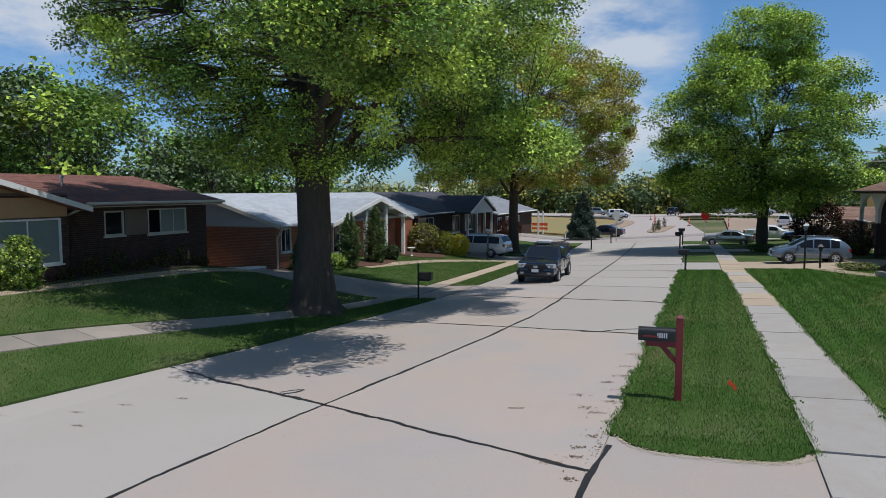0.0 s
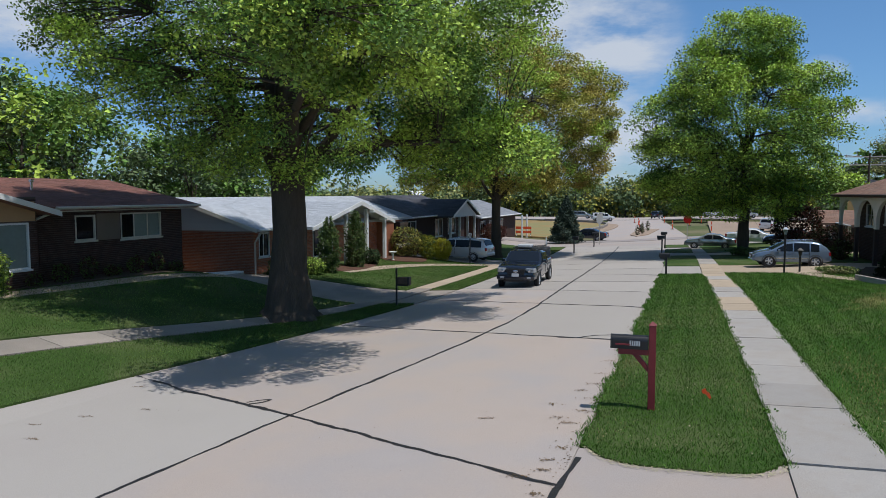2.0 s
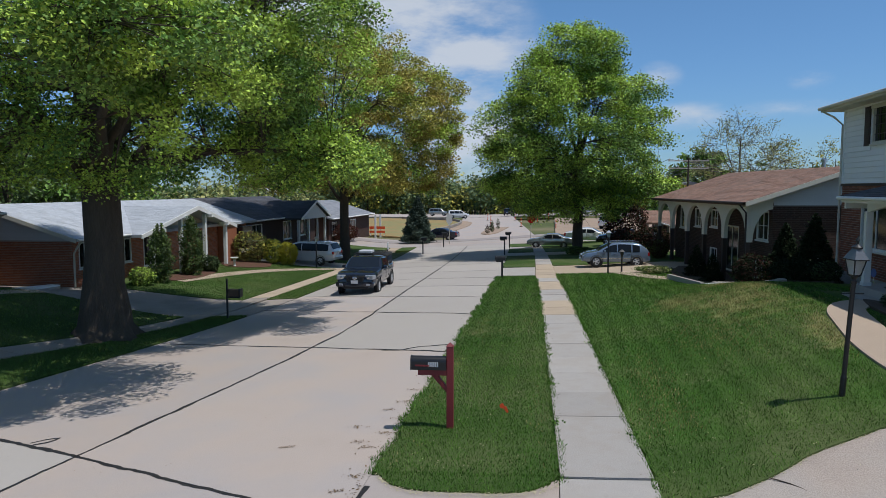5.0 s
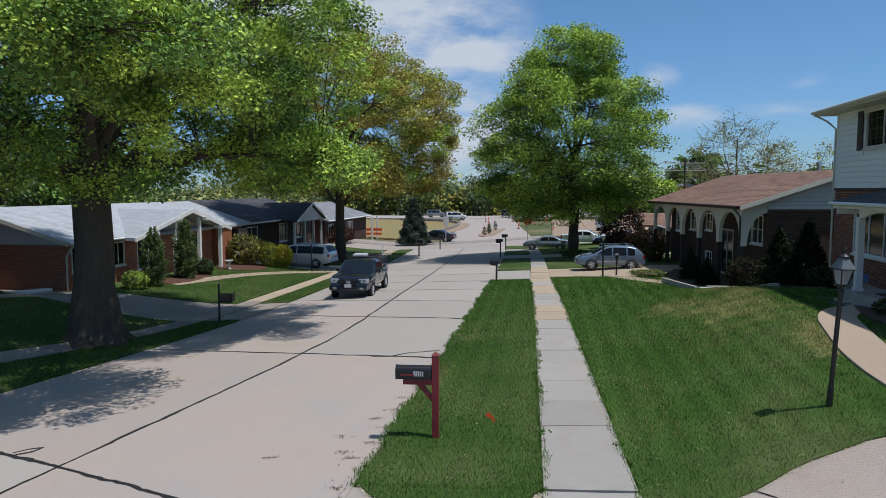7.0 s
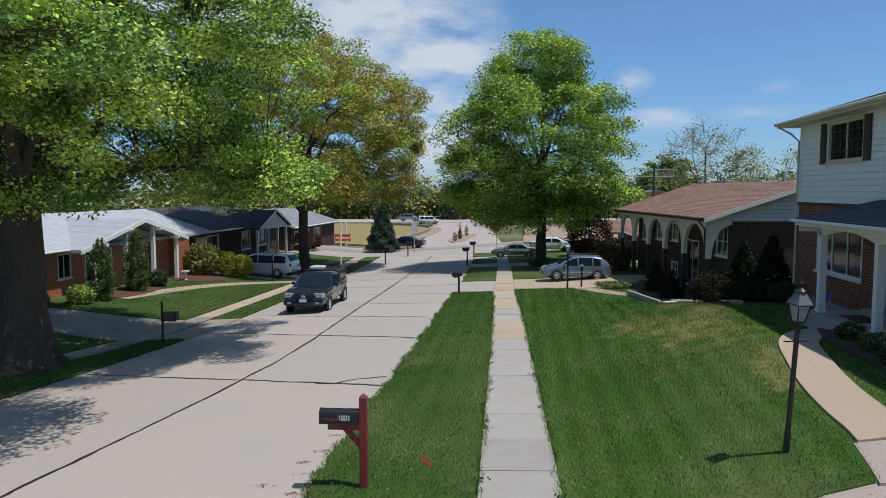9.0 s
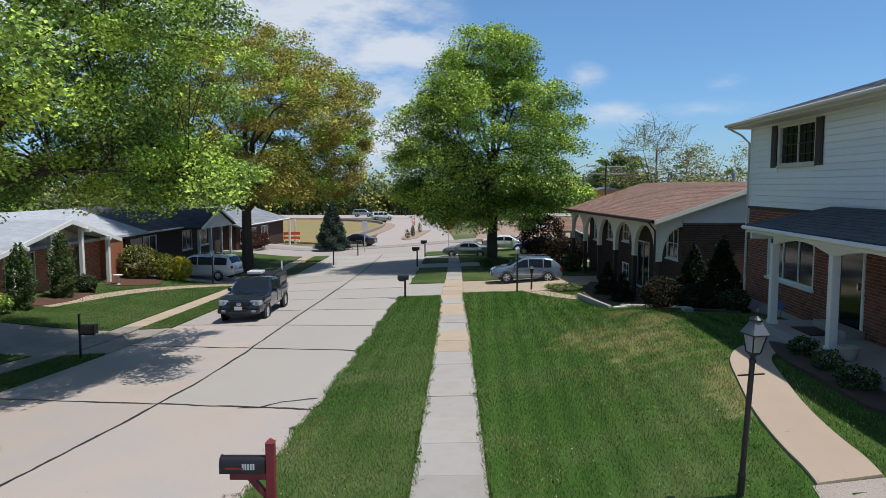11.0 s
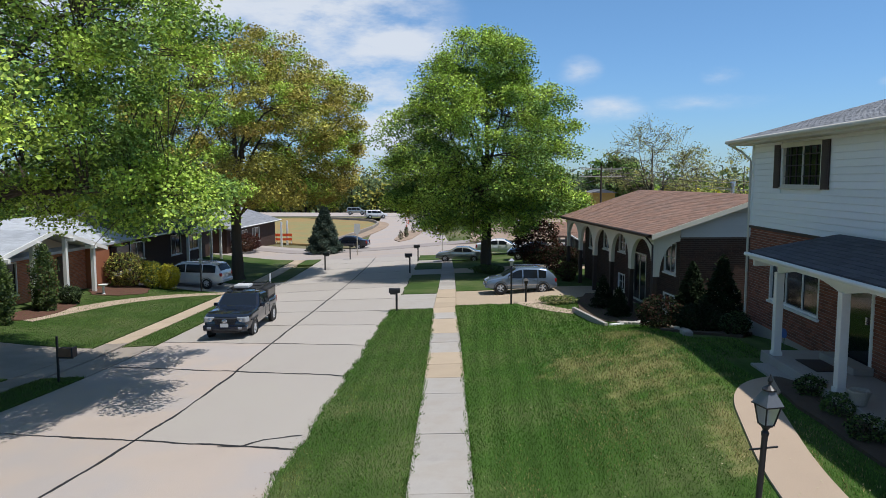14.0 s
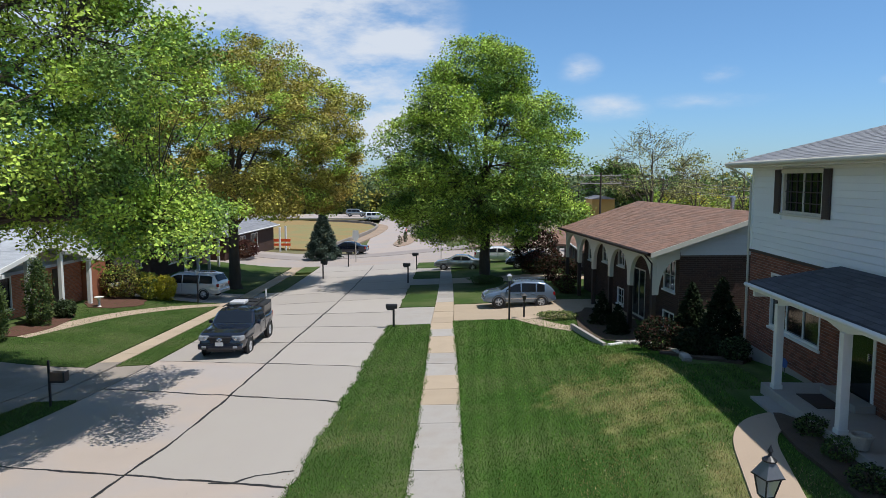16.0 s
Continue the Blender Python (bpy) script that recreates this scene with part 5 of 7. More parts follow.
part("rake_board", prism([(-8.2, 3.24), (-8.2, 3.42), (-4.2, 4.52), (-4.2, 4.34)], 0.05, "y", -1.36), M["white"], B)
part("gable_wall", prism([(-7.8, 3.5), (-0.7, 3.5), (-4.2, 4.4)], 0.12, "y", -0.69), M["brick_tan"], B)
gutter(B, (0.2, -0.68, 3.5), (7.75, -0.68, 3.5), M["cream"])
downspout(B, [(-0.2, -0.9, 3.35), (-0.45, -0.35, 3.1), (-0.5, -0.1, 2.9), (-0.5, -0.1, 0.7)], M["cream"], 0.045)
part("soffit", boxed(-0.6, 7.7, -0.55, 0.0, 3.36, 3.40), M["cream"], B)
v_ = part("roof_vent", lathe([(0.05, 0), (0.05, 0.3), (0.10, 0.31), (0.10, 0.4)], 8), M["chrome"], B)
v_.location = (1.4, 1.9, 4.15)

# white-roofed brick house with a gabled porch
C = thing("house", "orange brick ranch house with a pale roof and gabled porch", "house", frame_axes(-20.15, 29.1, -0.75, 90))
cl = 18.3
co_ = [(0.45, 1.35, 1.35, 2.55), (3.5, 4.5, 1.3, 2.5), (5.6, 7.9, 0.9, 2.5), (14.2, 15.7, 1.3, 2.5)]
brick_face(C, cl, -0.4, 2.62, co_, M["brick_orange"], seed=21, label="orange brick front wall")
for w_ in co_:
    window(C, *w_, (2, 1), "white", "glass")
side = Matrix(((0, 1, 0, -0.01), (1, 0, 0, 0.0), (0, 0, 1, 0), (0, 0, 0, 1)))
brick_face(C, 8.5, -0.4, 2.66, [(4.3, 5.6, 1.55, 2.55)], M["brick_orange"], side, seed=22, label="orange brick side wall")
window(C, 4.3, 5.6, 1.55, 2.55, (2, 1), "cream", "glass", side)
boards(C, 8.5, 2.66, 4.1, [], M["siding_grey"], side, step=0.17, top=lambda z: (max(0.0, (z - 2.72) / 0.33), 8.5))
part("gable_wall", moved(prism([(0, 2.66), (8.5, 2.66), (8.5, 2.7), (4.2, 4.05), (0.0, 2.7)], 0.15, "y", 0.03), side), M["siding_grey"], C)
part("back_wall", boxed(0.2, cl, 8.5, 8.7, -0.4, 2.7), M["brick_orange"], C)
part("end_wall", boxed(cl - 0.2, cl, 0.23, 8.5, -0.4, 2.7), M["brick_orange"], C)
shingle_roof(C, [(-0.5, -0.6, 2.78), (cl + 0.5, -0.6, 2.78), (cl + 0.5, 4.2, 4.28), (-0.5, 4.2, 4.28)], M["roof_white"], seed=23, label="pale grey shingle roof")
shingle_roof(C, [(cl + 0.5, 9.2, 2.78), (-0.5, 9.2, 2.78), (-0.5, 4.2, 4.28), (cl + 0.5, 4.2, 4.28)], M["roof_white"], seed=24)
part("rake_board", prism([(-0.6, 2.6), (-0.6, 2.78), (4.2, 4.28), (4.2, 4.10)], 0.04, "x", -0.55), M["cream"], C)
gutter(C, (-0.5, -0.68, 2.72), (3.5, -0.68, 2.72), M["white"])
downspout(C, [(-0.3, -0.7, 2.66), (-0.1, -0.3, 2.3), (0.0, -0.1, 2.1), (0.0, -0.1, 0.5)], M["cream"], 0.05)
pa, pb_, pd_ = 3.65, 13.65, 0.8
pk, pz = (pa + pb_) / 2 + 0.4, 4.0
shingle_roof(C, [(pa - 0.2, 3.6, 2.72), (pa - 0.2, -pd_ - 0.5, 2.72), (pk, -pd_ - 0.5, pz), (pk, 3.6, pz)], M["roof_white"], seed=25, name="porch_roof")
shingle_roof(C, [(pb_ + 0.2, -pd_ - 0.5, 2.72), (pb_ + 0.2, 3.6, 2.72), (pk, 3.6, pz), (pk, -pd_ - 0.5, pz)], M["roof_white"], seed=26, name="porch_roof")
part("rake_board", prism([(pa - 0.3, 2.52), (pa - 0.3, 2.72), (pk, pz + 0.03), (pk, pz - 0.2)], 0.06, "y", -pd_ - 0.57), M["white"], C, "white porch rake board")
part("rake_board", prism([(pb_ + 0.3, 2.52), (pb_ + 0.3, 2.72), (pk, pz + 0.03), (pk, pz - 0.2)], 0.06, "y", -pd_ - 0.57), M["white"], C)
for t in (0.28, 0.72):
    for sgn, e in ((1, pa), (-1, pb_)):
        x = e + (pk - e) * t
        z = 2.6 + (pz - 2.72) * t
        part("rafter_tail", boxed(x - 0.09, x + 0.09, -pd_ - 0.75, -pd_ - 0.2, z - 0.2, z - 0.02), M["white"], C)
part("porch_gable", prism([(pa + 0.4, 2.62), (pb_ - 0.4, 2.62), (pk, pz - 0.2)], 0.08, "y", -0.14), M["porch_tan"], C, "tan boarded porch gable")
for x in (4.7, 7.56, 10.27, 12.9):
    e_ = pa if x < pk else pb_
    bm = boxed(x - 0.10, x + 0.10, -pd_ - 0.36, -pd_ - 0.16, -0.2 if x < 7 else 0.2, 2.58 + (x - e_) / (pk - e_) * (pz - 2.72), 0.01)
    part("post", bm, M["white"], C, "white porch post")
part("porch_floor", boxed(7.3, 14.0, -pd_ - 0.45, -0.03, -0.3, 0.22, 0.02), M["walkway"], C)
part("porch_wall", boxed(13.9, 15.7, -0.5, -0.05, 0.22, 2.6), M["brick_orange"], C)
part("door", boxed(11.2, 12.2, -0.06, -0.02, 0.25, 2.4), M["brown"], C, "dark front door")
part("window_bay", boxed(15.8, 17.3, -0.9, -0.05, 1.0, 2.5, 0.02), M["glass"], C)
part("bay_sill", boxed(15.7, 17.4, -1.0, -0.04, 0.75, 0.998, 0.02), M["white"], C)


def plain_house(label, m, ln_, dp, hh, pitch, wall_m, roof_m, gable=None, openings=(), posts=()):
    """A further house down the street: walls with real openings, gabled roof, porch gable."""
    h = thing("house", label, "house", m)
    wall(h, ln_, -0.8, hh, list(openings), M[wall_m])
    part("back_wall", boxed(0, ln_, dp - 0.2, dp, -0.8, hh), M[wall_m], h)
    for x in (0.0, ln_ - 0.2):
        part("side_wall", prism([(0.23, -0.8), (dp - 0.21, -0.8), (dp - 0.21, hh), (dp / 2, hh + pitch * dp / 2 - 0.1), (0.23, hh)], 0.2, "x", x), M[wall_m], h)
    rz_ = hh + pitch * (dp / 2 + 0.5)
    shingle_roof(h, [(-0.5, -0.5, hh + 0.1), (ln_ + 0.5, -0.5, hh + 0.1), (ln_ + 0.5, dp / 2, rz_), (-0.5, dp / 2, rz_)], M[roof_m], seed=int(ln_ * 10), tab=0.6, course=0.3)
    shingle_roof(h, [(ln_ + 0.5, dp + 0.5, hh + 0.1), (-0.5, dp + 0.5, hh + 0.1), (-0.5, dp / 2, rz_), (ln_ + 0.5, dp / 2, rz_)], M[roof_m], seed=int(ln_ * 11), tab=0.6, course=0.3)
    gutter(h, (-0.5, -0.56, hh + 0.06), (ln_ + 0.5, -0.56, hh + 0.06), M["white"])
    for o_ in openings:
        window(h, *o_, (2, 1), "white", "glass")
    if gable:
        a, b, d, gz = gable
        c = (a + b) / 2
        shingle_roof(h, [(a - 0.3, dp / 2, hh + 0.05), (a - 0.3, -d - 0.4, hh + 0.05), (c, -d - 0.4, gz), (c, dp / 2, gz)], M[roof_m], seed=5, tab=0.6, course=0.3)
        shingle_roof(h, [(b + 0.3, -d - 0.4, hh + 0.05), (b + 0.3, dp / 2, hh + 0.05), (c, dp / 2, gz), (c, -d - 0.4, gz)], M[roof_m], seed=6, tab=0.6, course=0.3)
        part("porch_gable", prism([(a, hh - 0.1), (b, hh - 0.1), (c, gz - 0.15)], 0.1, "y", -d - 0.2), M["siding_grey"], h)
        for s0, s1 in ((a - 0.35, c), (b + 0.35, c)):
            part("rake_board", prism([(s0, hh - 0.1), (s0, hh + 0.06), (s1, gz + 0.02), (s1, gz - 0.14)], 0.05, "y", -d - 0.46), M["white"], h)
    for x, y in posts:
        part("post", boxed(x - 0.09, x + 0.09, y - 0.09, y + 0.09, -0.6, hh, 0.01), M["white"], h, "white porch post")
    return h


plain_house("low house with a dark roof and grey porch gable", frame_axes(-20.6, 48.2, -0.5, 90), 15.0, 9.0, 2.35, 0.34, "brick_dark", "roof_dark", gable=(6.4, 13.2, 1.6, 3.75), openings=[(1.0, 3.0, 0.9, 2.1), (7.2, 9.0, 0.6, 2.1), (10.4, 12.4, 0.7, 2.1)], posts=[(6.5, -1.6), (8.8, -1.6), (11.0, -1.6), (13.1, -1.6)])
plain_house("low brick house with a grey roof and white-trimmed windows", frame_axes(-20.0, 65.5, -1.0, 90), 15.0, 9.0, 2.3, 0.33, "brick_dark", "roof_grey", openings=[(1.0, 2.6, 0.7, 2.0), (4.0, 5.6, 0.7, 2.0), (7.2, 9.4, 0.6, 2.0)], posts=[(12.5, -1.4), (14.8, -1.4)])
plain_house("red-brown brick house partly behind a street tree", frame_axes(9.8, 64.5, -0.9, -90), 13.0, 9.0, 2.5, 0.24, "brick_dark", "roof_brown", openings=[(1.5, 3.2, 1.2, 2.7), (5.0, 6.4, 0.4, 2.6), (8.4, 10.4, 1.2, 2.7)], gable=(3.4, 8.0, 1.4, 3.4), posts=[(3.6, -1.4), (5.6, -1.4), (7.8, -1.4)])

# ---- vehicles ----
def car_paint(name, color, metal=0.3):
    m = mat(name, color, 0.16, metal, vary=0.03, scale=2, fine=60, bump=0.0)
    m.node_tree.nodes["Principled BSDF"].inputs["Coat Weight"].default_value = 0.7
    return m


M["alloy"] = mat("silver alloy wheel", (0.55, 0.56, 0.58), 0.45, 0.3, vary=0.05, scale=8, fine=30, bump=0.0)
M["lens"] = mat("clear headlight lens", (0.33, 0.35, 0.38), 0.08, 0.2, vary=0.05, scale=8, fine=30, bump=0.0)
M["tail"] = mat("red tail lamp", (0.30, 0.015, 0.015), 0.2, vary=0.05, scale=8, fine=30, bump=0.0)
M["plastic"] = mat("black plastic trim", (0.022, 0.022, 0.024), 0.6, vary=0.1, scale=8, fine=30, bump=0.05)
M["plate"] = mat("pale number plate", (0.55, 0.56, 0.58), 0.5, vary=0.03, scale=8, fine=30, bump=0.0)


def wheel(parent, x, y, r, w, side):
    """Tyre with a spoked rim; side: which way the outer face looks."""
    prof = [(r * 0.62, -w / 2), (r * 0.9, -w / 2), (r, -w * 0.32), (r, w * 0.32), (r * 0.9, w / 2), (r * 0.62, w / 2)]
    rot = pose(x, y, r, -90 * side, 0, 0)
    ty = part("wheel", moved(lathe(prof, 28, False), rot), M["rubber"], parent, smooth=False)
    bm = lathe([(r * 0.64, w * 0.05), (r * 0.64, w * 0.42), (r * 0.58, w * 0.44), (r * 0.56, w * 0.2)], 24, False)
    for k in range(5):
        b2 = boxed(r * 0.08, r * 0.6, -r * 0.09, r * 0.09, w * 0.28, w * 0.42)
        moved(b2, pose(0, 0, 0, 0, 0, 72 * k))
        me = bpy.data.meshes.new("tmp")
        b2.to_mesh(me)
        b2.free()
        bm.from_mesh(me)
        bpy.data.meshes.remove(me)
    hub = lathe([(r * 0.16, w * 0.2), (r * 0.16, w * 0.45), (r * 0.05, w * 0.47)], 12)
    me = bpy.data.meshes.new("tmp")
    hub.to_mesh(me)
    hub.free()
    bm.from_mesh(me)
    bpy.data.meshes.remove(me)
    part("rim", moved(bm, rot), M["alloy"], ty)
    part("brake_disc", moved(lathe([(r * 0.6, w * 0.0), (r * 0.6, w * 0.06), (0.02, w * 0.06)], 20), rot), M["plastic"], ty)


def vehicle(name, label, m, paint, ln_, wd, belt, floor, profile, axles, tyre, glass_runs, screens, group="", extra=None, category="car", nose=True):
    """A car with its front at +x. profile: (x, z) of the roof line from tail to nose; glass_runs: (x0, x1) of the side panes; screens: (x0, x1) of the rear and front screens."""
    c = thing(name, label, category, m, group)
    px = np.array([p[0] for p in profile])
    pz = np.array([p[1] for p in profile])
    hw = wd / 2

    def top(x):
        return float(np.interp(x, px, pz))

    def half(x):
        u = abs(2 * (x - (px[0] + px[-1]) / 2) / (px[-1] - px[0]))
        return hw * (1 - 0.13 * max(0.0, (u - 0.72) / 0.28) ** 2)

    def inset(z, zt):
        return 1 - 0.20 * max(0.0, (z - belt) / max(0.3, (max(pz) - belt)))

    xs = np.unique(np.concatenate([np.linspace(px[0], px[-1], 40), px]))
    bm = bmesh.new()
    rings = []
    for x in xs:
        zt, h = top(x), half(x)
        zs = belt if zt > belt + 0.05 else zt - 0.05
        fl = floor + 0.10 * max(0.0, (abs(x) - ln_ * 0.42) / (ln_ * 0.08))
        half_pts = [(h * 0.90, fl), (h * 0.985, fl + 0.10), (h, (fl + zs) / 2 + 0.04), (h * 0.985, zs - 0.02)]
        if zt > belt + 0.05:
            half_pts += [(h * inset(zt - 0.10, zt), max(zt - 0.09, belt)), (h * inset(zt, zt) * 0.90, zt - 0.012)]
        else:
            half_pts += [(h * 0.97, zs + 0.01), (h * 0.86, zt - 0.005)]
        ring = [(y, z) for y, z in half_pts] + [(0.0, zt + 0.012)] + [(-y, z) for y, z in half_pts[::-1]] + [(0.0, fl)]
        rings.append([bm.verts.new((x, y, z)) for y, z in ring])
    n = len(rings[0])
    for a, b in zip(rings, rings[1:]):
        for k in range(n):
            bm.faces.new((a[k], a[(k + 1) % n], b[(k + 1) % n], b[k]))
    bm.faces.new(rings[0][::-1])
    bm.faces.new(rings[-1])
    bmesh.ops.recalc_face_normals(bm, faces=bm.faces)
    body = part("body", bm, paint, c, smooth=True)
    for p in body.data.polygons:
        p.use_smooth = True
    # side glass
    for side in (-1, 1):
        for a, b in glass_runs:
            b2 = bmesh.new()
            col = []
            for x in np.linspace(a, b, 7):
                z0, z1 = belt + 0.015, max(top(x) - 0.12, belt + 0.03)
                col.append([b2.verts.new((x, side * (half(x) * inset(z, top(x)) * (0.985 if z == z0 else 1) + 0.012), z)) for z in (z0, z1)])
            for p, q in zip(col, col[1:]):
                b2.faces.new((p[0], q[0], q[1], p[1]))
            part("side_window", b2, M["car_glass"], c, smooth=True)
        for ax in axles:
            arch = lathe([(tyre * 0.2, 0), (tyre * 1.2, 0), (tyre * 1.2, 0.03), (tyre * 1.1, 0.045)], 26, False)
            part("wheel_arch", moved(arch, pose(ax, side * (half(ax) - 0.03), tyre * 1.0, -90 * side, 0, 0)), M["plastic"], c)
            wheel(c, ax, side * (half(ax) - 0.09), tyre, 0.21, side)
        # mirror and handles
        mx = glass_runs[-1][1] - 0.12
        part("mirror", boxed(mx - 0.06, mx + 0.10, min(side * hw * 0.96, side * (hw + 0.17)), max(side * hw * 0.96, side * (hw + 0.17)), belt + 0.0, belt + 0.15, 0.03), paint, c)
        for a, b in glass_runs[-2:]:
            part("door_handle", boxed(a + 0.08, a + 0.28, min(side * (hw * 0.97), side * (hw + 0.015)), max(side * (hw * 0.97), side * (hw + 0.015)), belt - 0.13, belt - 0.09, 0.01), paint, c)
            part("door_seam", boxed(a - 0.012, a, min(side * (hw * 0.97), side * (hw + 0.006)), max(side * (hw * 0.97), side * (hw + 0.006)), floor + 0.2, belt - 0.01), M["plastic"], c)
    for i, (a, b) in enumerate(screens):
        b2 = bmesh.new()
        col = []
        for x in np.linspace(a, b, 5):
            h = half(x) * inset(top(x), top(x)) * 0.86
            col.append([b2.verts.new((x, y, top(x) + 0.022 - 0.03 * abs(y / max(h, 0.1)))) for y in (-h, -h / 2, 0.0, h / 2, h)])
        for p, q in zip(col, col[1:]):
            for k in range(4):
                b2.faces.new((p[k], q[k], q[k + 1], p[k + 1]))
        part("rear_screen" if i == 0 else "windscreen", b2, M["car_glass"] if i == 0 else M["screen"], c, smooth=True)
    xf, xr = px[-1], px[0]
    zf, zr = top(xf - 0.12), top(xr + 0.12)
    for s in (-1, 1):
        if nose:
            part("headlight", boxed(xf - 0.32, xf - 0.0, s * hw * 0.66 - 0.15, s * hw * 0.66 + 0.15, zf - 0.24, zf - 0.05, 0.03), M["lens"], c)
        part("tail_lamp", boxed(xr - 0.01, xr + 0.22, s * hw * 0.80 - 0.10, s * hw * 0.80 + 0.10, min(zr - 0.35, belt - 0.25), min(zr, belt) - 0.02, 0.02), M["tail"], c)
    if nose:
        part("grille", boxed(xf - 0.1, xf + 0.012, -hw * 0.45, hw * 0.45, zf - 0.27, zf - 0.08, 0.02), M["plastic"], c)
        part("front_bumper", boxed(xf - 0.16, xf + 0.05, -hw * 0.86, hw * 0.86, floor + 0.06, zf - 0.34, 0.05), paint, c)
    part("rear_bumper", boxed(xr - 0.07, xr + 0.14, -hw * 0.86, hw * 0.86, floor + 0.1, floor + 0.36, 0.05), paint, c)
    part("number_plate", boxed(xf + 0.05 + 0.07 * (not nose), xf + 0.062 + 0.07 * (not nose), -0.16, 0.16, floor + 0.22, floor + 0.38), M["plate"], c)
    part("number_plate", boxed(xr - 0.03, xr - 0.005, -0.16, 0.16, belt - 0.32, belt - 0.17), M["plate"], c)
    if extra:
        extra(c, paint, top, half)
    return c


navy = car_paint("dark navy paint", (0.010, 0.014, 0.026), 0.1)
silver = car_paint("silver paint", (0.60, 0.61, 0.62), 0.25)
bluegrey = car_paint("pale blue-grey paint", (0.17, 0.23, 0.31), 0.35)
grey = car_paint("grey paint", (0.34, 0.36, 0.35), 0.5)
white_paint = car_paint("white car paint", (0.7, 0.7, 0.7), 0.0)
CS = 0.88     # all vehicles are drawn to the scale of the street


def scaled(m):
    return m @ Matrix.Diagonal((CS, CS, CS, 1))


def pickup_extra(c, paint, top, half):
    # canopy over the load bed, roof ladder rack with a box, chrome bumper trim, bull bar mark
    part("canopy", boxed(-2.58, -0.96, -0.80, 0.80, 1.12, 1.74, 0.08), M["plastic"], c, "black fibreglass canopy")
    for s in (-1, 1):
        part("canopy_window", boxed(-2.35, -1.15, s * 0.806 - 0.006, s * 0.806 + 0.006, 1.28, 1.62), M["glass"], c)
        part("rack_rail", boxed(-2.4, 0.2, s * 0.6 - 0.02, s * 0.6 + 0.02, 1.83, 1.87), M["black"], c)
    part("roof_box", boxed(-1.05, -0.35, -0.50, 0.15, 1.835, 1.97, 0.03), M["plate"], c, "pale bundle on the roof rack")
    for x in (-2.2, -1.3, -0.3):
        part("rack_bar", boxed(x - 0.02, x + 0.02, -0.62, 0.62, 1.80, 1.83), M["black"], c)
    part("hood_scoop", boxed(1.15, 1.62, -0.24, 0.24, 1.15, 1.245, 0.04), paint, c)
    part("grille", prism([(-0.46, 1.00), (0.46, 1.00), (0.36, 0.73), (-0.36, 0.73)], 0.14, "x", 2.53), M["plastic"], c, "dark trapezoid grille")
    for z in (0.79, 0.86, 0.93):
        part("grille_slat", boxed(2.66, 2.682, -0.38, 0.38, z - 0.012, z + 0.012), M["black"], c)
    part("front_bumper", boxed(2.40, 2.73, -0.88, 0.88, 0.46, 0.72, 0.07), paint, c)
    part("air_intake", boxed(2.60, 2.738, -0.45, 0.45, 0.47, 0.56, 0.02), M["plastic"], c)
    part("skid_plate", boxed(2.30, 2.62, -0.55, 0.55, 0.36, 0.46, 0.03), M["plastic"], c)
    for s in (-1, 1):
        hl = part("headlight", moved(boxed(-0.24, 0.13, -0.21, 0.21, -0.115, 0.115, 0.05), pose(2.50, s * 0.66, 0.93, 0, 0, s * -12)), M["lens"], c, "large clear headlight")
        part("bulb", moved(lathe([(0.075, 0), (0.075, 0.03), (0.04, 0.04)], 14), pose(2.60, s * 0.62, 0.93, 0, 90, 0)), M["chrome"], hl)
        part("flare", boxed(1.15, 2.1, min(s * 0.90, s * 0.955), max(s * 0.90, s * 0.955), 0.80, 0.88, 0.02), M["plastic"], c)
    part("rack_post", boxed(-2.45, -2.38, 0.56, 0.62, 1.78, 2.25), M["white"], c, "white upright pole on the rack")
    part("badge", moved(lathe([(0.10, 0), (0.10, 0.02), (0.07, 0.025)], 20), pose(2.685, 0, 0.90, 0, 90, 0) @ Matrix.Diagonal((0.7, 1.1, 1, 1))), M["chrome"], c)
    for s in (-1, 1):
        part("fog_lamp", boxed(2.62, 2.742, s * 0.62 - 0.09, s * 0.62 + 0.09, 0.54, 0.64, 0.02), M["lens"], c)


truck = vehicle("pickup_truck", "dark navy pickup truck with a black canopy parked at the kerb", pose(-7.5, 32.8, float(land(-7.5, 32.8)) - 0.02, 0, 0, -87.5) @ Matrix.Diagonal((0.95, 0.97, 0.90, 1)) , navy, 5.3, 1.86, 1.15, 0.42,
    [(-2.62, 1.14), (-2.6, 1.18), (-0.95, 1.20), (-0.9, 1.5), (-0.82, 1.70), (0.10, 1.76), (0.34, 1.70), (0.86, 1.24), (0.96, 1.20), (1.9, 1.17), (2.35, 1.12), (2.52, 1.05), (2.60, 0.94), (2.62, 0.70)], (-1.62, 1.62), 0.40, [(-0.82, -0.15), (-0.08, 0.62)], [(-0.92, -0.84), (0.36, 0.86)], extra=pickup_extra, category="pickup truck", nose=False)


def rails_extra(c, paint, top, half):
    for s in (-1, 1):
        part("roof_rail", boxed(-1.6, 0.6, s * 0.62 - 0.02, s * 0.62 + 0.02, top(-0.4) + 0.02, top(-0.4) + 0.05, 0.01), M["chrome"], c)
        part("side_strip", boxed(-1.5, 1.3, min(s * 0.90, s * 0.945), max(s * 0.90, s * 0.945), 0.55, 0.62, 0.01), M["chrome"], c)


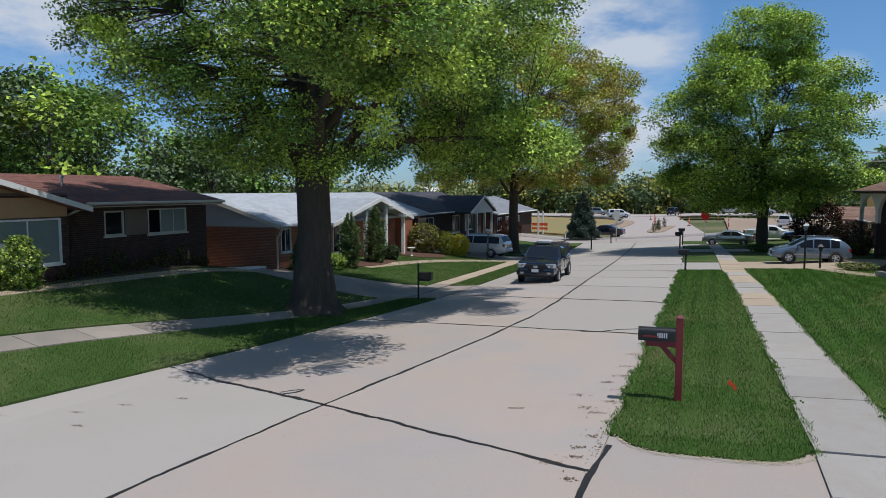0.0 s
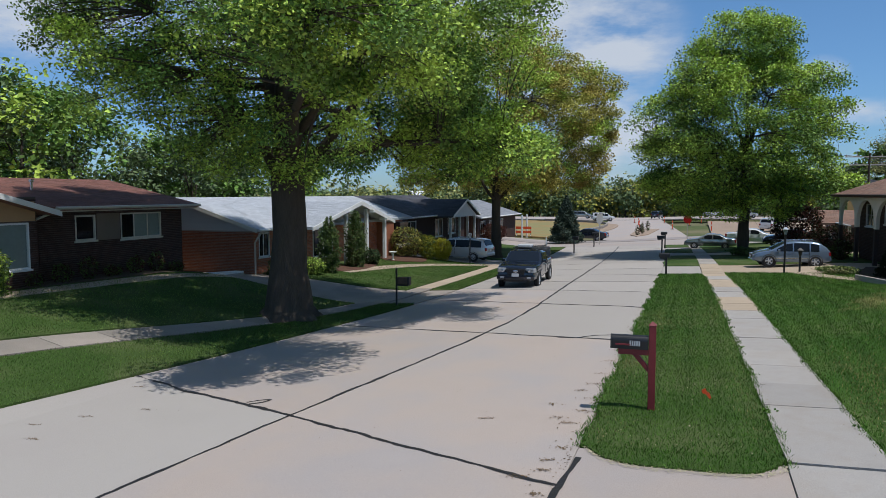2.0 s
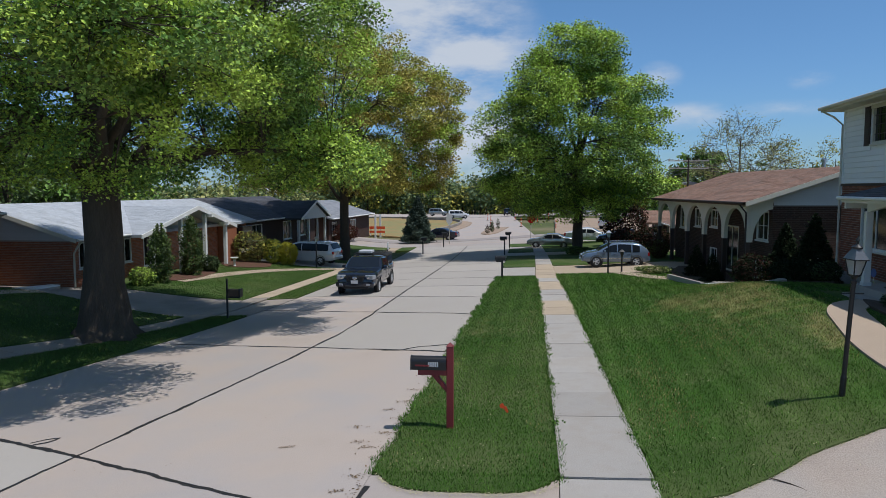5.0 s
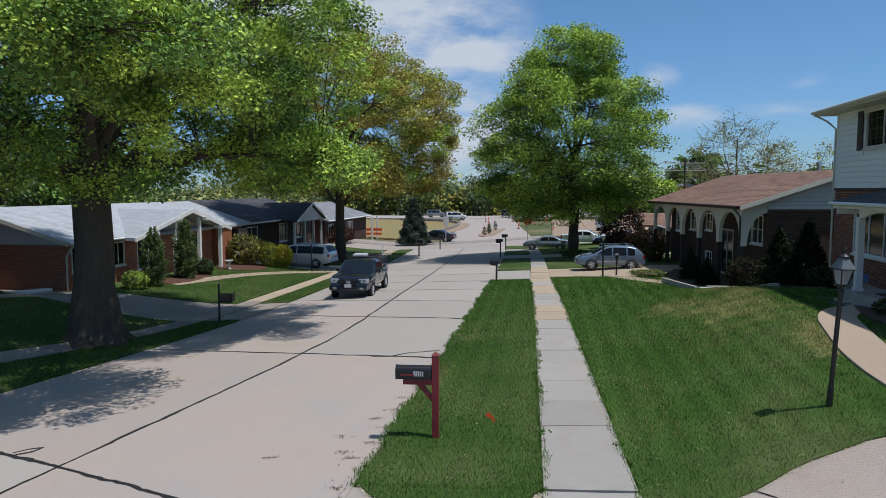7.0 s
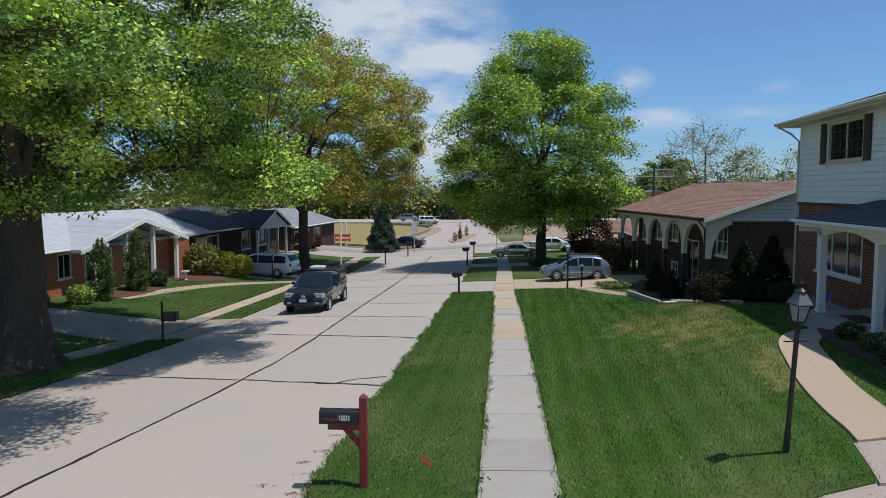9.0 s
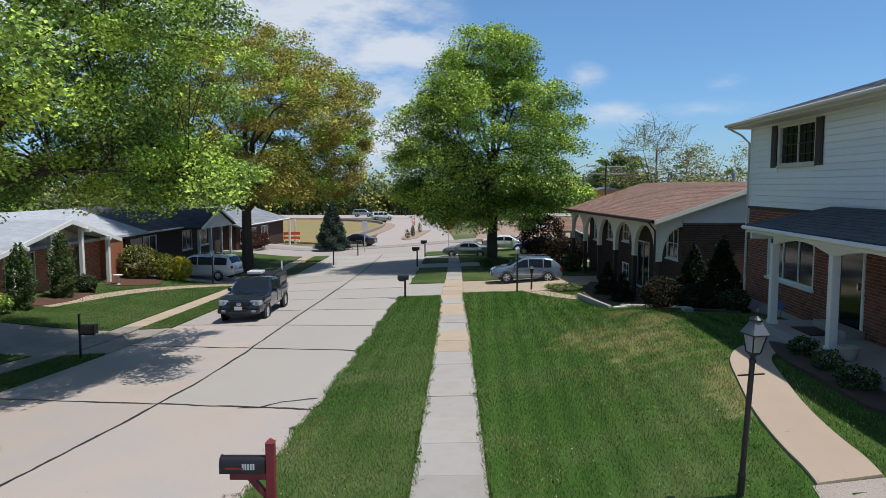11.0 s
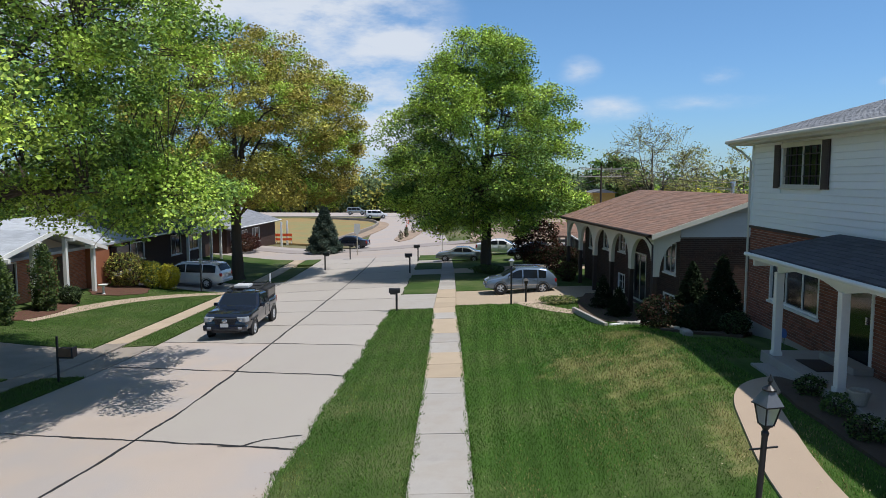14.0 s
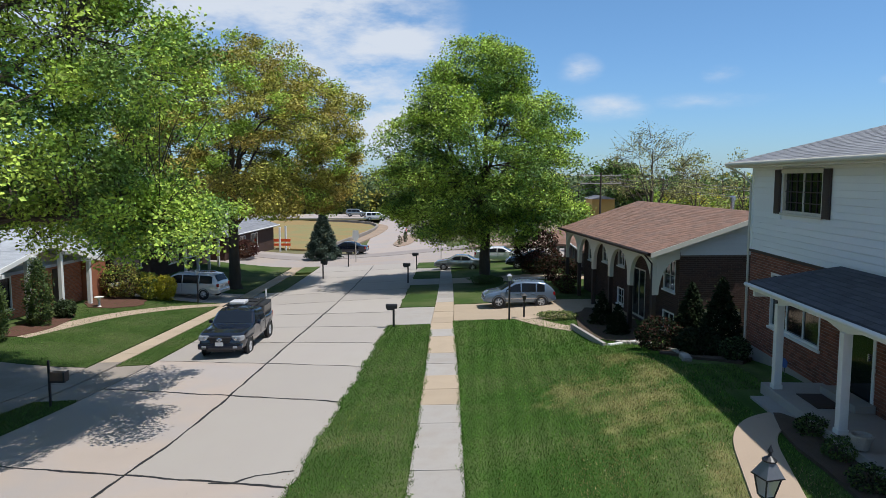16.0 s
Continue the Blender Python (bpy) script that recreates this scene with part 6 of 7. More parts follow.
vehicle("suv", "pale blue-grey SUV parked on a driveway", scaled(pose(4.5, 39.85, float(land(4.5, 39.8)) + 0.0, 0, 0, 186)) @ Matrix.Scale(0.87, 4), bluegrey, 4.7, 1.88, 1.02, 0.32,
    [(-2.32, 0.92), (-2.28, 1.10), (-2.08, 1.32), (-1.72, 1.58), (-1.2, 1.67), (-0.2, 1.70), (0.3, 1.63), (0.7, 1.42), (1.25, 1.10), (1.4, 1.06), (2.0, 0.95), (2.25, 0.82), (2.34, 0.62)], (-1.4, 1.38), 0.38, [(-1.62, -1.12), (-1.04, -0.12), (-0.04, 0.92)], [(-2.06, -1.74), (0.34, 1.22)], extra=rails_extra)
vehicle("minivan", "silver minivan parked nose-in on a driveway", scaled(pose(-15.6, 47.4, float(land(-15.4, 47.2)) + 0.02, 0, 0, 174)), silver, 5.1, 1.98, 1.08, 0.30,
    [(-2.5, 0.95), (-2.46, 1.15), (-2.15, 1.68), (-1.7, 1.76), (0.4, 1.78), (0.8, 1.70), (1.75, 1.12), (1.9, 1.06), (2.35, 0.95), (2.55, 0.7)], (-1.45, 1.55), 0.34, [(-2.1, -1.15), (-1.08, 0.1), (0.17, 1.2)], [(-2.42, -2.18), (0.85, 1.72)], extra=rails_extra)
sedan_profile = [(-2.35, 0.72), (-2.3, 0.98), (-1.6, 1.06), (-1.5, 1.08), (-0.85, 1.40), (-0.3, 1.45), (0.3, 1.42), (1.05, 1.02), (1.2, 0.98), (2.1, 0.84), (2.33, 0.62)]
sed = vehicle("sedan", "grey-green saloon car parked across a driveway", scaled(pose(1.0, 58.2, float(land(1.0, 58.2)) + 0.0, 0, 0, 177)) @ Matrix.Scale(0.9, 4), grey, 4.7, 1.8, 0.96, 0.28, sedan_profile, (-1.4, 1.4), 0.31, [(-1.15, -0.3), (-0.22, 0.68)], [(-1.5, -0.87), (0.33, 1.04)])
vehicle("sedan", "white saloon car beyond a street tree", scaled(pose(4.3, 62.0, float(land(4.3, 62)) + 0.02, 0, 0, -6)), white_paint, 4.7, 1.8, 0.96, 0.28, sedan_profile, (-1.4, 1.4), 0.31, [(-1.15, -0.3), (-0.22, 0.68)], [(-1.5, -0.87), (0.33, 1.04)])
vehicle("sedan", "dark saloon car on a shaded driveway", scaled(pose(6.6, 56.4, float(land(6.6, 56.4)) + 0.02, 0, 0, 178)), navy, 4.7, 1.8, 0.96, 0.28, sedan_profile, (-1.4, 1.4), 0.31, [(-1.15, -0.3), (-0.22, 0.68)], [(-1.5, -0.87), (0.33, 1.04)])
vehicle("sedan", "dark saloon car parked on the corner", scaled(pose(-10.9, 75.5, float(land(-10.9, 75.5)) + 0.02, 0, 0, 175)), navy, 4.7, 1.8, 0.96, 0.28, sedan_profile, (-1.4, 1.4), 0.31, [(-1.15, -0.3), (-0.22, 0.68)], [(-1.5, -0.87), (0.33, 1.04)])
for x, y, rot, pnt in ((-17.5, 140, 20, white_paint), (-8, 152, 80, navy), (3, 158, 0, white_paint), (9, 155, 10, silver), (8.5, 92, 60, white_paint), (-24, 156, 0, grey)):
    vehicle("van", "work vehicle standing among distant road works", scaled(pose(x, y, float(land(x, y)) + 0.15, 0, 0, rot)), pnt, 4.9, 1.9, 1.08, 0.32,
        [(-2.4, 0.95), (-2.36, 1.15), (-2.2, 1.72), (-1.7, 1.78), (0.4, 1.78), (0.8, 1.70), (1.55, 1.12), (1.9, 1.06), (2.35, 0.95), (2.5, 0.7)], (-1.45, 1.5), 0.36, [(-2.0, -1.1), (-1.0, 0.1), (0.17, 1.1)], [(-2.34, -2.22), (0.85, 1.52)], group="vehicles at the road works")


# ---- street furniture ----
def bars(parent, x0, x1, y, z0, z1, n, material, face=-1):
    """A row of plain upright bars in place of figures."""
    step = (x1 - x0) / n
    for k in range(n):
        part("figure_bar", boxed(x0 + k * step + 0.15 * step, x0 + (k + 0.8) * step, min(y, y + face * 0.004), max(y, y + face * 0.004), z0, z1), material, parent)


mb = thing("mailbox", "black mailbox on a dark red wooden post", "mailbox", pose(-0.52, 12.08, float(land(-0.52, 12.08)) + 0.02, 0, 0, 3) @ Matrix.Scale(1.05, 4))
bm = boxed(-0.055, 0.055, -0.055, 0.055, -0.2, 1.36, 0.006)
part("post", bm, M["red"], mb, "dark red wooden post, sun-bleached")
bm = bmesh.new()
v = [bm.verts.new(p) for p in ((-0.06, -0.06, 1.36), (0.06, -0.06, 1.36), (0.06, 0.06, 1.36), (-0.06, 0.06, 1.36))]
t_ = bm.verts.new((0, 0, 1.42))
bm.faces.new(v[::-1])
for k in range(4):
    bm.faces.new((v[k], v[(k + 1) % 4], t_))
part("post_cap", bm, M["red"], mb)
part("arm", boxed(-0.52, -0.056, -0.05, 0.05, 0.88, 0.97, 0.005), M["red"], mb)
part("brace", prism([(-0.30, 0.88), (-0.20, 0.88), (-0.056, 0.70), (-0.056, 0.60)], 0.07, "y", -0.035), M["red"], mb)
prof = [(-0.09, 0.975), (0.09, 0.975), (0.09, 1.10)] + [(0.09 * math.cos(t), 1.10 + 0.09 * math.sin(t)) for t in np.linspace(0.2, math.pi - 0.2, 12)] + [(-0.09, 1.10)]
bx = part("box", prism(prof, 0.56, "x", -0.62), M["black"], mb, "black arched mailbox body")
part("box_door", prism([(a * 1.04, 0.97 + (b - 0.97) * 1.02) for a, b in prof], 0.015, "x", -0.637), M["black"], bx)
part("flag", boxed(-0.56, -0.33, -0.102, -0.094, 1.035, 1.062, 0.003), M["red"], bx, "folded red flag")
bars(bx, -0.35, -0.18, -0.0915, 1.03, 1.11, 5, M["plate"])

lamp = thing("post_lamp", "black post lamp with a frosted lantern head", "lamp post", pose(5.66, 12.05, float(land(5.66, 12.05)), 2.2, 1.6, 20) @ Matrix.Scale(0.92, 4))
part("post", lathe([(0.05, -0.2), (0.05, 0.35), (0.04, 0.4), (0.038, 1.95), (0.045, 1.96), (0.05, 2.0), (0.03, 2.03), (0.06, 2.08)], 14), M["black"], lamp)
part("crossbar", boxed(-0.22, 0.22, -0.012, 0.012, 1.78, 1.80, 0.004), M["black"], lamp)


def frustum(r0, z0, r1, z1, n=4, turn=45):
    bm = bmesh.new()
    a = [bm.verts.new((r0 * math.cos(radians(turn + 360 * k / n)), r0 * math.sin(radians(turn + 360 * k / n)), z0)) for k in range(n)]
    b = [bm.verts.new((r1 * math.cos(radians(turn + 360 * k / n)), r1 * math.sin(radians(turn + 360 * k / n)), z1)) for k in range(n)]
    bm.faces.new(a[::-1])
    bm.faces.new(b)
    for k in range(n):
        bm.faces.new((a[k], a[(k + 1) % n], b[(k + 1) % n], b[k]))
    return bm


M["lamp_glass"].node_tree.nodes["Principled BSDF"].inputs["Transmission Weight"].default_value = 0.75
M["lamp_glass"].node_tree.nodes["Principled BSDF"].inputs["IOR"].default_value = 1.1
part("bulb", lathe([(0.012, 2.112), (0.012, 2.2), (0.022, 2.22), (0.024, 2.26), (0.004, 2.31)], 10), M["white"], lamp, "pale candle bulb")
part("lantern_base", frustum(0.08, 2.08, 0.09, 2.11), M["black"], lamp)
part("lantern_glass", frustum(0.085, 2.112, 0.150, 2.37), M["lamp_glass"], lamp, "clouded glass panes")
for k in range(4):
    a = radians(45 + 90 * k)
    v, f = tube_arrays([(0.09 * math.cos(a), 0.09 * math.sin(a), 2.10), (0.158 * math.cos(a), 0.158 * math.sin(a), 2.38)], [0.011, 0.011], 5)
    array_mesh("lantern_bar", v, f, M["black"], lamp)
part("lantern_roof", frustum(0.19, 2.37, 0.07, 2.55), mat("weathered grey metal", (0.22, 0.24, 0.27), 0.4, 0.6, vary=0.1, scale=6, fine=30, bump=0.05), lamp, "pale weathered metal lantern roof")
part("roof_rim", frustum(0.195, 2.355, 0.195, 2.372), M["black"], lamp)
part("finial", lathe([(0.085, 2.55), (0.09, 2.57), (0.05, 2.6), (0.02, 2.62), (0.018, 2.65), (0.035, 2.68), (0.012, 2.73), (0.004, 2.76)], 12), M["black"], lamp)

fl = thing("marker_flag", "small orange utility flag stuck in the grass", "flag", pose(0.35, 12.85, float(land(0.35, 12.85)) + 0.03, 0, 0, 15) @ Matrix.Scale(1.05, 4))
v, f = tube_arrays([(0, 0, -0.05), (0.01, 0.0, 0.14)], [0.003, 0.003], 5)
array_mesh("wire", v, f, M["chrome"], fl)
part("cloth", prism([(-0.08, 0.17), (-0.07, 0.12), (-0.01, 0.10), (0.05, 0.02), (0.08, 0.04), (0.04, 0.13), (0.0, 0.15), (-0.02, 0.20)], 0.008, "y", 0.0), M["flag"], fl)


def kerb_mailbox(label, x, y, turn, post_h=1.1, mat_box="black", mat_post="black"):
    o = thing("mailbox", label, "mailbox", pose(x, y, float(land(x, y)), 0, 0, turn), "mailboxes along the street")
    part("post", boxed(-0.045, 0.045, -0.045, 0.045, -0.15, post_h, 0.006), M[mat_post], o)
    pr = [(-0.09, post_h), (0.09, post_h), (0.09, post_h + 0.12)] + [(0.09 * math.cos(t), post_h + 0.12 + 0.09 * math.sin(t)) for t in np.linspace(0.2, math.pi - 0.2, 8)] + [(-0.09, post_h + 0.12)]
    part("box", prism(pr, 0.5, "x", -0.34), M[mat_box], o)
    part("arm", boxed(-0.3, -0.046, -0.03, 0.03, post_h - 0.08, post_h - 0.002), M[mat_post], o)
    return o


kerb_mailbox("black mailbox on a tall thin iron post", -1.25, 34.9, 0, 0.85)
kerb_mailbox("black mailbox on a dark post at the kerb", -2.2, 50.8, 0)
kerb_mailbox("black mailbox on a dark post at the kerb", -2.35, 59.0, 0)
kerb_mailbox("brown mailbox on a dark post at the kerb", -9.05, 55.8, 180)
kerb_mailbox("dark mailbox on a wooden post at the kerb", -8.55, 63.4, 180)
ml = thing("mailbox", "brown wooden mailbox on a thin black iron post", "mailbox", pose(-10.7, 24.8, float(land(-10.7, 24.8)), 0, 0, 0), "mailboxes along the street")
part("post", boxed(-0.03, 0.03, -0.03, 0.03, -0.1, 1.5, 0.006), M["black"], ml)
part("arm", boxed(0.031, 0.5, -0.025, 0.025, 0.80, 0.86), M["black"], ml)
part("box", boxed(0.08, 0.50, -0.12, 0.12, 0.87, 1.14, 0.02), mat("worn brown wood", (0.12, 0.075, 0.045), 0.8, vary=0.3, scale=6, fine=30, bump=0.4), ml)
part("box_end", boxed(0.505, 0.56, -0.13, 0.13, 0.85, 1.16, 0.01), M["black"], ml)

for lab, x, y, h, shade in (("black garden lamp post by a driveway", 3.9, 35.9, 2.15, "chrome"), ("short black post light by a path", 4.6, 36.4, 1.15, "black"), ("black lamp post with a pale square head", -14.2, 45.0, 2.1, "lamp_glass"), ("white post with a black lamp head by a path", 5.6, 53.5, 2.2, "chrome")):
    o = thing("garden_lamp", lab, "lamp post", pose(x, y, float(land(x, y))))
    part("post", lathe([(0.045, -0.1), (0.045, h - 0.4), (0.03, h - 0.38), (0.05, h - 0.34)], 10), M["black"], o)
    part("head", frustum(0.07, h - 0.34, 0.14, h - 0.1), M["lamp_glass" if shade != "black" else "black"], o)
    part("cap", frustum(0.19, h - 0.1, 0.05, h), M[shade], o)

sg = thing("road_sign", "white sign on a grey post at the corner", "sign", pose(-8.6, 67.3, float(land(-8.6, 67.3)), 0, 0, 8) @ Matrix.Scale(0.8, 4))
part("post", boxed(-0.05, 0.05, -0.05, 0.05, -0.1, 3.4), M["stone"], sg)
part("panel", prism([(-0.33, 3.55), (-0.36, 2.7), (0.0, 2.2), (0.36, 2.7), (0.33, 3.55)], 0.03, "y", -0.085), M["siding_grey"], sg, "white shield-shaped sign panel")
st = thing("stop_sign", "red octagonal stop sign seen on a thin post", "sign", pose(-0.8, 66.0, float(land(-0.8, 66.0)), 0, 0, 12))
part("post", boxed(-0.03, 0.03, -0.03, 0.03, -0.1, 2.1), M["stone"], st)
part("panel", prism([(0.38 * math.cos(radians(22.5 + 45 * k)), 2.15 + 0.38 * math.sin(radians(22.5 + 45 * k))) for k in range(8)], 0.012, "y", -0.05), M["tail"], st, "red octagonal panel")
for x, y in ((-7.8, 104), (-3.2, 100), (-1.2, 112), (-9.0, 118), (1.6, 92), (-5.4, 126), (0.5, 120), (-10.6, 130)):
    o = thing("channelizer_post", "orange and white road works marker post", "marker", pose(x, y, float(land(x, y)) + 0.0), "road works markers")
    part("base", lathe([(0.25, 0), (0.25, 0.05), (0.1, 0.07)], 12), M["rubber"], o)
    part("tube", lathe([(0.06, 0.05), (0.06, 1.15), (0.03, 1.2)], 10), M["flag"], o)
    part("band", lathe([(0.063, 0.7), (0.063, 0.85)], 10, False), M["white"], o)
bar_ = thing("barricade", "orange and white road works barricade", "barricade", pose(-18.8, 79.6, float(land(-18.8, 79)) + 0.08, 0, 0, 5))
part("plank", boxed(-0.9, 0.9, -0.02, 0.02, 0.75, 1.05), M["flag"], bar_)
part("plank", boxed(-0.9, 0.9, -0.02, 0.02, 0.3, 0.55), M["flag"], bar_)
for s in (-0.8, 0.8):
    part("leg", boxed(s - 0.03, s + 0.03, -0.25, 0.25, 0.0, 0.05), M["white"], bar_)
    part("upright", boxed(s - 0.03, s + 0.03, 0.021, 0.06, 0.05, 1.1), M["white"], bar_)
rail = thing("guard_rail", "low concrete wall with a rail beside the new road", "wall")
pts = [(float(np.interp(y, FIELD_Y, FIELD_X)) + 0.12, y) for y in (84, 87, 90, 93, 96, 99, 102, 105, 108, 111, 114, 117, 120, 123, 126, 128, 130, 132, 134, 136, 138)]
for (x0, y0), (x1, y1) in zip(pts, pts[1:]):
    z = float(land((x0 + x1) / 2, (y0 + y1) / 2))
    a = math.degrees(math.atan2(y1 - y0, x1 - x0))
    part("wall_block", moved(boxed(0, math.hypot(x1 - x0, y1 - y0) - 0.05, -0.14, 0.14, -0.1, 0.45, 0.03), pose(x0, y0, z, 0, 0, a)), M["stained"], rail)
bb = thing("bird_bath", "white concrete bird bath on a mulch bed", "bird bath", pose(-18.2, 41.3, float(land(-18.2, 41.3))) @ Matrix.Scale(0.8, 4))
part("stem", lathe([(0.2, 0), (0.2, 0.06), (0.09, 0.12), (0.07, 0.4), (0.11, 0.62)], 16), M["white"], bb)
part("bowl", lathe([(0.08, 0.62), (0.30, 0.70), (0.32, 0.76), (0.27, 0.75), (0.05, 0.68)], 20), M["white"], bb)
pt = thing("plant_pot", "pale stone plant pot on the porch edge", "plant pot", pose(9.25, 16.6, 1.72) @ Matrix.Scale(0.75, 4))
part("pot", lathe([(0.16, 0), (0.24, 0.3), (0.27, 0.31), (0.27, 0.36), (0.22, 0.36), (0.20, 0.28)], 18), M["stone"], pt)
sgn = thing("yard_sign", "small blue octagonal yard sign near a window", "sign", pose(10.2, 22.0, 1.35, 0, 0, -80))
part("stake", boxed(-0.012, 0.012, 0, 0.01, -0.2, 0.42), M["chrome"], sgn)
part("panel", prism([(0.13 * math.cos(radians(22.5 + 45 * k)), 0.5 + 0.13 * math.sin(radians(22.5 + 45 * k))) for k in range(8)], 0.01, "y", -0.012), mat("blue sign", (0.05, 0.11, 0.35), 0.4, vary=0.1, scale=5, fine=20, bump=0), sgn)
ww = thing("window_well", "white plastic window well cover by a brick wall", "window well", pose(-20.0, 26.9, float(land(-20.0, 26.9)) - 0.08, 0, 0, 80))
part("cover", prism([(-0.95, 0.0), (0.95, 0.0), (0.95, 0.16), (-0.95, 0.24)], 0.5, "y", 0.0), M["white"], ww)
part("rim", boxed(-0.9, 0.9, -0.06, -0.005, 0.0, 0.1), M["stone"], ww)
far_b = thing("far_hall", "long white hall far off among trees", "building", pose(-116, 300, -0.6, 0, 0, 20))
part("wall", boxed(-8.5, 8.5, -5, 5, -6, 3.6), M["white"], far_b)
part("roof", prism([(-5.4, 3.6), (5.4, 3.6), (0, 5.4)], 18, "x", -9.0), M["white"], far_b)


# ---- shrubs ----
def bush(name, label, x, y, size, leaves, leaf, mats, seed, shape="round", stems=6, category="shrub"):
    """A shrub or small evergreen: stems and many leaves. size: half width, half depth, height."""
    rs = np.random.RandomState(seed)
    o = thing(name, label, category, pose(x, y, float(land(x, y)) + 0.02))
    a, b, h = size
    chunks = []
    for k in range(stems):
        e = np.array([rs.uniform(-0.6, 0.6) * a, rs.uniform(-0.6, 0.6) * b, h * rs.uniform(0.55, 0.85)]) if shape != "cone" else np.array([0.02 * k, 0, h * 0.9])
        chunks.append(tube_arrays([(0.06 * rs.normal() * a, 0.06 * rs.normal() * b, -0.05), e * 0.5, e], [0.03, 0.02, 0.008], 5))
    v, f = gather(chunks)
    array_mesh("stem", v, f, M["bark"], o)
    n = int(0.8 * leaves)
    leaf *= 1.11
    if shape == "cone":
        t = 1 - np.sqrt(rs.uniform(0.0, 1, n))
        t = np.clip(t + 0.02, 0, 0.98)
        ang = rs.uniform(0, 2 * math.pi, n)
        lump = 1 + 0.15 * np.sin(ang * 5 + t * 17 + seed) + 0.1 * np.sin(ang * 3 - t * 31)
        r = (1 - t) ** 0.85 * np.sqrt(rs.uniform(0.45, 1, n)) * lump
        p = np.stack([a * r * np.cos(ang), b * r * np.sin(ang), 0.05 + t * h * 0.97], 1)
    elif shape == "column":
        t = rs.uniform(0, 1, n)
        ang = rs.uniform(0, 2 * math.pi, n)
        prof_ = np.minimum(1, (1.02 - t) * 2.8) ** 0.6 * np.minimum(1, 0.7 + t) * (0.72 + 0.28 * np.sin(ang * 3 + t * 7 + seed) * np.cos(ang * 5 - t * 13))
        r = prof_ * np.sqrt(rs.uniform(0.4, 1, n))
        p = np.stack([a * r * np.cos(ang), b * r * np.sin(ang), 0.05 + t * h * (1 - 0.12 * np.sin(ang * 4 + seed))], 1)
    else:
        d = rs.normal(0, 1, (n, 3))
        d /= np.linalg.norm(d, axis=1)[:, None]
        lump = np.array([1 + 0.28 * noise.noise(Vector(q * 2.2 + seed)) + 0.12 * noise.noise(Vector(q * 6 + seed)) for q in d])
        r = lump * rs.uniform(0.45, 1, n) ** (1 / 3)
        p = d * r[:, None] * [a, b, h * 0.52] + [0, 0, h * 0.5]
        p[:, 2] = np.abs(p[:, 2]) + 0.02
    for i, lm in enumerate(mats):
        sel = p[i::len(mats)]
        v, f = leaf_arrays(rs, sel, np.full((len(sel), 1), 0.01), np.ones(len(sel), int), leaf)
        array_mesh("foliage", v, f, lm, o)
    return o


Y, J, SH = L["yew"], L["juniper"], L["shrub"]
bush("conical_yew", "tall dark conical evergreen against a brick wall", 9.75, 28.3, (0.80, 0.80, 2.4), 7000, 0.10, (Y,), 1, "cone", 3, "evergreen")
bush("conical_yew", "tall dark conical evergreen against a brick wall", 10.2, 26.7, (0.84, 0.84, 2.55), 7500, 0.10, (Y,), 2, "cone", 3, "evergreen")
bush("yew_shrub", "rounded dark reddish shrub at a house corner", 8.65, 27.9, (0.85, 0.85, 1.1), 4500, 0.08, (Y, Y, L["red"]), 3)
bush("yew_shrub", "low dark yew shrub in a shaded bed", 9.5, 26.2, (0.85, 0.85, 0.85), 3500, 0.09, (Y,), 4)
bush("small_shrub", "small dark shrub in a stone-edged bed", 9.9, 24.6, (0.45, 0.45, 0.7), 1800, 0.07, (Y, J), 5)
bush("small_shrub", "small rounded shrub beside the porch", 9.0, 17.9, (0.30, 0.30, 0.42), 1300, 0.05, (Y, SH, J), 6)
bush("small_shrub", "small rounded shrub in the porch bed", 8.95, 16.7, (0.30, 0.32, 0.40), 1100, 0.05, (J, SH), 7)
bush("small_shrub", "loose dark shrub in the porch bed", 8.8, 15.4, (0.36, 0.36, 0.42), 1400, 0.05, (J, Y, SH), 8)
bush("conical_shrub", "small dark conical evergreen in a bed", 7.9, 35.0, (0.55, 0.55, 1.5), 2600, 0.08, (Y,), 9, "cone", 2, "evergreen")
bush("conical_shrub", "small dark conical evergreen in a bed", 8.2, 33.0, (0.5, 0.5, 1.3), 2600, 0.08, (Y,), 10, "cone", 2, "evergreen")
bush("low_shrub", "low pale flowering ground cover by the path", 6.1, 36.1, (0.9, 0.6, 0.30), 2400, 0.07, (SH, J, L["pale"]), 11)
bush("juniper", "tall ragged green juniper by the porch", -17.9, 32.5, (0.74, 0.74, 2.6), 7000, 0.09, (J, SH), 12, "column", 4, "evergreen")
bush("juniper", "tall ragged green juniper by the porch posts", -18.1, 35.9, (0.76, 0.76, 2.85), 7500, 0.09, (J, SH), 14, "column", 4, "evergreen")
bush("conical_shrub", "bright green conical shrub at a house corner", -19.0, 29.5, (0.55, 0.55, 2.0), 3500, 0.09, (SH, J), 15, "cone", 2, "evergreen")
bush("small_shrub", "rounded green shrub under a window", -18.1, 31.2, (0.6, 0.6, 0.8), 2500, 0.08, (SH, L["fresh"]), 16)
bush("small_shrub", "rounded dark shrub beside porch steps", -18.1, 38.0, (0.5, 0.5, 0.9), 3000, 0.08, (Y, J), 17)
bush("ornamental_maple", "spreading bronze-green ornamental shrub", -18.6, 44.7, (1.2, 1.2, 2.0), 6500, 0.10, (SH, L["red"], L["olive"]), 18)
bush("golden_shrub", "rounded yellow-green golden shrub", -17.2, 45.0, (0.72, 0.72, 1.6), 5000, 0.09, (L["gold"], SH), 19)
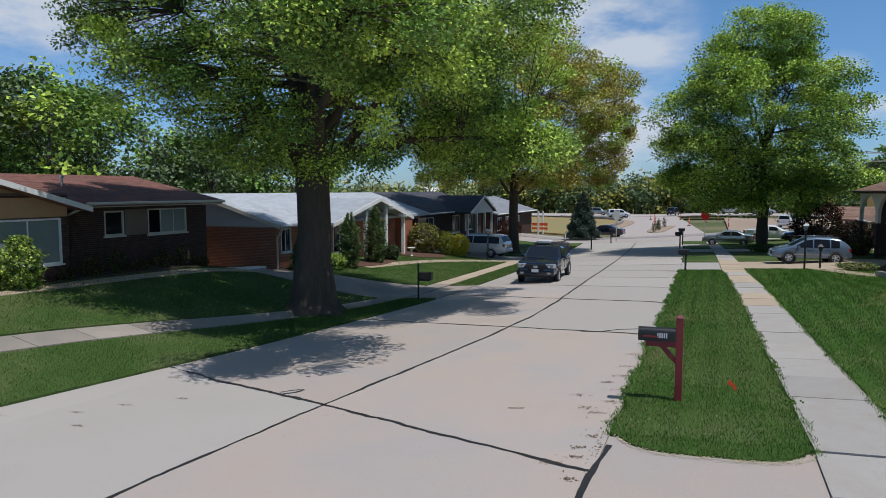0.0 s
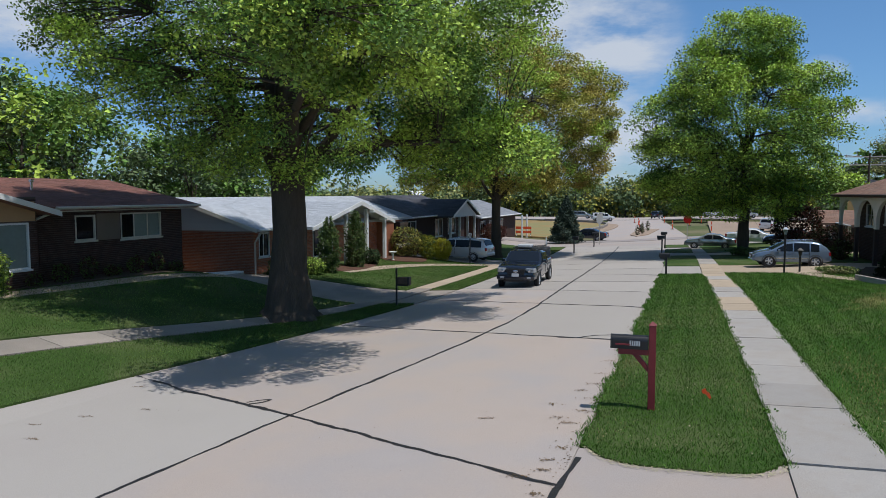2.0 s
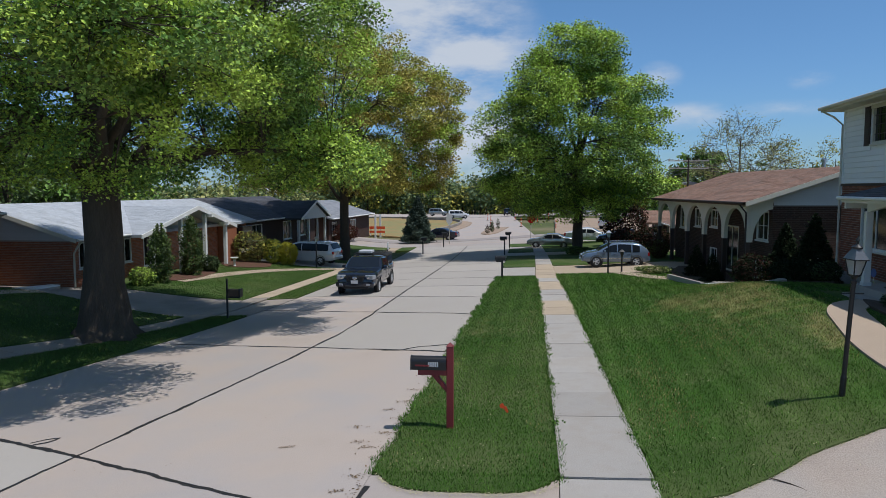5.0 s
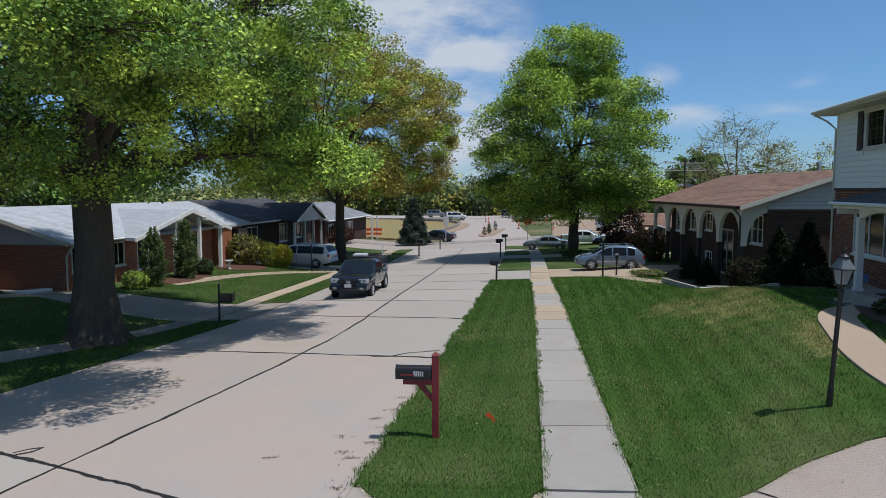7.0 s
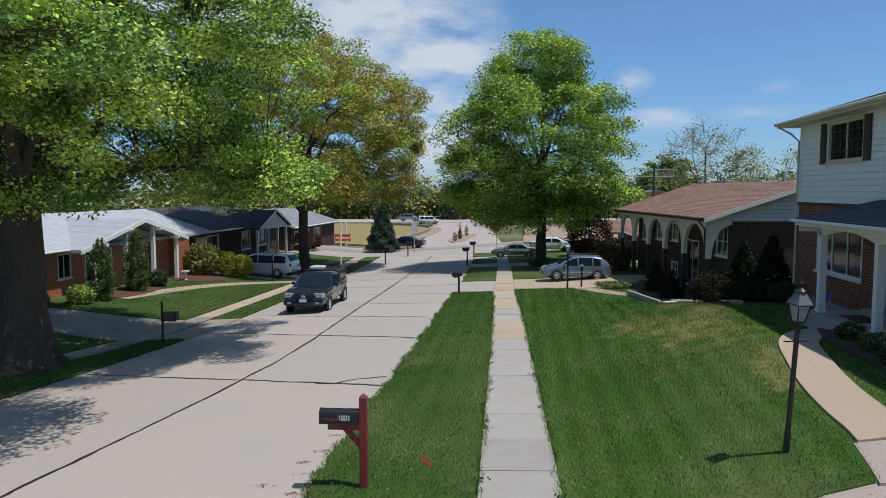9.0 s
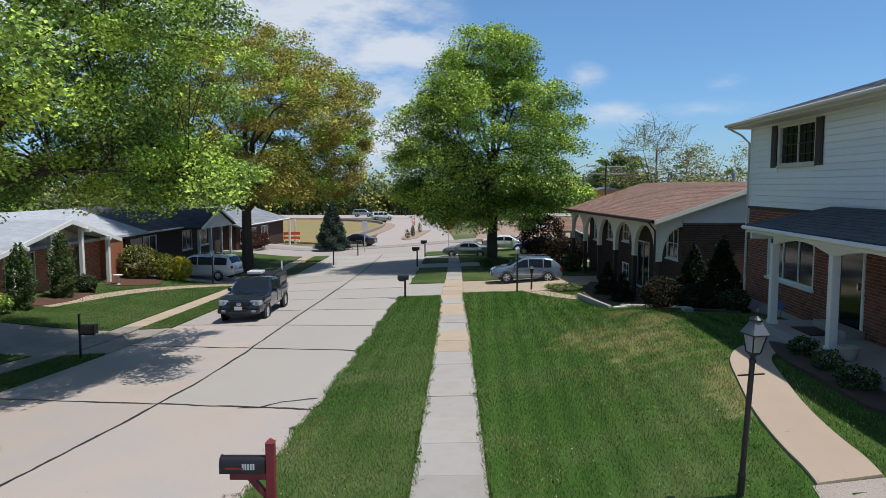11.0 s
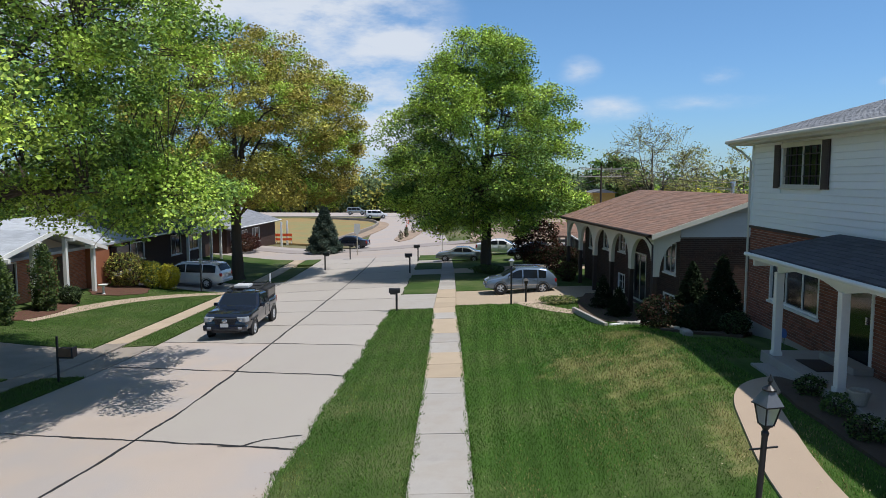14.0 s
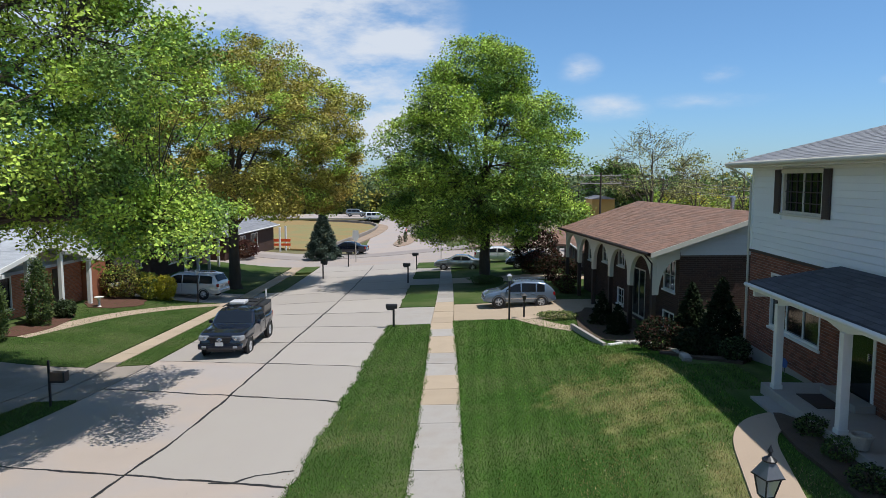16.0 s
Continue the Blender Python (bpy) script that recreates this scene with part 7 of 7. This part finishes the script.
bush("golden_shrub", "rounded bright golden shrub beside a driveway", -16.3, 45.2, (0.65, 0.65, 1.45), 5000, 0.09, (L["gold"],), 20)
bush("small_shrub", "bright green rounded conical shrub by a window", -20.3, 15.5, (0.85, 0.85, 1.5), 5500, 0.08, (SH, L["fresh"]), 21, "column")
for k in range(7):
    bush("rose_bush", "low dark red-leaved shrub along the house front", -20.85, 17.6 + 1.15 * k, (0.30, 0.36, 0.45 + 0.22 * (k % 3)), 700, 0.07, (L["red"], SH), 30 + k)
bush("red_shrub", "rounded dark red barberry shrub before a window", -19.2, 68.0, (1.3, 2.0, 1.6), 4500, 0.12, (L["red"],), 40)
bush("ornamental_maple", "dark red-leaved ornamental tree in shade", 6.5, 53.0, (1.6, 1.6, 3.0), 8500, 0.13, (Y, L["red"], L["red"]), 41, category="small tree")
bush("yew_shrub", "dark shrubs at the far end of the arched porch", 7.5, 46.3, (1.05, 1.2, 1.7), 5000, 0.10, (Y, L["red"]), 44)
bush("small_shrub", "reddish flowering shrub beside the parked SUV", 7.3, 42.9, (0.55, 0.6, 1.05), 2600, 0.08, (L["red"], L["red"], SH), 45)
bush("low_shrub", "shrubs under a street tree", 3.0, 48.8, (1.1, 0.9, 0.5), 2500, 0.09, (SH, J), 42)
bush("blue_spruce", "broad blue-grey spruce on a corner lawn", -12.3, 70.5, (1.7, 1.7, 4.9), 20000, 0.14, (L["spruce"],), 43, "cone", 3, "tree")


def bed(name, label, outline, material, lift=0.06):
    """A planted bed with a low edge, following the ground."""
    rs = np.random.RandomState(len(label))
    cx, cy = np.mean(outline, 0)
    rings = [np.array(outline)]
    for s in (0.75, 0.4):
        rings.append(np.array(outline) * s + np.array([cx, cy]) * (1 - s))
    n = len(outline)
    vs = []
    for k, r_ in enumerate([rings[0], *rings]):
        z = land(r_[:, 0], r_[:, 1]) + (lift if k else -0.1) + rs.uniform(0, 0.02, n)
        vs.append(np.column_stack([r_, z]))
    vs.append(np.array([[cx, cy, float(land(cx, cy)) + lift + 0.02]] * n))
    f = [(k * n + i, k * n + (i + 1) % n, (k + 1) * n + (i + 1) % n, (k + 1) * n + i) for k in range(len(vs) - 1) for i in range(n)]
    return tagged(array_mesh(name, np.concatenate(vs), f, material), label, "bed", kind="structure")


def round_outline(x, y, a, b, n=20, seed=0):
    rs = np.random.RandomState(seed)
    return [(x + a * math.cos(t) * (1 + 0.08 * rs.normal()), y + b * math.sin(t) * (1 + 0.08 * rs.normal())) for t in np.linspace(0, 2 * math.pi, n, endpoint=False)]


bed("mulch_bed", "reddish mulch bed round shrubs", round_outline(-18.2, 43.2, 1.4, 2.3, seed=1), M["mulch"])
bed("mulch_bed_porch", "reddish mulch bed round junipers", round_outline(-18.1, 35.8, 0.8, 2.6, seed=2), M["mulch"])
bed("bed_house", "dark planting bed below a brick wall", round_outline(9.9, 27.2, 1.6, 2.8, seed=3), M["soil"], 0.10)
bed("bed_porch", "dark planting bed along the porch", round_outline(8.95, 16.2, 0.55, 3.0, seed=4), M["soil"], 0.08)
bed("bed_arches", "dark planting bed before the arched porch", round_outline(8.0, 34.5, 1.3, 3.6, seed=5), M["soil"], 0.06)
bed("bed_roses", "dark planting bed along a house front", round_outline(-20.9, 21.5, 0.75, 4.6, seed=6), M["soil"], 0.06)
edge = thing("stone_edging", "row of pale stones edging a planting bed", "edging")
rs_e = np.random.RandomState(9)
for k in range(26):
    t = k / 25
    x, y = 8.75 + 0.35 * math.sin(t * 3) - 0.2, 24.6 + 5.0 * t
    if k > 18:
        x, y = 7.6 + 0.16 * (k - 18), 30.4 - 0.06 * (k - 18)
    part("stone", moved(boxed(-0.13, 0.13, -0.1, 0.1, -0.05, 0.14, 0.03), pose(x, y, float(land(x, y)) + 0.02, 0, 0, rs_e.uniform(0, 180))), M["stone"], edge)
tim = thing("timber_edging", "pale timber edging round a sunken bed", "edging")
part("timber", moved(boxed(0, 4.4, -0.07, 0.07, -0.05, 0.18, 0.01), pose(7.1, 29.7, float(land(7.1, 29.7)) - 0.04, 0, 2.5, 98)), M["walkway"], tim)
part("timber", moved(boxed(0, 1.8, -0.06, 0.06, -0.05, 0.11, 0.01), pose(7.25, 29.75, float(land(7.2, 29.8)) + 0.0, 0, 3, 40)), M["white"], tim)


# ---- trees behind the houses and far woods ----
def back_tree(x, y, h, r, seed, mats, leaves=9000, label="leafy green tree behind the houses", size=0.33):
    tree("background_tree", label, spot(x, y), h, 0.22, h * 0.25, (0, 0, h * 0.55), (r, r, h * 0.46), 110, leaves, size, mats, seed, spread=r * 0.15, limbs=6, twig=1, bottom=-0.9, group="trees behind the houses")


for k, (x, y, h, r) in enumerate(((-36, 7, 15, 5.5), (-33, 15, 11.5, 4.6), (-37, 22, 11, 5), (-35, 29, 9.5, 4.5), (-39, 36, 10, 5), (-33, 51, 8.5, 4.5), (-36, 44, 8.0, 4), (-45, 52, 9, 4.5), (-46, 18, 11, 5), (-48, 32, 10, 5), (-52, 42, 10, 5))):
    back_tree(x, y, 1.12 * h, 1.1 * r, 50 + k, (L["deep"], L["wood"], L["deep"], L["fresh"]) if k % 2 else (L["wood"], L["deep"], L["wood"]))
back_tree(16.3, 76, 9.0, 2.9, 70, (L["deep"], L["wood"]))
back_tree(23.5, 74, 9.5, 3.4, 71, (L["pale"],), 2200, "thinly leafed tree behind the houses", 0.22)
back_tree(29.5, 78, 10.0, 3.2, 72, (L["pale"], L["olive"]), 2500, "thinly leafed olive tree behind the houses", 0.22)
back_tree(19.5, 82, 6.2, 3.8, 73, (L["fresh"], L["deep"]), 7000)
back_tree(26.0, 84, 6.0, 3.8, 74, (L["fresh"], L["gold"]), 6000)
back_tree(32.5, 80, 6.5, 3.8, 76, (L["deep"], L["fresh"]), 6000)
tree("bare_tree", "tall spreading tree with hardly any leaves", spot(18.3, 70), 12, 0.24, 2.4, (0, 0, 7.2), (4.6, 4.6, 4.6), 120, 6000, 0.14, (L["pale"],), 75, spread=0.6, limbs=10, twig=5, bottom=-0.5, shell=0.6)


def woods(name, label, spots, seed, mats, per=330, size=1.0):
    """A belt of far trees in one mesh per kind of leaf, with trunks."""
    rs = np.random.RandomState(seed)
    o = thing(name, label, "woods", kind="stuff")
    cs, sp, trunks = [], [], []
    for x, y, h in spots:
        z = float(land(x, y)) - 0.15 - 0.02 * min(max(y - 110, 0), 60)
        trunks.append(tube_arrays([(x, y, z - 0.5), (x + rs.normal(0, 0.2), y, z + h * 0.5), (x + rs.normal(0, 0.4), y, z + h * 0.9)], [0.22, 0.16, 0.04], 5))
        for _ in range(9):
            d = rs.normal(0, 1, 3)
            cs.append((x + d[0] * h * 0.17, y + d[1] * h * 0.17, z + h * (0.52 + 0.19 * d[2])))
            sp.append(h * rs.uniform(0.09, 0.15) * np.array([1, 1, 0.95]))
    v, f = gather(trunks)
    tagged(array_mesh("trunks", v, f, M["bark"], o), kind="stuff")
    cs, sp = np.array(cs), np.array(sp)
    for i, lm in enumerate(mats):
        v, f = leaf_arrays(rs, cs[i::len(mats)], sp[i::len(mats)], np.full(len(cs[i::len(mats)]), per // 12), size * 1.16)
        tagged(array_mesh("leaves", v, f, lm, o), kind="stuff")


rs_w = np.random.RandomState(77)
woods("woods_near", "mixed spring woodland beyond the road works", [(rs_w.uniform(-75, 45), rs_w.uniform(178, 215), rs_w.uniform(8, 13)) for _ in range(230)], 1, (L["wood"], L["wood"], L["olive"]), 420, 0.8)
woods("woods_left", "woodland edge beyond the houses", [(rs_w.uniform(-150, -55), rs_w.uniform(120, 200), rs_w.uniform(6, 9)) for _ in range(130)], 2, (L["wood"], L["pale"]), 330, 0.8)
woods("woods_right", "woodland edge beyond the houses", [(rs_w.uniform(22, 120), rs_w.uniform(95, 170), rs_w.uniform(6, 10)) for _ in range(80)], 3, (L["wood"], L["deep"]), 330, 0.8)
woods("woods_far", "distant wooded ridge", [(rs_w.uniform(-520, 260), rs_w.uniform(420, 560), rs_w.uniform(5, 10)) for _ in range(260)], 4, (L["wood"], L["wood"], L["deep"]), 200, 2.0)
woods("woods_ridge", "farther wooded ridge", [(rs_w.uniform(-900, 500), rs_w.uniform(700, 900), rs_w.uniform(7, 13)) for _ in range(260)], 5, (L["wood"],), 140, 3.2)

for k, (x, y, h) in enumerate(((-6.5, 84.4, 1.0), (-6.2, 87.5, 1.3), (-6.6, 91.5, 0.9), (-6.1, 95.5, 1.2))):
    bush("island_shrub", "thin young shrub in the bare earth of a road island", x, y, (0.35, 0.35, h), 420, 0.10, (L["red"], L["wood"]), 60 + k, "column", 3)

# pole and a low yellow building behind the houses
pz0 = float(land(13.0, 66.0)) - 0.5
ph = 6.95 - pz0
pole = thing("utility_pole", "wooden utility pole with two crossarms", "utility pole", pose(13.0, 66.0, pz0, 0, 0, 8))
part("mast", lathe([(0.11, 0), (0.08, ph - 0.02), (0.07, ph)], 10), M["bark"], pole)
for z in (ph - 0.35, ph - 1.0):
    arm = part("crossarm", boxed(-1.8, 1.8, -0.05, 0.05, z + 0.05, z + 0.13), M["stone"], pole)
    for x in (-1.7, -0.9, 0.9, 1.7):
        part("insulator", lathe([(0.05, z + 0.13), (0.06, z + 0.2), (0.03, z + 0.28)], 8), M["stone"], arm).location = (x, 0, 0)
wires = thing("power_lines", "thin dark power lines strung behind the houses", "cable")
for x, z in ((-1.7, 6.85), (1.7, 6.85), (-0.9, 6.2), (0.9, 6.2)):
    for way in (-1, 1):
        v, f = tube_arrays([(13.0 + x + (42 if way > 0 else -9) * q, 66.0 + (5 if way > 0 else 48) * q, z - 1.6 * q * (1 - q) * 4) for q in np.linspace(0, 1, 12)], [0.02] * 12, 4)
        array_mesh("wire", v, f, M["black"], wires)
shed = thing("far_shed", "low yellow-walled building with a grey roof far off", "building", pose(13.7, 70.5, float(land(13.7, 70.5)), 0, 0, 0))
sh_ = 4.6 - float(land(13.7, 70.5))
part("wall", boxed(-1.0, 1.0, -2, 2, -0.5, sh_), mat("ochre wall", (0.60, 0.36, 0.10), 0.8, vary=0.1, scale=1, fine=10, bump=0.1), shed)
part("roof", prism([(-1.2, sh_), (1.2, sh_), (0, sh_ + 0.3)], 4.6, "y", -2.3), M["roof_grey"], shed)
part("door", boxed(-0.7, 0.7, -2.05, -2.003, -0.5, 1.6), M["brown"], shed)

# ---- grass blades, litter ----
def blades(name, label, left, right, y0, y1, density, height, width, seed, lift=0.03, edge=None, material=None):
    """Upright blades strewn over a patch of lawn."""
    rs = np.random.RandomState(seed)
    ys_ = np.linspace(y0, y1, 60)
    area = float(np.mean(right(ys_) - left(ys_))) * (y1 - y0)
    n = int(area * density)
    y = rs.uniform(y0, y1, n)
    u = rs.uniform(0, 1, n)
    x = left(y) + (right(y) - left(y)) * u
    if edge is not None:
        keep = edge(x, y)
        x, y = x[keep], y[keep]
        n = len(x)
    z = land(x, y) + lift - 0.01
    az = rs.uniform(0, 2 * math.pi, n)
    h = height * rs.uniform(0.5, 1.3, n)
    w = width * rs.uniform(0.6, 1.4, n)
    bx, by = rs.normal(0, 0.45, n) * h, rs.normal(0, 0.45, n) * h
    p = np.stack([x, y, z], 1)
    s = np.stack([np.cos(az) * w, np.sin(az) * w, 0 * w], 1)
    tip = p + np.stack([bx, by, h], 1)
    v = np.stack([p - s, p + s, tip], 1).reshape(-1, 3)
    k = 3 * np.arange(n)
    return tagged(array_mesh(name, v, np.stack([k, k + 1, k + 2], 1), material or M["blade"]), label, "grass", kind="stuff")


def off_path(x, y):
    px_ = np.interp(y, [10.9, 13.0, 14.6, 16.3, 17.7, 18.6, 19.1], [6.93, 6.98, 7.15, 7.5, 7.8, 8.35, 9.2])
    return ((np.abs(x - px_) > 0.43) | (y < 10.9) | (y > 20.3)) & ((x < corner_edge(y)) | (y > 11.3)) & ~((x > 8.4) & (y < 21)) & ~((x > 8.4) & (y > 24))


wl_ = lambda y: walk_left_edge(y) + 1.27 - 0.010 * (y - 10)
blades("grass_verge", "mown blades of verge grass", lambda y: kerb_right(y) - 0.02 + rim(y, 1), lambda y: walk_left_edge(y) + 0.03 + 0.6 * rim(y, 2), 10.0, 18.0, 1500, 0.055, 0.006, 1, material=M["blade_worn"])
blades("grass_verge_mid", "mown blades of verge grass", lambda y: kerb_right(y) - 0.02 + rim(y, 1), lambda y: walk_left_edge(y) + 0.03 + 0.6 * rim(y, 2), 18.0, 35.3, 900, 0.06, 0.008, 2, material=M["blade_worn"])
blades("grass_lawn", "mown blades of lawn grass", lambda y: wl_(y) - 0.06, lambda y: 9.6 + 0 * y, 9.3, 18.0, 1300, 0.055, 0.006, 3, edge=off_path, material=M["blade_worn"])
blades("grass_lawn_mid", "mown blades of lawn grass", lambda y: wl_(y) - 0.04, lambda y: 9.6 + 0 * y, 18.0, 28.0, 900, 0.06, 0.008, 4, edge=off_path, material=M["blade_worn"])
blades("grass_lawn_far", "mown blades of lawn grass", lambda y: wl_(y) - 0.03, lambda y: 8.5 + 0 * y, 28.0, 36.0, 600, 0.065, 0.011, 5, material=M["blade_worn"])
blades("grass_left_verge", "mown blades of verge grass", lambda y: sw_left(y), lambda y: kerb_left(y) + 0.02, 6.0, 25.4, 700, 0.06, 0.008, 6)
blades("grass_left_lawn", "mown blades of lawn grass", lambda y: -21 + 0 * y, lambda y: sw_left(y) - 1.12, 8.0, 25.4, 550, 0.06, 0.008, 7)
blades("grass_left_mid", "mown blades of lawn grass", lambda y: -19 + 0 * y, lambda y: sw_left(y) - 1.12, 29.8, 45.4, 450, 0.06, 0.010, 8)
blades("grass_left_strip", "mown blades of verge grass", lambda y: sw_left(y), lambda y: kerb_left(y) + 0.02, 29.8, 45.4, 450, 0.06, 0.010, 9)


def tip(x, y):
    return np.abs((x - 0.05) / 1.34) ** 4.2 < (y - 9.46) / 0.64


blades("grass_verge_end", "mown blades at the rounded end of the verge", lambda y: -1.3 + 0 * y, lambda y: 1.4 + 0 * y, 9.46, 10.1, 1700, 0.055, 0.006, 12, edge=tip, material=M["blade_worn"])
for s_, lf, a_, b_ in ((13, lambda y: walk_left_edge(y) - 0.05 + 0.6 * rim(y, 2), 9.8, 34), (14, lambda y: wl_(y) - 0.08 + 0.6 * rim(y, 3), 9.6, 34), (15, lambda y: kerb_right(y) - 0.09 + rim(y, 1), 10.0, 35)):
    blades("grass_edge", "untrimmed blades leaning over the paving", lf, lambda y, lf=lf: lf(y) + 0.13, a_, b_, 1100, 0.06, 0.006, s_, material=M["blade_worn"])


def litter(name, label, xy, size, material, seed, lift):
    """Small flat scraps lying on the ground."""
    rs = np.random.RandomState(seed)
    n = len(xy)
    z = land(xy[:, 0], xy[:, 1]) + lift
    c = np.column_stack([xy, z])
    a = rs.uniform(0, 2 * math.pi, n)
    l_, w_ = size * rs.uniform(0.5, 1.6, n), size * rs.uniform(0.25, 0.7, n)
    d = np.stack([np.cos(a), np.sin(a), rs.normal(0, 0.1, n)], 1)
    s = np.stack([-np.sin(a), np.cos(a), rs.normal(0, 0.2, n)], 1)
    v = np.stack([c - d * l_[:, None], c + s * w_[:, None], c + d * l_[:, None] + [0, 0, 0.004], c - s * w_[:, None]], 1).reshape(-1, 3)
    k = 4 * np.arange(n)
    return tagged(array_mesh(name, v, np.stack([k, k + 1, k + 2, k + 3], 1), material), label, "litter", kind="stuff")


rs_l = np.random.RandomState(21)
cat_m = mat("brown catkins", (0.15, 0.098, 0.05), 0.9, vary=0.3, scale=6, fine=30, bump=0, island=0.4)
pet_m = mat("pale blossom and straw clippings", (0.50, 0.45, 0.28), 0.8, vary=0.1, scale=6, fine=30, bump=0, island=0.2)
yy = rs_l.uniform(8.5, 34, 420)
edge_pts = np.column_stack([kerb_right(yy) - 0.03 - np.abs(rs_l.normal(0, 0.16, 420)) * (0.4 + 0.6 * np.sin(1.3 * yy) ** 2), yy])
litter("catkins_kerb", "brown catkins gathered along the kerb", edge_pts, 0.02, cat_m, 1, -0.012)
cl_pts = np.concatenate([rs_l.normal(c, (0.085, 0.035), (26, 2)) for c in ((-1.72, 9.1), (-1.6, 10.0), (-1.53, 12.7), (-1.95, 11.45), (-1.6, 8.3), (-1.7, 13.75), (-1.65, 15.8), (-10.8, 10.2), (-11.4, 9.6), (-12.2, 11.0), (-9.9, 10.8), (-10.6, 8.9), (-3.1, 11.2), (-11.6, 12.4), (-12.6, 9.0), (-1.75, 11.2), (-1.6, 11.9), (-1.85, 13.2), (-1.65, 14.6), (-2.2, 12.2), (-1.55, 17.0), (-1.7, 9.5), (-2.0, 8.8))])
litter("catkins_road", "small clumps of brown catkins on the street", cl_pts, 0.019, cat_m, 2, -0.012)
rd = np.column_stack([rs_l.uniform(-12, -1.6, 260), rs_l.uniform(8, 32, 260)])
litter("scraps_road", "scattered brown scraps on the street", rd, 0.010, cat_m, 3, -0.012)
n = 260
yy = rs_l.uniform(9.7, 30, n)
sd = np.where(rs_l.rand(n) < 0.5, walk_left_edge(yy) + np.abs(rs_l.normal(0, 0.09, n)), wl_(yy) - np.abs(rs_l.normal(0, 0.10, n)))
litter("clippings_walk", "dry clippings along the sidewalk edges", np.column_stack([sd, yy]), 0.014, cat_m, 4, 0.045)
n = 500
litter("petals_lawn", "pale fallen petals on the lawn", np.column_stack([rs_l.uniform(2.4, 8.2, n), rs_l.uniform(10.1, 24, n)]), 0.016, pet_m, 5, 0.075)
# fringe of pale straw clippings round the verge end
litter("petals_verge", "pale straw clippings along the verge end", np.column_stack([ex := rs_l.uniform(-1.36, 1.36, 520), 9.44 + 0.62 * np.abs((ex - 0.05) / 1.36) ** 4.2 + rs_l.normal(0, 0.045, 520)]), 0.016, pet_m, 6, 0.02)
litter("petals_verge_mid", "pale fallen petals on the verge", np.column_stack([rs_l.uniform(-1.3, 1.2, 220), rs_l.uniform(10.1, 22, 220)]), 0.015, pet_m, 7, 0.075)


# yellowed patches in the lawn and beside the verge
def dry_spots(spots_, seed):
    rs = np.random.RandomState(seed)
    jit = rs.uniform(0, 1, 400000)

    def keep(x, y):
        w = np.zeros(len(x))
        for cx, cy, a, b in spots_:
            w = np.maximum(w, np.exp(-(((x - cx) / a) ** 2 + ((y - cy) / b) ** 2)))
        return (jit[:len(x)] < w) & off_path(x, y)
    return keep


blades("dry_grass", "yellowed straw-like grass in worn patches", lambda y: wl_(y), lambda y: 9.0 + 0 * y, 11.5, 30.0, 480, 0.06, 0.007, 31, edge=dry_spots([(6.3, 21.5, 1.1, 1.9), (7.2, 23.2, 0.8, 1.2), (7.3, 15.5, 0.7, 2.0), (5.4, 23.0, 0.9, 1.3), (6.9, 25.5, 1.0, 1.5), (5.0, 17.5, 0.8, 1.5), (3.2, 14.0, 0.4, 2.5)], 5), material=M["straw"])
blades("dry_verge", "yellowed straw-like grass along the verge", lambda y: kerb_right(y), lambda y: walk_left_edge(y), 10.1, 30.0, 160, 0.05, 0.006, 32, edge=dry_spots([(-1.2, 16.0, 0.25, 3.0), (1.0, 13.5, 0.2, 4.0), (-0.6, 20.5, 0.5, 1.5), (0.6, 24.0, 0.3, 3.0), (-1.1, 11.0, 0.3, 0.8)], 6), material=M["straw"])

yy = rs_l.uniform(9.3, 11.3, 220)
litter("clippings_drive", "pale clippings along the driveway edge", np.column_stack([corner_edge(yy) + np.abs(rs_l.normal(0, 0.06, 220)) - 0.02, yy]), 0.016, pet_m, 8, 0.012)

twig = thing("twig", "thin dry twig lying on the driveway edge", "twig", pose(4.2, 9.9, float(land(4.2, 9.9)) + 0.008, 0, 0, -28))
v, f = tube_arrays([(-0.26, 0.05, 0.0), (-0.1, 0.03, 0.006), (0.06, 0.0, 0.004), (0.2, -0.05, 0.0), (0.27, -0.1, 0.0)], [0.006, 0.009, 0.009, 0.007, 0.004], 6)
array_mesh("stick", v, f, M["bark"], twig, smooth=True)


def weeds(x, y, seed, n=46, r=0.055, h=0.05):
    """A loose tuft of broad weed leaves at the edge of the paving."""
    rs = np.random.RandomState(seed)
    p = np.column_stack([x + rs.normal(0, r, n), y + rs.normal(0, r, n)])
    z = land(p[:, 0], p[:, 1]) + 0.03
    v, f = leaf_arrays(rs, np.column_stack([p, z + rs.uniform(0, 0.3 * h, n)]), np.full((n, 1), 0.01), np.ones(n, int), h, -0.5)
    o = thing("weed_tuft", "loose green weed tuft at the sidewalk edge", "weed", group="weeds along the sidewalk")
    array_mesh("leaves", v, f, M["blade_worn"], o)


for k, (y, off, n_) in enumerate(((12.4, 0.02, 30), (14.9, 0.07, 50), (15.3, 0.0, 36), (17.6, 0.03, 26), (20.2, 0.03, 24))):
    weeds(float(walk_left_edge(y)) + off, y, 80 + k, n_)
for k, (y, n_) in enumerate(((11.8, 30), (16.2, 26), (19.0, 22))):
    weeds(float(wl_(y)) - 0.05, y, 90 + k, n_)
